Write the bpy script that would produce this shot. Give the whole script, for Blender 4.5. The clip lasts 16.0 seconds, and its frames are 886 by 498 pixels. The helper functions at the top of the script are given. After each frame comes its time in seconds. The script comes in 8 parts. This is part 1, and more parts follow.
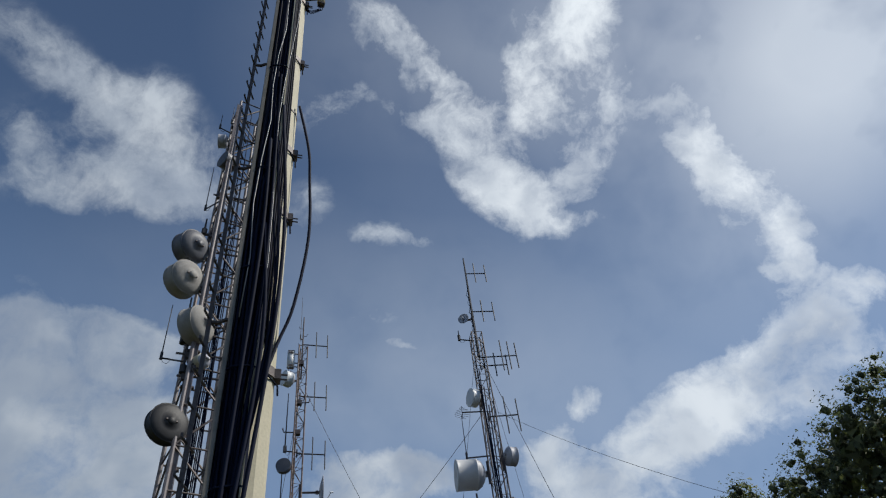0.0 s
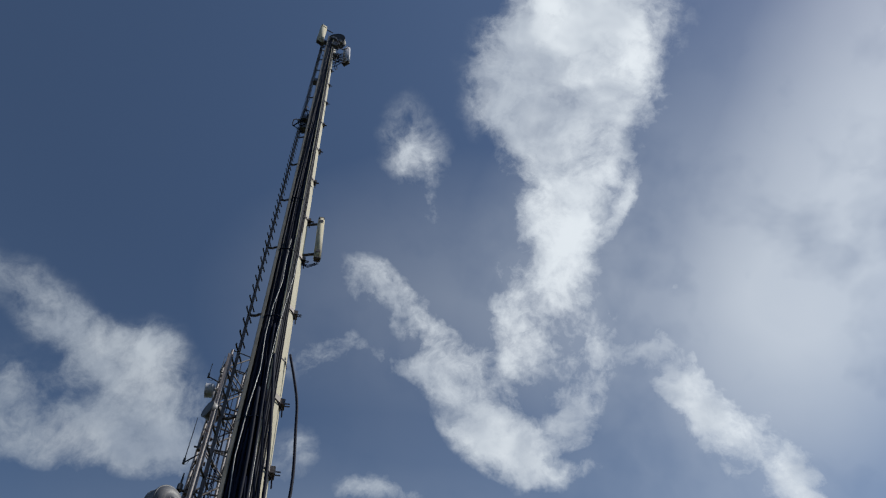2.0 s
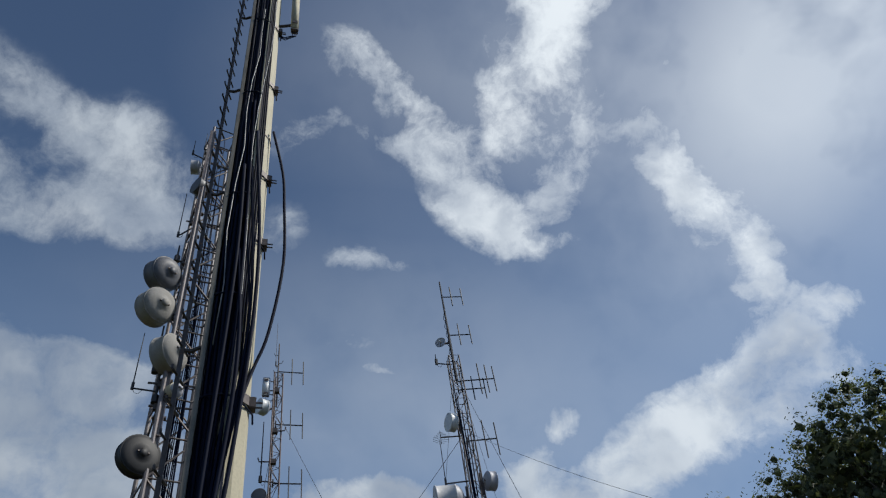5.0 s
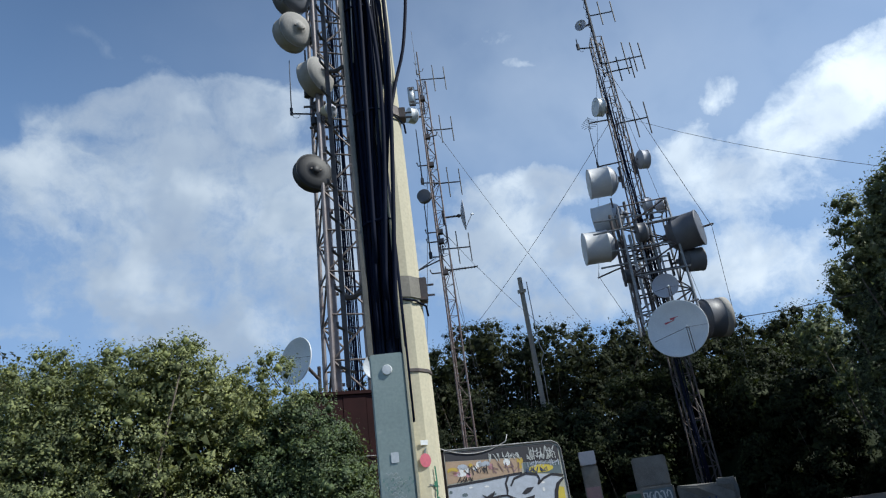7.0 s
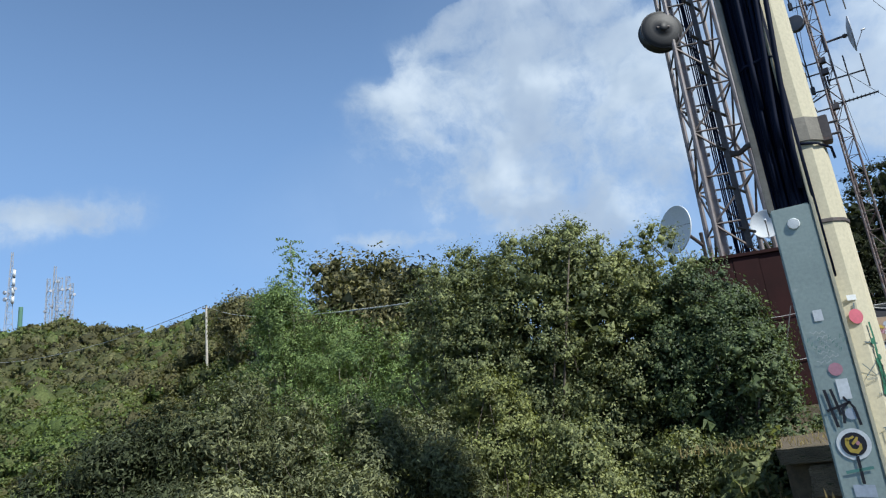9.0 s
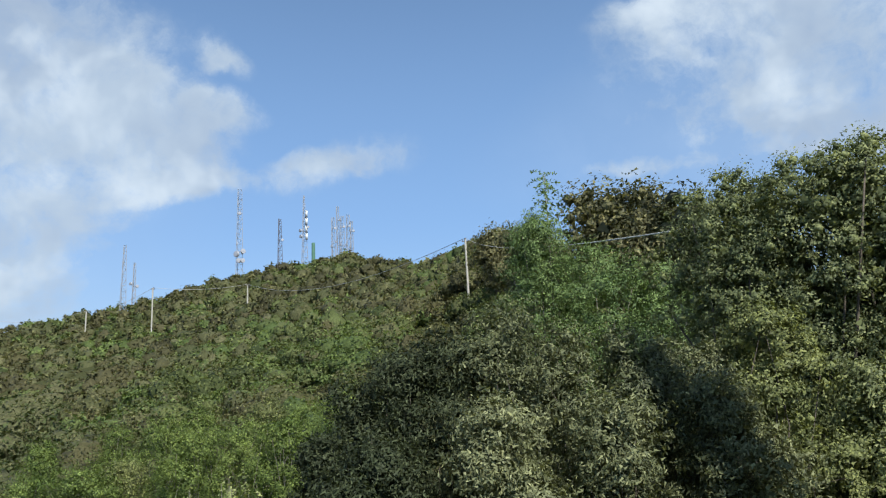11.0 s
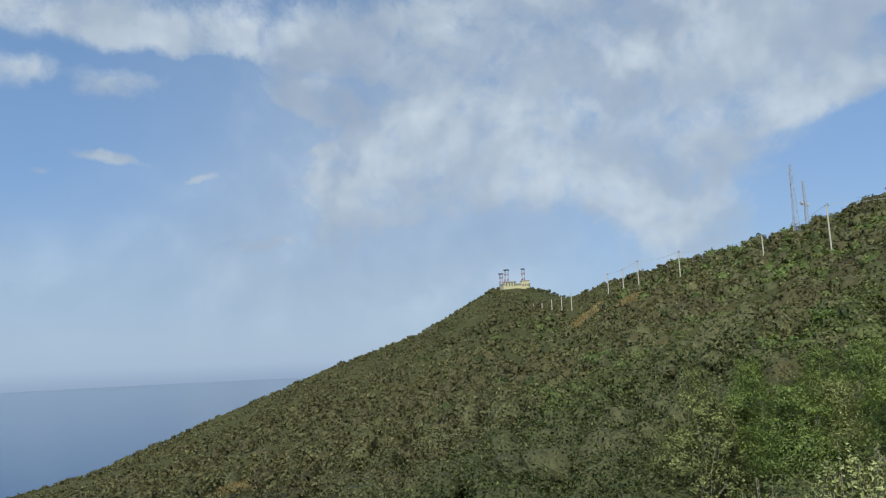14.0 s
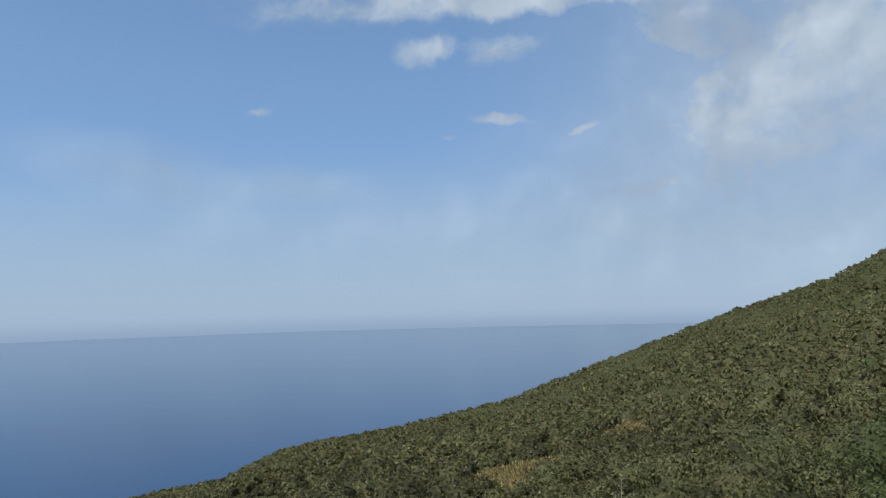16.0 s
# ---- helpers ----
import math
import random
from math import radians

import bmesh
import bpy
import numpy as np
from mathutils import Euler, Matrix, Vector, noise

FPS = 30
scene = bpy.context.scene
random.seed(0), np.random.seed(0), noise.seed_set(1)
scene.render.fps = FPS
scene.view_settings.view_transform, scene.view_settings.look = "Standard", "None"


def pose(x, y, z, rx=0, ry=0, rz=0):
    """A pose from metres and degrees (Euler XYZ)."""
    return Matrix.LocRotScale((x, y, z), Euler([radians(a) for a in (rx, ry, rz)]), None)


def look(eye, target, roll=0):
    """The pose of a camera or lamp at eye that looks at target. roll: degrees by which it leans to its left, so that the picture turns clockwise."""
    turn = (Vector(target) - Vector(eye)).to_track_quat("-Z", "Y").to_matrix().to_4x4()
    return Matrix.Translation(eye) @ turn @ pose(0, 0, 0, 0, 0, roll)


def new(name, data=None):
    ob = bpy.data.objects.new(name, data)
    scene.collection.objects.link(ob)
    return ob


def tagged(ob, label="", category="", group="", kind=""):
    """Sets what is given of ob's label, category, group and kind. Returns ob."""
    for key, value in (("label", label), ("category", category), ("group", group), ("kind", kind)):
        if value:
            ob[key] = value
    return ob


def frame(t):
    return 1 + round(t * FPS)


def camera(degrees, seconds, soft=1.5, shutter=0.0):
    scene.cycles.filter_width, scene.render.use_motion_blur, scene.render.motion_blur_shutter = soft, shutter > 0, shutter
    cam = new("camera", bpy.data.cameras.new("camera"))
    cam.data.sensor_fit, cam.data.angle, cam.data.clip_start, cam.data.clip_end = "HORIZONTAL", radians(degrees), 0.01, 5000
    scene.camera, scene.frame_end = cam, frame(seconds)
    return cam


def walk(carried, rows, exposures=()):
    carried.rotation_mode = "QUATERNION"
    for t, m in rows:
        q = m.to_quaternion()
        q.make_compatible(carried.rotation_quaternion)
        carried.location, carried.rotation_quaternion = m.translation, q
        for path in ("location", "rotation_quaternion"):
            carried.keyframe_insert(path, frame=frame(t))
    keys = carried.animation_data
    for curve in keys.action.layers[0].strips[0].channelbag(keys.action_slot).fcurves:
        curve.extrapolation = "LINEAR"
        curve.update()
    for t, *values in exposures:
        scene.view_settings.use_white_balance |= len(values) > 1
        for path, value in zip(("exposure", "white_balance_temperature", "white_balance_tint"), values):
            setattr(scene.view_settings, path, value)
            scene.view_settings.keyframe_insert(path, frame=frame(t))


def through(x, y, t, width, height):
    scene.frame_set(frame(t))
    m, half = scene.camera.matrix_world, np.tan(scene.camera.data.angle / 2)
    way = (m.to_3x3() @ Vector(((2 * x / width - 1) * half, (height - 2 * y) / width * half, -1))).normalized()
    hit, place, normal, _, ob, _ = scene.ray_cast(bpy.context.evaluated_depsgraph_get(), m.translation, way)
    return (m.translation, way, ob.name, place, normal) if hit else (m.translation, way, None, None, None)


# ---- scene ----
# camera and its way
cam = camera(65.7, 16.0, soft=1.2)
PATH = [
    (0, pose(0.000, 0.000, 1.7, 134.19, 5.60, 3.64)),
    (0.5, pose(0.000, 0.000, 1.7, 141.84, 5.85, 4.63)),
    (1, pose(0.000, 0.000, 1.7, 147.73, 6.00, 5.00)),
    (1.5, pose(0.000, 0.000, 1.7, 151.93, 6.20, 4.57)),
    (2, pose(0.000, 0.000, 1.7, 154.58, 6.57, 3.56)),
    (2.5, pose(0.000, 0.000, 1.7, 155.65, 7.02, 2.47)),
    (3, pose(0.000, 0.000, 1.7, 155.69, 7.44, 1.97)),
    (3.2, pose(0.000, 0.000, 1.7, 155.61, 7.55, 1.95)),
    (5.3, pose(0.000, 0.000, 1.7, 130.44, 7.55, 3.30)),
    (5.5, pose(0.000, 0.000, 1.7, 126.56, 7.54, 3.79)),
    (6, pose(0.000, 0.000, 1.7, 118.53, 7.29, 6.04)),
    (6.5, pose(0.000, 0.000, 1.7, 114.40, 6.95, 10.34)),
    (7, pose(0.000, 0.000, 1.7, 112.81, 7.06, 16.70)),
    (7.5, pose(-0.036, -0.014, 1.7, 111.43, 7.50, 24.75)),
    (8, pose(-0.074, -0.035, 1.7, 109.48, 7.52, 33.98)),
    (8.5, pose(-0.104, -0.059, 1.7, 107.70, 7.12, 42.06)),
    (10.8, pose(-0.168, -0.148, 1.7, 102.48, 2.97, 65.70)),
    (11.0, pose(-0.174, -0.160, 1.7, 102.13, 2.94, 68.64)),
    (11.5, pose(-0.186, -0.201, 1.7, 101.29, 2.62, 77.64)),
    (12.0, pose(-0.192, -0.250, 1.7, 100.38, 2.43, 88.15)),
    (12.5, pose(-0.190, -0.294, 1.7, 99.78, 2.02, 97.49)),
    (13.0, pose(-0.183, -0.329, 1.7, 99.26, 2.10, 104.98)),
    (13.5, pose(-0.172, -0.362, 1.7, 98.79, 2.23, 112.24)),
    (14.0, pose(-0.153, -0.399, 1.7, 98.15, 2.10, 121.28)),
    (14.5, pose(-0.126, -0.436, 1.7, 97.36, 1.91, 130.80)),
    (15.0, pose(-0.098, -0.464, 1.7, 96.42, 1.74, 139.21)),
    (15.5, pose(-0.072, -0.483, 1.7, 95.47, 1.54, 146.13)),
    (16.0, pose(-0.045, -0.499, 1.7, 94.54, 1.43, 152.73)),
]
EXPOSURES = [(0.0, -0.1, 6300, 9), (1.5, -0.2, 6300, 9), (3.2, -0.24, 6300, 9), (5.5, 0.0, 6250, 8), (6.2, 0.32, 6150, 7), (7.5, 0.45, 6000, 6), (8.5, 0.6, 6000, 6), (11.0, 0.62, 6150, 6), (12.5, 0.42, 6200, 6), (14.5, 0.27, 6200, 6), (16.0, 0.25, 6150, 6)]
walk(cam, PATH, EXPOSURES)


# ---- sky, clouds and sun ----
SUN_AZ, SUN_EL = -88.0, 47.0          # bearing from +Y towards -X, height in degrees
EYE_Z = 1.7

world = bpy.data.worlds.new("sky")
scene.world = world
world.use_nodes = True
wn, wl = world.node_tree.nodes, world.node_tree.links
wn.clear()


def wmath(op, a, b=None, c=None, clamp=False):
    n = wn.new("ShaderNodeMath")
    n.operation, n.use_clamp = op, clamp
    for i, v in enumerate((a, b, c)):
        if v is None:
            continue
        if isinstance(v, (int, float)):
            n.inputs[i].default_value = v
        else:
            wl.new(v, n.inputs[i])
    return n.outputs[0]


def wvec(op, a, b, scale=None):
    n = wn.new("ShaderNodeVectorMath")
    n.operation = op
    for i, v in enumerate((a, b)):
        if v is None:
            continue
        if isinstance(v, tuple):
            n.inputs[i].default_value = v
        else:
            wl.new(v, n.inputs[i])
    if scale is not None:
        n.inputs["Scale"].default_value = scale
    return n.outputs[0]


def wnoise(vec, scale, detail, rough, colour=False):
    n = wn.new("ShaderNodeTexNoise")
    n.inputs["Scale"].default_value = scale
    n.inputs["Detail"].default_value = detail
    n.inputs["Roughness"].default_value = rough
    wl.new(vec, n.inputs["Vector"])
    return n.outputs["Color" if colour else "Fac"]


def wsmooth(v, lo, hi, to_lo=0.0, to_hi=1.0):
    n = wn.new("ShaderNodeMapRange")
    n.interpolation_type = "SMOOTHSTEP"
    for i, x in enumerate((lo, hi, to_lo, to_hi)):
        n.inputs[i + 1].default_value = x
    wl.new(v, n.inputs[0])
    return n.outputs[0]


def wmix(fac, a, b):
    n = wn.new("ShaderNodeMix")
    n.data_type = "RGBA"
    if isinstance(fac, (int, float)):
        n.inputs["Factor"].default_value = fac
    else:
        wl.new(fac, n.inputs["Factor"])
    for s, v in (("A", a), ("B", b)):
        sock = [i for i in n.inputs if i.name == s and i.type == "RGBA"][0]
        if isinstance(v, tuple):
            sock.default_value = (*v, 1)
        else:
            wl.new(v, sock)
    return [o for o in n.outputs if o.type == "RGBA"][0]


view = wn.new("ShaderNodeTexCoord").outputs["Generated"]
# the air stirs the clouds' outlines at two sizes
swirl = wvec("SUBTRACT", wnoise(view, 5.0, 3, 0.55, True), (0.5, 0.5, 0.5))
fine = wvec("SUBTRACT", wnoise(view, 18.0, 6, 0.62, True), (0.5, 0.5, 0.5))
bent = wvec("ADD", view, wvec("SCALE", swirl, None, 0.07))
bent = wvec("ADD", bent, wvec("SCALE", fine, None, 0.03))
calm = wvec("ADD", view, wvec("SCALE", swirl, None, 0.05))
cover, mist = [], []


def cloud(az, el, wide, high, tilt, strength, thin=False):
    """A bank of cloud at a bearing and height in the sky, its half sizes in degrees."""
    a, e = radians(az), radians(el)
    c = Vector((-math.sin(a) * math.cos(e), math.cos(a) * math.cos(e), math.sin(e)))
    right = Vector((math.cos(a), math.sin(a), 0))
    up = c.cross(right) * -1 if c.cross(right).z < 0 else c.cross(right)
    t = radians(tilt)
    e1, e2 = right * math.cos(t) + up * math.sin(t), up * math.cos(t) - right * math.sin(t)
    m = Matrix((e1, e2, e1.cross(e2))).transposed()
    n = wn.new("ShaderNodeMapping")
    n.vector_type = "TEXTURE"
    n.inputs["Location"].default_value = c
    n.inputs["Rotation"].default_value = m.to_euler()
    n.inputs["Scale"].default_value = (radians(wide) * 1.72, radians(high) * 1.72, 0.6)
    wl.new(calm if thin else bent, n.inputs["Vector"])
    g = wn.new("ShaderNodeTexGradient")
    g.gradient_type = "SPHERICAL"
    wl.new(n.outputs[0], g.inputs[0])
    s = g.outputs["Fac"]
    heap = mist if thin else cover
    heap.append(wmath("MULTIPLY_ADD", s, strength, heap[-1]) if heap else wmath("MULTIPLY", s, strength))


cloud(48.9, 54.0, 4.1, 1.8, -5, 0.6)
cloud(40.4, 52.2, 4.1, 1.7, -7, 0.75)
cloud(35.3, 53.6, 2.4, 1.9, 23, 0.8)
cloud(29.7, 50.4, 4.2, 2.6, -21, 0.9)
cloud(35.6, 46.8, 6.0, 1.7, 12, 0.85)
cloud(41.9, 44.0, 2.9, 1.2, 19, 0.6)
cloud(45.5, 47.2, 1.5, 1.2, 30, 0.6)
cloud(13.6, 55.9, 2.7, 2.0, 5, 0.6)
cloud(13.7, 48.1, 1.8, 2.1, 4, 0.5)
cloud(7.9, 57.8, 1.5, 1.1, 1, 0.4)
cloud(4.3, 45.3, 2.9, 1.1, -12, 0.85)
cloud(7.2, 38.9, 2.7, 1.2, -12, 0.7)
cloud(3.0, 35.9, 2.9, 0.5, -17, 0.6)
cloud(-6.1, 43.8, 0.7, 0.4, -11, 0.5)
cloud(4.9, 62.2, 2.6, 1.8, -41, 0.7)
cloud(-2.5, 58.4, 4.3, 1.9, -49, 0.85)
cloud(-0.7, 54.4, 3.5, 1.1, -29, 0.8)
cloud(-8.8, 50.3, 4.4, 2.2, -63, 0.9)
cloud(-14.3, 54.1, 3.7, 2.2, -67, 0.6)
cloud(-10.7, 46.4, 3.7, 1.9, -54, 0.85)
cloud(-17.7, 46.6, 3.1, 2.5, 31, 0.7)
cloud(-26.5, 51.4, 3.6, 2.2, 35, 0.85)
cloud(-32.3, 49.3, 1.7, 1.2, -32, 0.55)
cloud(-15.3, 43.5, 3.4, 0.8, -12, 0.6)
cloud(-33.3, 44.8, 3.7, 2.1, -89, 0.9)
cloud(-33.7, 39.6, 4.5, 2.5, -77, 1.0)
cloud(-34.7, 35.7, 1.4, 1.1, -72, 0.6)
cloud(-33.4, 33.4, 1.9, 1.2, 5, 0.7)
cloud(-34.5, 30.6, 3.2, 1.8, 11, 0.85)
cloud(-28.5, 29.5, 4.4, 1.8, 14, 0.85)
cloud(-22.0, 26.9, 5.0, 2.0, 14, 0.95)
cloud(-17.0, 24.7, 4.7, 1.8, 15, 0.85)
cloud(-12.6, 28.8, 2.0, 1.2, 16, 0.95)
cloud(-9.0, 25.0, 2.6, 2.1, -11, 0.8)
cloud(-26.6, 25.1, 4.6, 2.2, 1, 0.75)
cloud(-34.1, 26.3, 3.5, 2.2, -8, 0.8)
cloud(-38.8, 30.2, 2.0, 1.0, -18, 0.7)
cloud(-13.0, 22.8, 3.7, 1.2, -12, 0.7)
cloud(4.1, 26.1, 4.7, 1.2, -10, 0.75)
cloud(10.0, 28.2, 2.7, 0.9, -2, 0.4)
cloud(-38.8, 51.8, 0.8, 0.6, 26, 0.5)
cloud(-43.6, 41.8, 0.7, 1.0, 27, 0.4)
cloud(36.4, 35.8, 4.7, 1.1, 9, 0.8)
cloud(29.1, 36.2, 3.4, 1.4, 4, 0.8)
cloud(35.8, 32.0, 3.4, 0.7, 9, 0.5)
cloud(29.0, 33.2, 2.8, 0.9, 3, 0.5)
cloud(33.2, 27.3, 9.0, 3.1, 9, 0.8)
cloud(26.3, 29.3, 2.8, 2.1, 6, 0.7)
cloud(34.9, 29.6, 3.2, 1.0, 11, 0.5)
cloud(-67.2, 71.3, 6.7, 5.3, 3, 1.0)
cloud(-39.3, 72.9, 2.7, 3.8, -22, 0.7)
cloud(-47.6, 68.8, 5.0, 5.0, 22, 0.95)
cloud(-37.4, 63.9, 4.1, 4.4, 31, 0.75)
cloud(-25.3, 59.3, 4.4, 3.3, 32, 0.8)
cloud(-16.1, 58.3, 2.1, 2.1, -19, 0.5)
cloud(-10.6, 72.3, 2.2, 3.1, 0, 0.8)
cloud(-40.5, 59.6, 2.3, 0.6, 23, 0.85)
cloud(-10.1, 67.0, 1.4, 1.2, -14, 0.4)
cloud(-13.5, 47.4, 2.2, 1.7, -17, 0.5)
cloud(34.8, 35.1, 7.5, 1.1, 6, 0.85)
cloud(40.0, 34.5, 2.2, 1.0, 0, 0.6)
cloud(30.1, 33.6, 3.8, 0.8, 5, 0.6)
cloud(36.8, 30.4, 9.3, 1.3, 3, 0.9)
cloud(35.6, 25.9, 13.0, 5.5, 5, 1.0)
cloud(27.4, 20.0, 4.8, 3.6, -1, 0.7)
cloud(40.5, 19.7, 5.1, 2.4, 4, 0.5)
cloud(3.4, 26.4, 5.6, 1.4, -1, 0.75)
cloud(6.5, 23.5, 4.2, 1.2, -13, 0.7)
cloud(7.6, 19.6, 8.4, 2.8, -7, 0.75)
cloud(-9.1, 26.1, 1.8, 1.6, 16, 0.6)
cloud(-13.0, 20.9, 5.3, 1.1, -16, 0.6)
cloud(-11.0, 17.2, 4.6, 2.2, -14, 0.7)
cloud(-18.3, 23.0, 2.8, 2.6, 14, 0.4)
cloud(46.4, 31.5, 1.2, 1.7, 20, 0.8)
cloud(41.3, 32.8, 5.0, 1.0, -6, 0.7)
cloud(33.4, 35.1, 6.8, 1.6, 7, 0.9)
cloud(36.6, 27.9, 9.8, 2.5, -5, 1.0)
cloud(42.8, 28.3, 4.1, 2.5, -3, 0.7)
cloud(31.7, 25.1, 7.9, 4.2, -8, 1.0)
cloud(35.5, 19.9, 5.2, 4.2, -37, 0.9)
cloud(30.8, 17.4, 6.6, 4.2, -8, 0.6)
cloud(40.1, 24.0, 3.2, 1.9, -40, 0.5)
cloud(49.2, 17.2, 10.4, 0.7, -3, 0.65)
cloud(50.5, 17.9, 0.9, 0.6, -2, 0.5)
cloud(3.9, 25.9, 3.3, 1.5, -5, 0.85)
cloud(5.9, 21.0, 7.1, 3.4, -18, 0.9)
cloud(9.9, 26.3, 2.9, 1.3, -18, 0.4)
cloud(44.6, 38.2, 2.5, 0.5, -25, 0.35)
cloud(39.2, 37.5, 1.8, 0.7, -13, 0.4)
cloud(-66.0, 71.2, 7.5, 5.3, 4, 0.4)
cloud(-46.0, 66.8, 4.8, 4.1, 24, 0.4)
cloud(-32.4, 61.5, 5.1, 3.0, 41, 0.6)
cloud(-19.7, 54.5, 5.1, 2.8, 27, 0.5)
cloud(39.1, 48.9, 5.8, 2.9, 2, 0.45)
cloud(29.1, 47.1, 4.6, 2.0, 5, 0.5)
cloud(-10.7, 57.9, 2.7, 1.2, -59, -0.45)
cloud(-15.7, 49.0, 1.4, 2.3, -28, -0.3)
cloud(7.9, 20.5, 10.7, 2.8, -7, 0.6)
cloud(-11.4, 15.3, 6.4, 3.1, -13, 0.6)
cloud(-2.1, 15.3, 12.8, 2.3, -10, 0.5)
cloud(-12.1, 21.1, 6.1, 1.2, -15, 0.5)
cloud(-18.6, 25.2, 4.3, 2.6, 23, 0.35)
cloud(5.2, 18.9, 7.3, 3.4, -18, 0.5)
cloud(119.4, 14.7, 14.5, 4.7, 4, 0.45)
cloud(105.9, 10.5, 7.0, 4.2, -21, 0.45)
cloud(113.0, 26.8, 15.4, 2.9, 5, 0.4)
cloud(93.4, 21.5, 6.0, 2.7, -18, 0.6)
cloud(97.8, 24.2, 2.7, 1.2, 18, 0.5)
cloud(90.9, 17.3, 5.0, 1.0, 8, 0.6)
cloud(77.9, 19.1, 5.2, 1.2, 9, 0.6)
cloud(86.0, 22.9, 2.4, 1.1, 3, 0.7)
cloud(86.4, 26.5, 1.4, 0.8, 18, 0.8)
cloud(107.7, 19.9, 5.5, 0.7, 12, -0.35)
cloud(117.3, 18.7, 2.5, 0.7, 5, -0.3)
cloud(131.9, 20.6, 4.0, 1.1, -10, 0.6)
cloud(153.2, 20.7, 2.8, 1.0, 1, 0.6)
cloud(147.2, 20.7, 2.4, 1.1, 9, 0.55)
cloud(142.9, 19.5, 1.6, 0.6, -3, 0.45)
cloud(129.6, 17.0, 1.9, 0.5, 6, 0.7)
cloud(146.6, 15.1, 2.1, 0.4, -13, 0.75)
cloud(141.4, 13.2, 1.2, 0.4, 1, 0.75)
cloud(151.7, 13.9, 0.9, 0.3, 4, 0.7)
cloud(167.6, 15.8, 0.9, 0.3, 9, 0.7)
cloud(135.0, 13.4, 1.8, 0.3, 1, 0.6)
cloud(177.1, 11.0, 3.2, 0.8, -9, 0.7)
cloud(163.6, 9.7, 3.9, 0.6, -3, 0.5)
cloud(138.5, 8.3, 5.0, 0.7, 9, 0.5)
cloud(122.6, 15.2, 5.5, 3.9, 25, 0.4)
cloud(149.5, 24.2, 16.7, 1.2, 3, 0.5)
cloud(-65.6, 47.3, 15.5, 3.9, 11, 0.36)
cloud(-78.7, 50.6, 7.4, 5.4, -9, 0.35)
cloud(76.7, 19.2, 5, 1.6, 14, 0.8)
cloud(100.2, 21.6, 8.8, 4.8, -14, 1)
cloud(93.2, 24, 4.5, 1.9, -14, 1.1)
cloud(90.1, 20.7, 4.1, 3, 5, 1)
cloud(92.1, 17.1, 6, 0.9, 10, 0.9)
cloud(86.1, 22.9, 2.7, 1, -1, 0.7)
cloud(86.4, 26.8, 1.8, 1.1, -26, 0.7)
cloud(100.5, 11.5, 2.7, 4, 4, 0.6)
cloud(119.7, 24, 14.3, 4.8, 23, 0.8)
cloud(110.5, 17.3, 11.3, 5, 2, 1)
cloud(123.5, 15.7, 8.6, 2.9, 27, 1)
cloud(102, 13.7, 5.1, 6, 59, 0.9)
cloud(130.1, 20.5, 2, 1.1, -13, 0.6)
cloud(105.7, 27.6, 11.2, 3.8, 2, 0.8)
cloud(126.8, 7.1, 7.5, 3.3, 2, 0.45)
cloud(150.6, 25, 13.9, 2, -1, 1)
cloud(128.1, 25.5, 13.1, 2.5, -8, 0.9)
cloud(132.2, 20.4, 4.3, 1.1, -13, 0.9)
cloud(153.5, 20.8, 2.6, 0.8, 12, 0.9)
cloud(147, 20.8, 2.3, 0.9, 9, 0.9)
cloud(117.6, 15.5, 9.2, 3.8, 10, 0.9)
cloud(103.9, 10.4, 4, 2.8, 57, 0.7)
cloud(147.4, 15.4, 1.4, 0.4, -3, 0.9)
cloud(141.3, 13.3, 1.2, 0.4, 4, 0.6)
cloud(135.3, 13.5, 1.5, 0.3, -1, 0.6)
cloud(129.4, 17.1, 1.8, 0.5, 3, 0.9)
cloud(138.8, 8.5, 7.8, 1.4, 4, 0.35)
cloud(128.8, 7.3, 7, 2.1, -2, 0.4)
cloud(124.3, 14.5, 5.5, 2.4, -9, 0.7)
cloud(167.6, 15.8, 0.7, 0.3, 3, 0.5)
cloud(-47, 44, 14.8, 9.1, -21, 0.12)
cloud(98.9, 19.3, 4.7, 1.6, 19, -0.4)
cloud(118.3, 20.8, 5, 1.3, 21, -0.4)
cloud(151.4, 22.7, 11.7, 0.6, 0, -0.4)
cloud(114.2, 19.2, 3, 0.6, 9, -0.35)
cloud(95.6, 22.6, 2.3, 0.5, 29, -0.3)
# thin, even veils
cloud(-46.4, 46.5, 14.5, 13.0, -48, 0.44, True)
cloud(-0.4, 31.7, 25.7, 10.8, -12, 0.32, True)
cloud(-64.7, 48.6, 17.8, 6.2, 11, 0.42, True)
cloud(135.9, 7.3, 14.7, 5.6, 1, 0.3, True)
cloud(33.4, 18.7, 18.2, 5.5, -4, 0.35, True)
cloud(125.3, 14.2, 12.1, 6.6, 5, 0.35, True)
cloud(176.9, 10.6, 6.0, 1.8, -12, 0.42, True)
cloud(164.0, 9.6, 4.2, 1.1, -3, 0.34, True)
cloud(118.2, 18.2, 18.7, 10.8, 5, 0.55, True)
cloud(125.0, 8.0, 10.4, 4.6, 2, 0.35, True)
cloud(159.2, 6.2, 23.3, 3.2, -0, 0.25, True)
cloud(-9.1, 59.4, 12.0, 7.5, -14, 0.2, True)

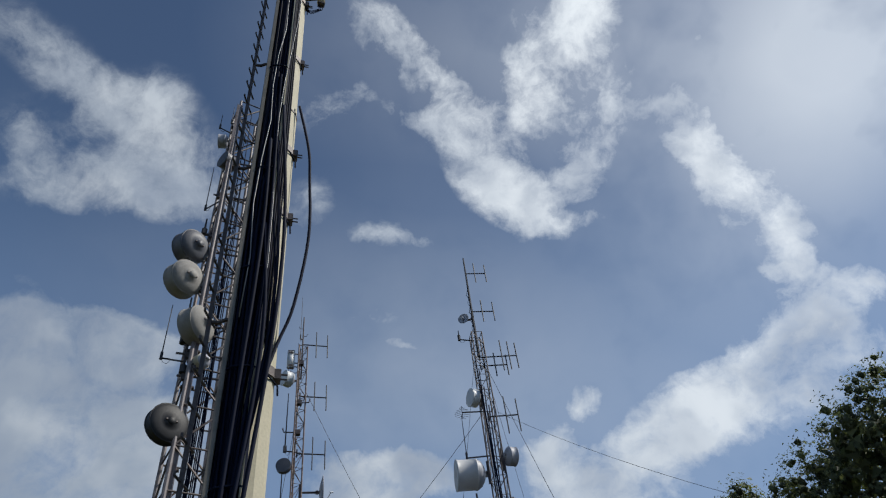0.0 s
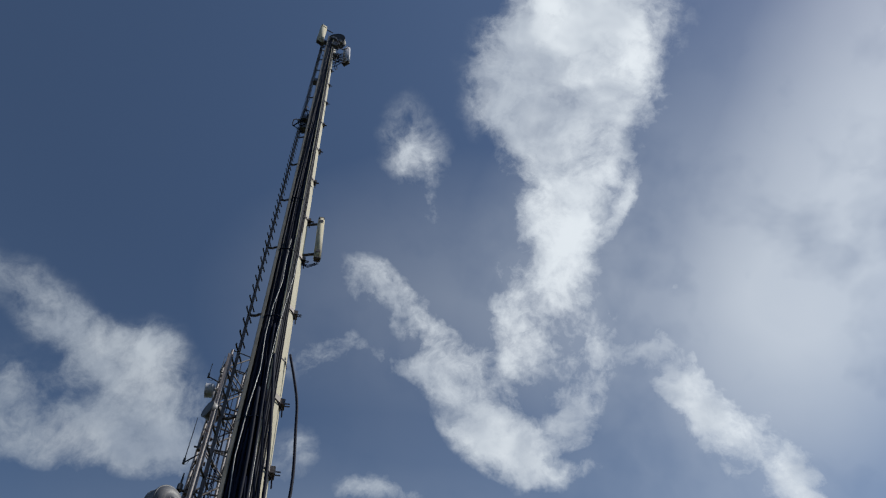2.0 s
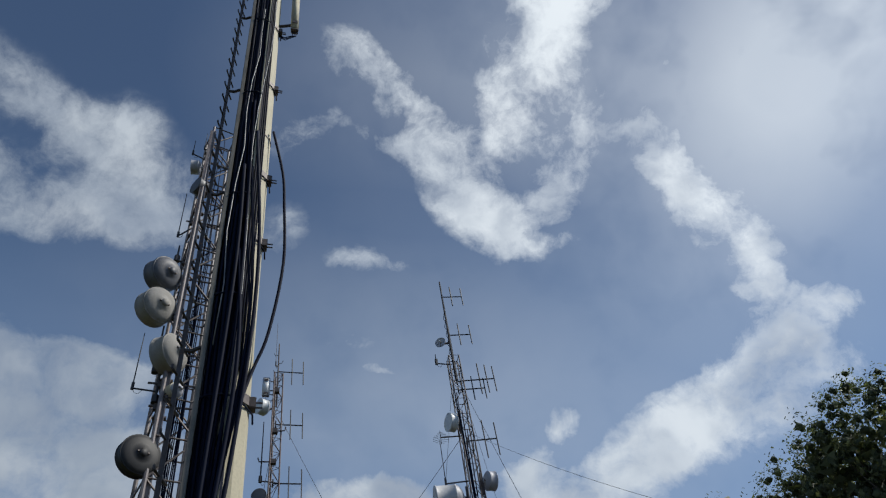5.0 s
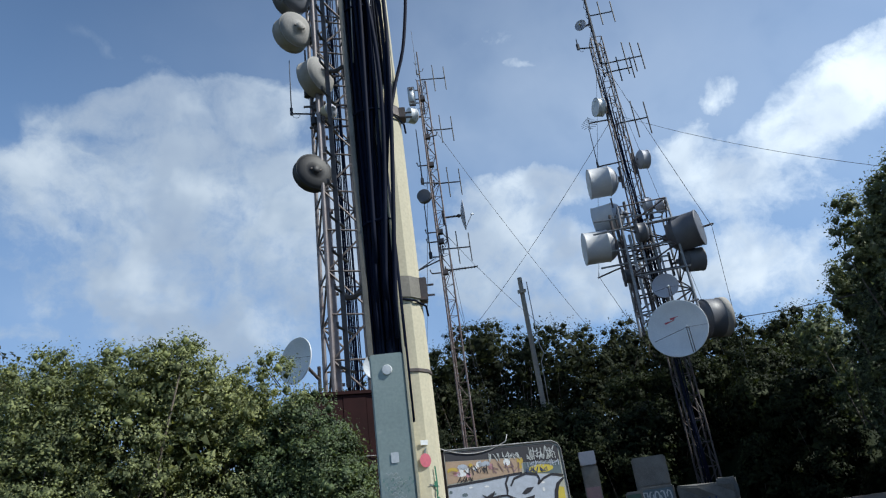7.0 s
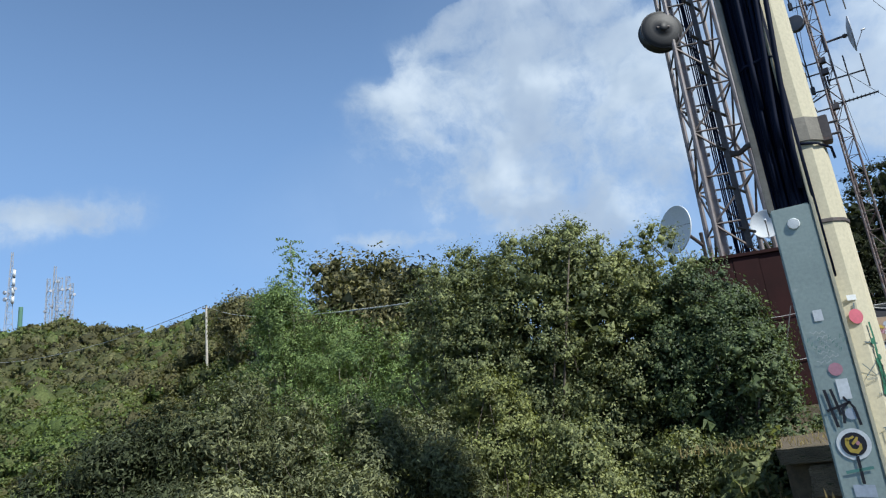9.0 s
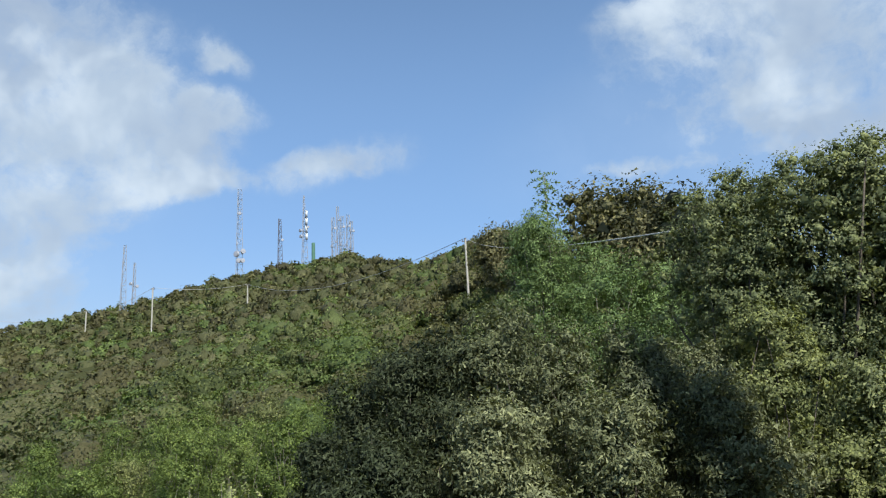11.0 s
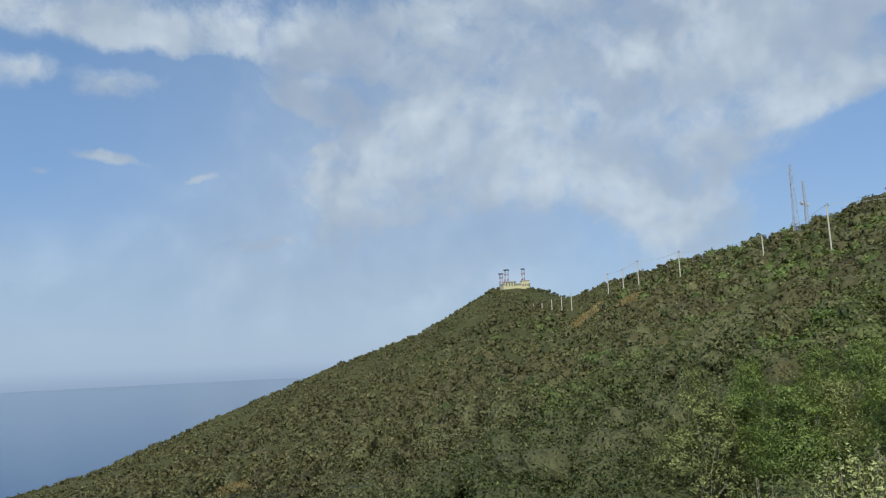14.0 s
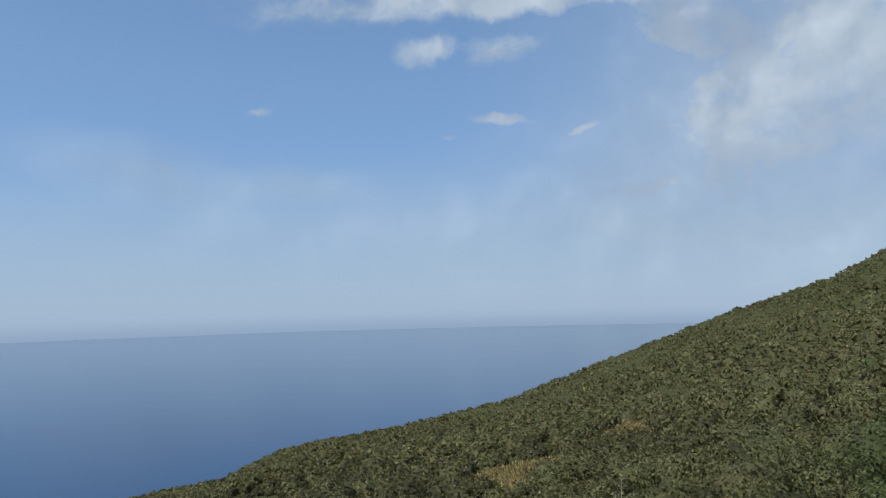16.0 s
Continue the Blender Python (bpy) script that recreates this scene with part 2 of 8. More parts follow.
broad = wnoise(bent, 9.0, 14, 0.62)
puffs = wnoise(bent, 24.0, 14, 0.66)
streak = wnoise(wvec("MULTIPLY", bent, (1.0, 1.0, 2.0)), 26.0, 6, 0.6)
body = wmath("MINIMUM", cover[-1], 1.15)
ragged = wmath("ADD", wmath("MULTIPLY", wmath("SUBTRACT", broad, 0.5), 2.2), wmath("ADD", wmath("MULTIPLY", wmath("SUBTRACT", puffs, 0.5), 1.3), wmath("MULTIPLY", wmath("SUBTRACT", streak, 0.5), 0.35)))
thick = wmath("ADD", body, wmath("MULTIPLY", ragged, wsmooth(cover[-1], 0.02, 0.5, 0.05, 1.0)))
veil = wmath("MAXIMUM", wsmooth(thick, 0.08, 1.4), wmath("MINIMUM", mist[-1], 0.6))
core = wsmooth(thick, 0.5, 1.2)

sky = wn.new("ShaderNodeTexSky")
sky.sky_type = "NISHITA"
sky.sun_disc = False
sky.sun_elevation, sky.sun_rotation = radians(SUN_EL), radians(-SUN_AZ)
sky.altitude, sky.air_density, sky.dust_density, sky.ozone_density = 900, 1.0, 0.5, 2.0
sep = wn.new("ShaderNodeSeparateXYZ")
wl.new(view, sep.inputs[0])
height = sep.outputs["Z"]
# low haze over the sea
haze = wsmooth(height, 0.26, -0.03)
sea_haze = wsmooth(height, -0.008, -0.038)
mid_air = wsmooth(height, 0.9, 0.15)
air = wmix(wmath("MULTIPLY", haze, 0.75), wmix(wmath("MULTIPLY", mid_air, 0.62), sky.outputs[0], (2.5, 4.1, 7.0)), (3.85, 4.75, 6.0))
air = wmix(sea_haze, air, (3.0, 3.75, 5.1))
# cloud light: whiter towards the sun, greyer where deep
sun_way = (-math.sin(radians(SUN_AZ)) * math.cos(radians(SUN_EL)), math.cos(radians(SUN_AZ)) * math.cos(radians(SUN_EL)), math.sin(radians(SUN_EL)))
toward = wn.new("ShaderNodeVectorMath")
toward.operation = "DOT_PRODUCT"
wl.new(view, toward.inputs[0])
toward.inputs[1].default_value = sun_way
near_sun = wsmooth(toward.outputs["Value"], 0.0, 0.95)
lit = wmix(near_sun, (4.3, 4.9, 5.7), (11.9, 12.4, 12.7))
deep = wmix(near_sun, (3.4, 4.0, 5.0), (7.4, 8.0, 8.8))
# relief: greyer where more cloud stands between a place and the sun
soft_bent = wvec("ADD", view, wvec("SCALE", swirl, None, 0.07))
toward_sun = wvec("ADD", soft_bent, tuple(0.045 * x for x in sun_way))
relief = wmath("SUBTRACT", wnoise(toward_sun, 6.5, 4, 0.5), wnoise(soft_bent, 6.5, 4, 0.5))
shade = wmath("ADD", wmath("MULTIPLY", core, wsmooth(wnoise(soft_bent, 3.6, 4, 0.55), 0.40, 0.66, 0.0, 0.8)), wmath("MULTIPLY", relief, 4.0), clamp=True)
bright = wmix(near_sun, (6.9, 7.3, 7.7), (12.5, 12.9, 13.1))
vapour = wmix(wmath("MULTIPLY", relief, -3.5, clamp=True), wmix(shade, lit, deep), bright)
final = wmix(wmath("MULTIPLY", veil, 0.9), air, vapour)
bg = wn.new("ShaderNodeBackground")
bg.inputs["Strength"].default_value = 0.085
wl.new(final, bg.inputs["Color"])
wl.new(bg.outputs[0], wn.new("ShaderNodeOutputWorld").inputs["Surface"])

sun = new("sun", bpy.data.lights.new("sun", "SUN"))
sun.data.energy, sun.data.angle, sun.data.color = 4.0, radians(1.5), (1.0, 0.94, 0.84)
sa, se = radians(SUN_AZ), radians(SUN_EL)
sun.matrix_world = look((60 * -math.sin(sa) * math.cos(se), 60 * math.cos(sa) * math.cos(se), 60 * math.sin(se)), (0, 0, 0))


# ---- materials ----
def nodes_of(mat):
    mat.use_nodes = True
    t = mat.node_tree
    t.nodes.clear()
    out = t.nodes.new("ShaderNodeOutputMaterial")
    b = t.nodes.new("ShaderNodeBsdfPrincipled")
    t.links.new(b.outputs[0], out.inputs[0])
    return t.nodes, t.links, b, out


def ramp(n, l, fac, stops):
    r = n.new("ShaderNodeValToRGB")
    el = r.color_ramp.elements
    while len(el) < len(stops):
        el.new(0.5)
    for e, (p, c) in zip(el, stops):
        e.position, e.color = p, (*c, 1)
    l.new(fac, r.inputs[0])
    return r.outputs[0]


def tex(n, l, vec, scale, detail=5, rough=0.6, kind="noise"):
    t = n.new({"noise": "ShaderNodeTexNoise", "voronoi": "ShaderNodeTexVoronoi"}[kind])
    t.inputs["Scale"].default_value = scale
    if kind == "noise":
        t.inputs["Detail"].default_value, t.inputs["Roughness"].default_value = detail, rough
    if vec is not None:
        l.new(vec, t.inputs["Vector"])
    return t.outputs["Fac" if kind == "noise" else "Distance"]


def mixc(n, l, fac, a, b, mode="MIX"):
    m = n.new("ShaderNodeMix")
    m.data_type, m.blend_type = "RGBA", mode
    if isinstance(fac, (int, float)):
        m.inputs[0].default_value = fac
    else:
        l.new(fac, m.inputs[0])
    for i, v in ((6, a), (7, b)):
        if isinstance(v, tuple):
            m.inputs[i].default_value = (*v, 1)
        else:
            l.new(v, m.inputs[i])
    return m.outputs[2]


def surface(name, colour, second=None, scale=3.0, rough=0.6, metal=0.0, bump=0.15, grain=40.0, wear=None, wear_at=0.62):
    """A worn painted, stony or metal surface: two colours by broad noise, fine grain, optional stains."""
    mat = bpy.data.materials.new(name)
    n, l, b, _ = nodes_of(mat)
    pos = n.new("ShaderNodeTexCoord").outputs["Object"]
    second = second or tuple(c * 0.75 for c in colour)
    broad = tex(n, l, pos, scale, 6, 0.62)
    c = ramp(n, l, broad, [(0.35, second), (0.65, colour)])
    fine = tex(n, l, pos, grain, 4, 0.6)
    c = mixc(n, l, 0.25, c, ramp(n, l, fine, [(0.3, tuple(x * 0.55 for x in colour)), (0.7, tuple(min(1, x * 1.25) for x in colour))]))
    if wear:
        spots = tex(n, l, pos, scale * 2.3, 8, 0.7)
        k = ramp(n, l, spots, [(wear_at, (0, 0, 0)), (wear_at + 0.08, (1, 1, 1))])
        c = mixc(n, l, k, c, wear)
    l.new(c, b.inputs["Base Color"])
    b.inputs["Roughness"].default_value, b.inputs["Metallic"].default_value = rough, metal
    bp = n.new("ShaderNodeBump")
    bp.inputs["Strength"].default_value, bp.inputs["Distance"].default_value = bump, 0.02
    l.new(fine, bp.inputs["Height"])
    l.new(bp.outputs[0], b.inputs["Normal"])
    return mat


def foliage(name, dark, mid, light, patch=0.5, gloss=0.6, through=0.3, kinds=None, sheen=0.35):
    """Leaves: each leaf its own tint, broad drifts of colour, light passing through."""
    mat = bpy.data.materials.new(name)
    n, l, b, out = nodes_of(mat)
    geo = n.new("ShaderNodeNewGeometry")
    leaf = geo.outputs["Random Per Island"]
    drift = tex(n, l, geo.outputs["Position"], patch, 4, 0.6)
    k = n.new("ShaderNodeMath")
    k.operation = "MULTIPLY_ADD"
    l.new(leaf, k.inputs[0])
    k.inputs[1].default_value = 0.45
    s = n.new("ShaderNodeMath")
    s.operation = "MULTIPLY_ADD"
    l.new(drift, s.inputs[0])
    s.inputs[1].default_value, s.inputs[2].default_value = 1.3, -0.4
    l.new(s.outputs[0], k.inputs[2])
    c = ramp(n, l, k.outputs[0], [(0.1, dark), (0.45, mid), (0.85, light)])
    oi = n.new("ShaderNodeObjectInfo")
    if kinds:
        # plants of several kinds: each carries its own number
        at_ = n.new("ShaderNodeAttribute")
        at_.attribute_name = "kind_tint"
        c = mixc(n, l, 0.75, c, ramp(n, l, at_.outputs["Fac"], kinds))
    else:
        c = mixc(n, l, 0.2, c, ramp(n, l, oi.outputs["Random"], [(0.0, dark), (1.0, light)]))
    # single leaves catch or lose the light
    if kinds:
        # shade inside the plant put into colour: core dimmed; loose sprays dull to pale
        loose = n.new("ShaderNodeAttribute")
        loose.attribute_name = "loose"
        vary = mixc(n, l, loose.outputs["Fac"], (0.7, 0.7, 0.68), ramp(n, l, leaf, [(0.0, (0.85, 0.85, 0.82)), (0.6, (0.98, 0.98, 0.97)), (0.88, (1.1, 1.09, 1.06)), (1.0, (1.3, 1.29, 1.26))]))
    else:
        vary = ramp(n, l, leaf, [(0.0, (0.7, 0.7, 0.7)), (0.6, (0.97, 0.97, 0.97)), (1.0, (1.5, 1.47, 1.42))])
    c = mixc(n, l, 1.0, c, vary, "MULTIPLY")
    l.new(c, b.inputs["Base Color"])
    b.inputs["Roughness"].default_value = gloss
    if kinds:
        # leafy unevenness of the clumps
        bp = n.new("ShaderNodeBump")
        bp.inputs["Strength"].default_value, bp.inputs["Distance"].default_value = 0.6, 0.3
        grain = tex(n, l, geo.outputs["Position"], 3.0, 8, 0.75)
        l.new(grain, bp.inputs["Height"])
        # hollows between leaves darkened in the colour, imitating their shade
        c = mixc(n, l, 1.0, c, ramp(n, l, grain, [(0.36, (0.62, 0.62, 0.6)), (0.64, (1.3, 1.3, 1.25))]), "MULTIPLY")
        l.new(c, b.inputs["Base Color"])
        l.new(bp.outputs[0], b.inputs["Normal"])
    b.inputs["Specular IOR Level"].default_value = sheen
    tr = n.new("ShaderNodeBsdfTranslucent")
    l.new(mixc(n, l, 1.0, c, (1.0, 1.0, 0.55), "MULTIPLY"), tr.inputs[0])
    mx = n.new("ShaderNodeMixShader")
    mx.inputs[0].default_value = through
    l.new(b.outputs[0], mx.inputs[1])
    l.new(tr.outputs[0], mx.inputs[2])
    l.new(mx.outputs[0], out.inputs[0])
    return mat


M = {
    "holm": foliage("holm_oak_leaf", (0.075, 0.098, 0.045), (0.175, 0.205, 0.088), (0.33, 0.35, 0.145), through=0.35),
    # darkened copy for the oaks below bearing 29, shade put into leaf colour
    "shady": foliage("shaded_holm_leaf", (0.03, 0.052, 0.026), (0.075, 0.11, 0.048), (0.15, 0.19, 0.075)),
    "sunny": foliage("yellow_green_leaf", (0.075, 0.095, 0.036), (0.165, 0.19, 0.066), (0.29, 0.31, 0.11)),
    "dark": foliage("dark_leaf", (0.05, 0.07, 0.045), (0.12, 0.15, 0.078), (0.22, 0.245, 0.125), through=0.4),
    "acacia": foliage("acacia_leaf", (0.075, 0.13, 0.045), (0.16, 0.235, 0.08), (0.27, 0.36, 0.13), through=0.35),
    "lime": foliage("bright_acacia_leaf", (0.072, 0.117, 0.028), (0.158, 0.218, 0.052), (0.275, 0.34, 0.095), through=0.4),
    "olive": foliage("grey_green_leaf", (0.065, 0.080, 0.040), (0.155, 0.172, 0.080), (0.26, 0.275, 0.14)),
    # same bush leaf darkened past bearing 68: shade put into the colour
    "olive_dark": foliage("shaded_grey_green_leaf", (0.024, 0.035, 0.017), (0.052, 0.066, 0.031), (0.092, 0.108, 0.056), sheen=0.2),
    "pale": foliage("pale_shrub_leaf", (0.13, 0.155, 0.058), (0.245, 0.28, 0.105), (0.37, 0.40, 0.175)),
    "brown": foliage("russet_leaf", (0.055, 0.062, 0.03), (0.13, 0.13, 0.055), (0.23, 0.21, 0.095)),
    # the wood's deep shade is put into the next two leaf colours
    "gloom": foliage("painted_gloom_leaf", (0.028, 0.037, 0.024), (0.044, 0.054, 0.033), (0.064, 0.072, 0.042), through=0.4, sheen=0.06),
    "under": foliage("painted_shade_undergrowth_leaf", (0.010, 0.016, 0.009), (0.022, 0.031, 0.014), (0.045, 0.056, 0.024), sheen=0.1),
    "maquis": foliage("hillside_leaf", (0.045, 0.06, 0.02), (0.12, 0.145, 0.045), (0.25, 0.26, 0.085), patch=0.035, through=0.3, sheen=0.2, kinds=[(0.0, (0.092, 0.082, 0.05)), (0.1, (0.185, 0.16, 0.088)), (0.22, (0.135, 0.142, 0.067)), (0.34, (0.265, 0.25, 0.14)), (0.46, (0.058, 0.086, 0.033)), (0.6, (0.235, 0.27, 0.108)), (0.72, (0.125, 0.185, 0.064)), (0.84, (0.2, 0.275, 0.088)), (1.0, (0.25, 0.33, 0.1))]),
    "bark": surface("bark", (0.16, 0.13, 0.10), (0.07, 0.06, 0.05), 6, 0.9, bump=0.5),
    "twig": surface("grey_twig", (0.30, 0.27, 0.22), (0.16, 0.14, 0.11), 6, 0.9),
    "cream": surface("cream_paint", (0.56, 0.51, 0.37), (0.47, 0.43, 0.31), 1.2, 0.75, bump=0.05, wear=(0.36, 0.31, 0.22), wear_at=0.66),
    "grey_paint": surface("grey_green_paint", (0.33, 0.395, 0.37), (0.24, 0.295, 0.28), 1.6, 0.55, bump=0.03, wear=(0.45, 0.47, 0.44), wear_at=0.64),
    "black": surface("black_rubber", (0.006, 0.010, 0.028), None, 4, 0.7, bump=0.05),
    "steel": surface("galvanised_steel", (0.30, 0.30, 0.30), (0.19, 0.19, 0.2), 5, 0.5, 0.4),
    "dull_steel": surface("weathered_steel", (0.125, 0.105, 0.10), (0.07, 0.058, 0.056), 5, 0.6, 0.3, wear=(0.2, 0.1, 0.06), wear_at=0.6),
    "red_steel": surface("faded_red_steel", (0.065, 0.036, 0.03), (0.045, 0.03, 0.028), 3, 0.6, 0.1, wear=(0.09, 0.08, 0.075), wear_at=0.55),
    "worn_red_steel": surface("worn_red_steel", (0.19, 0.14, 0.125), (0.12, 0.075, 0.068), 3, 0.65, 0.1, wear=(0.28, 0.26, 0.25), wear_at=0.52),
    "white": surface("white_enamel", (0.72, 0.74, 0.74), (0.62, 0.64, 0.65), 2, 0.4),
    "drum": surface("grey_drum", (0.41, 0.415, 0.45), (0.33, 0.335, 0.37), 1.5, 0.5, wear=(0.31, 0.3, 0.3), wear_at=0.65),
    "drum_dark": surface("dark_drum", (0.12, 0.122, 0.135), (0.085, 0.087, 0.098), 1.5, 0.5),
    "rust": surface("maroon_sheet", (0.035, 0.013, 0.013), (0.022, 0.01, 0.01), 1.0, 0.75, wear=(0.03, 0.018, 0.018), wear_at=0.6),
    "concrete": surface("concrete", (0.36, 0.34, 0.31), (0.24, 0.23, 0.21), 1.5, 0.9, bump=0.4),
    "stone": surface("old_stone", (0.19, 0.155, 0.105), (0.07, 0.062, 0.048), 2.2, 0.95, bump=0.9, grain=22, wear=(0.05, 0.055, 0.03), wear_at=0.55),
    "asphalt": surface("asphalt", (0.11, 0.105, 0.10), (0.075, 0.072, 0.07), 0.7, 0.9, bump=0.4),
    "wood": surface("weathered_wood", (0.30, 0.27, 0.23), (0.2, 0.18, 0.15), 8, 0.85, bump=0.3),
    "aerial": surface("dark_aerial_rod", (0.045, 0.045, 0.05), (0.03, 0.03, 0.034), 5, 0.6, 0.2),
    "wire": surface("wire", (0.09, 0.09, 0.09), None, 4, 0.5, 0.5),
    "red": surface("red_paint", (0.5, 0.07, 0.08), (0.38, 0.05, 0.06), 5, 0.5),
    "yellow": surface("yellow_plaster", (0.56, 0.51, 0.29), (0.47, 0.43, 0.25), 0.3, 0.9),
    "dry": foliage("dry_grass_blade", (0.16, 0.125, 0.055), (0.25, 0.195, 0.08), (0.36, 0.29, 0.13), patch=0.3),
    "pale_steel": surface("pale_steel", (0.36, 0.36, 0.37), (0.26, 0.26, 0.27), 2, 0.5, 0.1),
    "drum_pale": surface("pale_drum", (0.60, 0.60, 0.60), (0.50, 0.50, 0.51), 1.5, 0.5, wear=(0.42, 0.4, 0.36), wear_at=0.66),
    "drum_black": surface("black_drum", (0.022, 0.021, 0.022), (0.014, 0.014, 0.015), 1.5, 0.6),
    "lilac_steel": surface("faded_grey_steel", (0.25, 0.225, 0.225), (0.15, 0.125, 0.125), 2.5, 0.6, 0.1, wear=(0.2, 0.09, 0.07), wear_at=0.6),
    "clamp": surface("weathered_clamp", (0.21, 0.195, 0.165), (0.13, 0.12, 0.1), 4, 0.6, 0.2),
    # concrete darkened to stand for the wood's shade, with worn patches
    "concrete_in_shade": surface("shade_toned_concrete", (0.2, 0.195, 0.18), (0.11, 0.107, 0.10), 2.2, 0.95, bump=0.5, wear=(0.2, 0.17, 0.14), wear_at=0.62),
}


def hillside_soil():
    mat = bpy.data.materials.new("hillside_soil")
    n, l, b, _ = nodes_of(mat)
    p = n.new("ShaderNodeNewGeometry").outputs["Position"]
    broad = tex(n, l, p, 0.03, 6, 0.65)
    c = ramp(n, l, broad, [(0.35, (0.042, 0.05, 0.02)), (0.55, (0.062, 0.066, 0.026)), (0.74, (0.12, 0.10, 0.04))])
    fine = tex(n, l, p, 0.9, 7, 0.7)
    c = mixc(n, l, 0.6, c, ramp(n, l, fine, [(0.3, (0.028, 0.034, 0.013)), (0.7, (0.09, 0.09, 0.034))]))
    l.new(c, b.inputs["Base Color"])
    b.inputs["Roughness"].default_value, b.inputs["Specular IOR Level"].default_value = 0.95, 0.08
    bp = n.new("ShaderNodeBump")
    bp.inputs["Distance"].default_value = 0.4
    l.new(fine, bp.inputs["Height"])
    l.new(bp.outputs[0], b.inputs["Normal"])
    return mat


def sea_water():
    mat = bpy.data.materials.new("sea_water")
    n, l, b, _ = nodes_of(mat)
    p = n.new("ShaderNodeNewGeometry").outputs["Position"]
    c = ramp(n, l, tex(n, l, p, 0.0012, 4, 0.5), [(0.35, (0.016, 0.045, 0.11)), (0.65, (0.02, 0.054, 0.125))])
    l.new(c, b.inputs["Base Color"])
    b.inputs["Roughness"].default_value = 0.14
    b.inputs["IOR"].default_value = 1.33
    return mat


for dull in ("rust", "stone", "concrete_in_shade", "black"):
    [x for x in M[dull].node_tree.nodes if x.type == "BSDF_PRINCIPLED"][0].inputs["Specular IOR Level"].default_value = 0.12
M["soil"], M["sea"] = hillside_soil(), sea_water()


# ---- building helpers ----
RNG = np.random.default_rng(7)


def at(az, d, el=None, z=None):
    """A place at a bearing (degrees from +Y towards -X) and level distance from the origin, at a height or a rise seen from eye level."""
    a = radians(az)
    if z is None:
        z = EYE_Z + d * math.tan(radians(el))
    return Vector((-math.sin(a) * d, math.cos(a) * d, z))


def raw_mesh(name, verts, faces, material, smooth=False):
    me = bpy.data.meshes.new(name)
    verts, faces = np.asarray(verts, dtype=np.float32), np.asarray(faces, dtype=np.int32)
    k = faces.shape[1]
    me.vertices.add(len(verts))
    me.vertices.foreach_set("co", verts.ravel())
    me.loops.add(faces.size)
    me.loops.foreach_set("vertex_index", faces.ravel())
    me.polygons.add(len(faces))
    me.polygons.foreach_set("loop_start", np.arange(0, faces.size, k, dtype=np.int32))
    me.update(calc_edges=True)
    if smooth:
        me.shade_smooth()
    me.materials.append(material)
    return me


def bm_mesh(name, bm, material, smooth=False):
    me = bpy.data.meshes.new(name)
    bm.to_mesh(me)
    bm.free()
    me.materials.append(material)
    if smooth:
        me.shade_smooth()
    return me


def part(name, bm, material, parent=None, label="", smooth=False):
    """Links a bmesh or mesh as one object under a thing or a part."""
    me = bm if isinstance(bm, bpy.types.Mesh) else bm_mesh(name, bm, material, smooth)
    ob = new(name, me)
    ob.parent = parent
    if label:
        tagged(ob, label)
    return ob


def thing(name, place, label, category, group="", kind="", turn=0.0):
    """An Empty at a thing's base."""
    ob = new(name)
    ob.empty_display_size = 0.2
    ob.matrix_world = pose(*place, 0, 0, turn)
    return tagged(ob, label, category, group, kind)


def frame_along(d):
    d = Vector(d).normalized()
    a = d.orthogonal().normalized()
    return a, d.cross(a)


def tube(bm, p, q, r0, r1=None, n=6, caps=True):
    """A round bar from p to q."""
    r1 = r0 if r1 is None else r1
    p, q = Vector(p), Vector(q)
    a, b = frame_along(q - p)
    rings = []
    for c, r in ((p, r0), (q, r1)):
        rings.append([bm.verts.new(c + (a * math.cos(i * math.tau / n) + b * math.sin(i * math.tau / n)) * r) for i in range(n)])
    for i in range(n):
        bm.faces.new((rings[0][i], rings[0][(i + 1) % n], rings[1][(i + 1) % n], rings[1][i]))
    if caps:
        bm.faces.new(rings[0][::-1])
        bm.faces.new(rings[1])
    return bm


def path_tube(bm, pts, r, n=6, taper=1.0):
    """A bent round bar through points."""
    pts = [Vector(p) for p in pts]
    rings, a = [], None
    for i, p in enumerate(pts):
        d = (pts[min(i + 1, len(pts) - 1)] - pts[max(i - 1, 0)]).normalized()
        a = d.orthogonal().normalized() if a is None else (a - d * a.dot(d)).normalized()
        b = d.cross(a)
        rr = r * (1 + (taper - 1) * i / (len(pts) - 1))
        rings.append([bm.verts.new(p + (a * math.cos(k * math.tau / n) + b * math.sin(k * math.tau / n)) * rr) for k in range(n)])
    for u, v in zip(rings, rings[1:]):
        for k in range(n):
            bm.faces.new((u[k], u[(k + 1) % n], v[(k + 1) % n], v[k]))
    bm.faces.new(rings[0][::-1])
    bm.faces.new(rings[-1])
    return bm


def box(bm, lo, hi, m=None, bevel=0.0):
    lo, hi = Vector(lo), Vector(hi)
    made = bmesh.ops.create_cube(bm, size=1.0, matrix=(m or Matrix()) @ Matrix.Translation((lo + hi) / 2) @ Matrix.Diagonal((*(hi - lo), 1)))
    if bevel:
        es = list({e for v in made["verts"] for e in v.link_edges})
        bmesh.ops.bevel(bm, geom=es, offset=bevel, segments=2, affect="EDGES")
    return bm


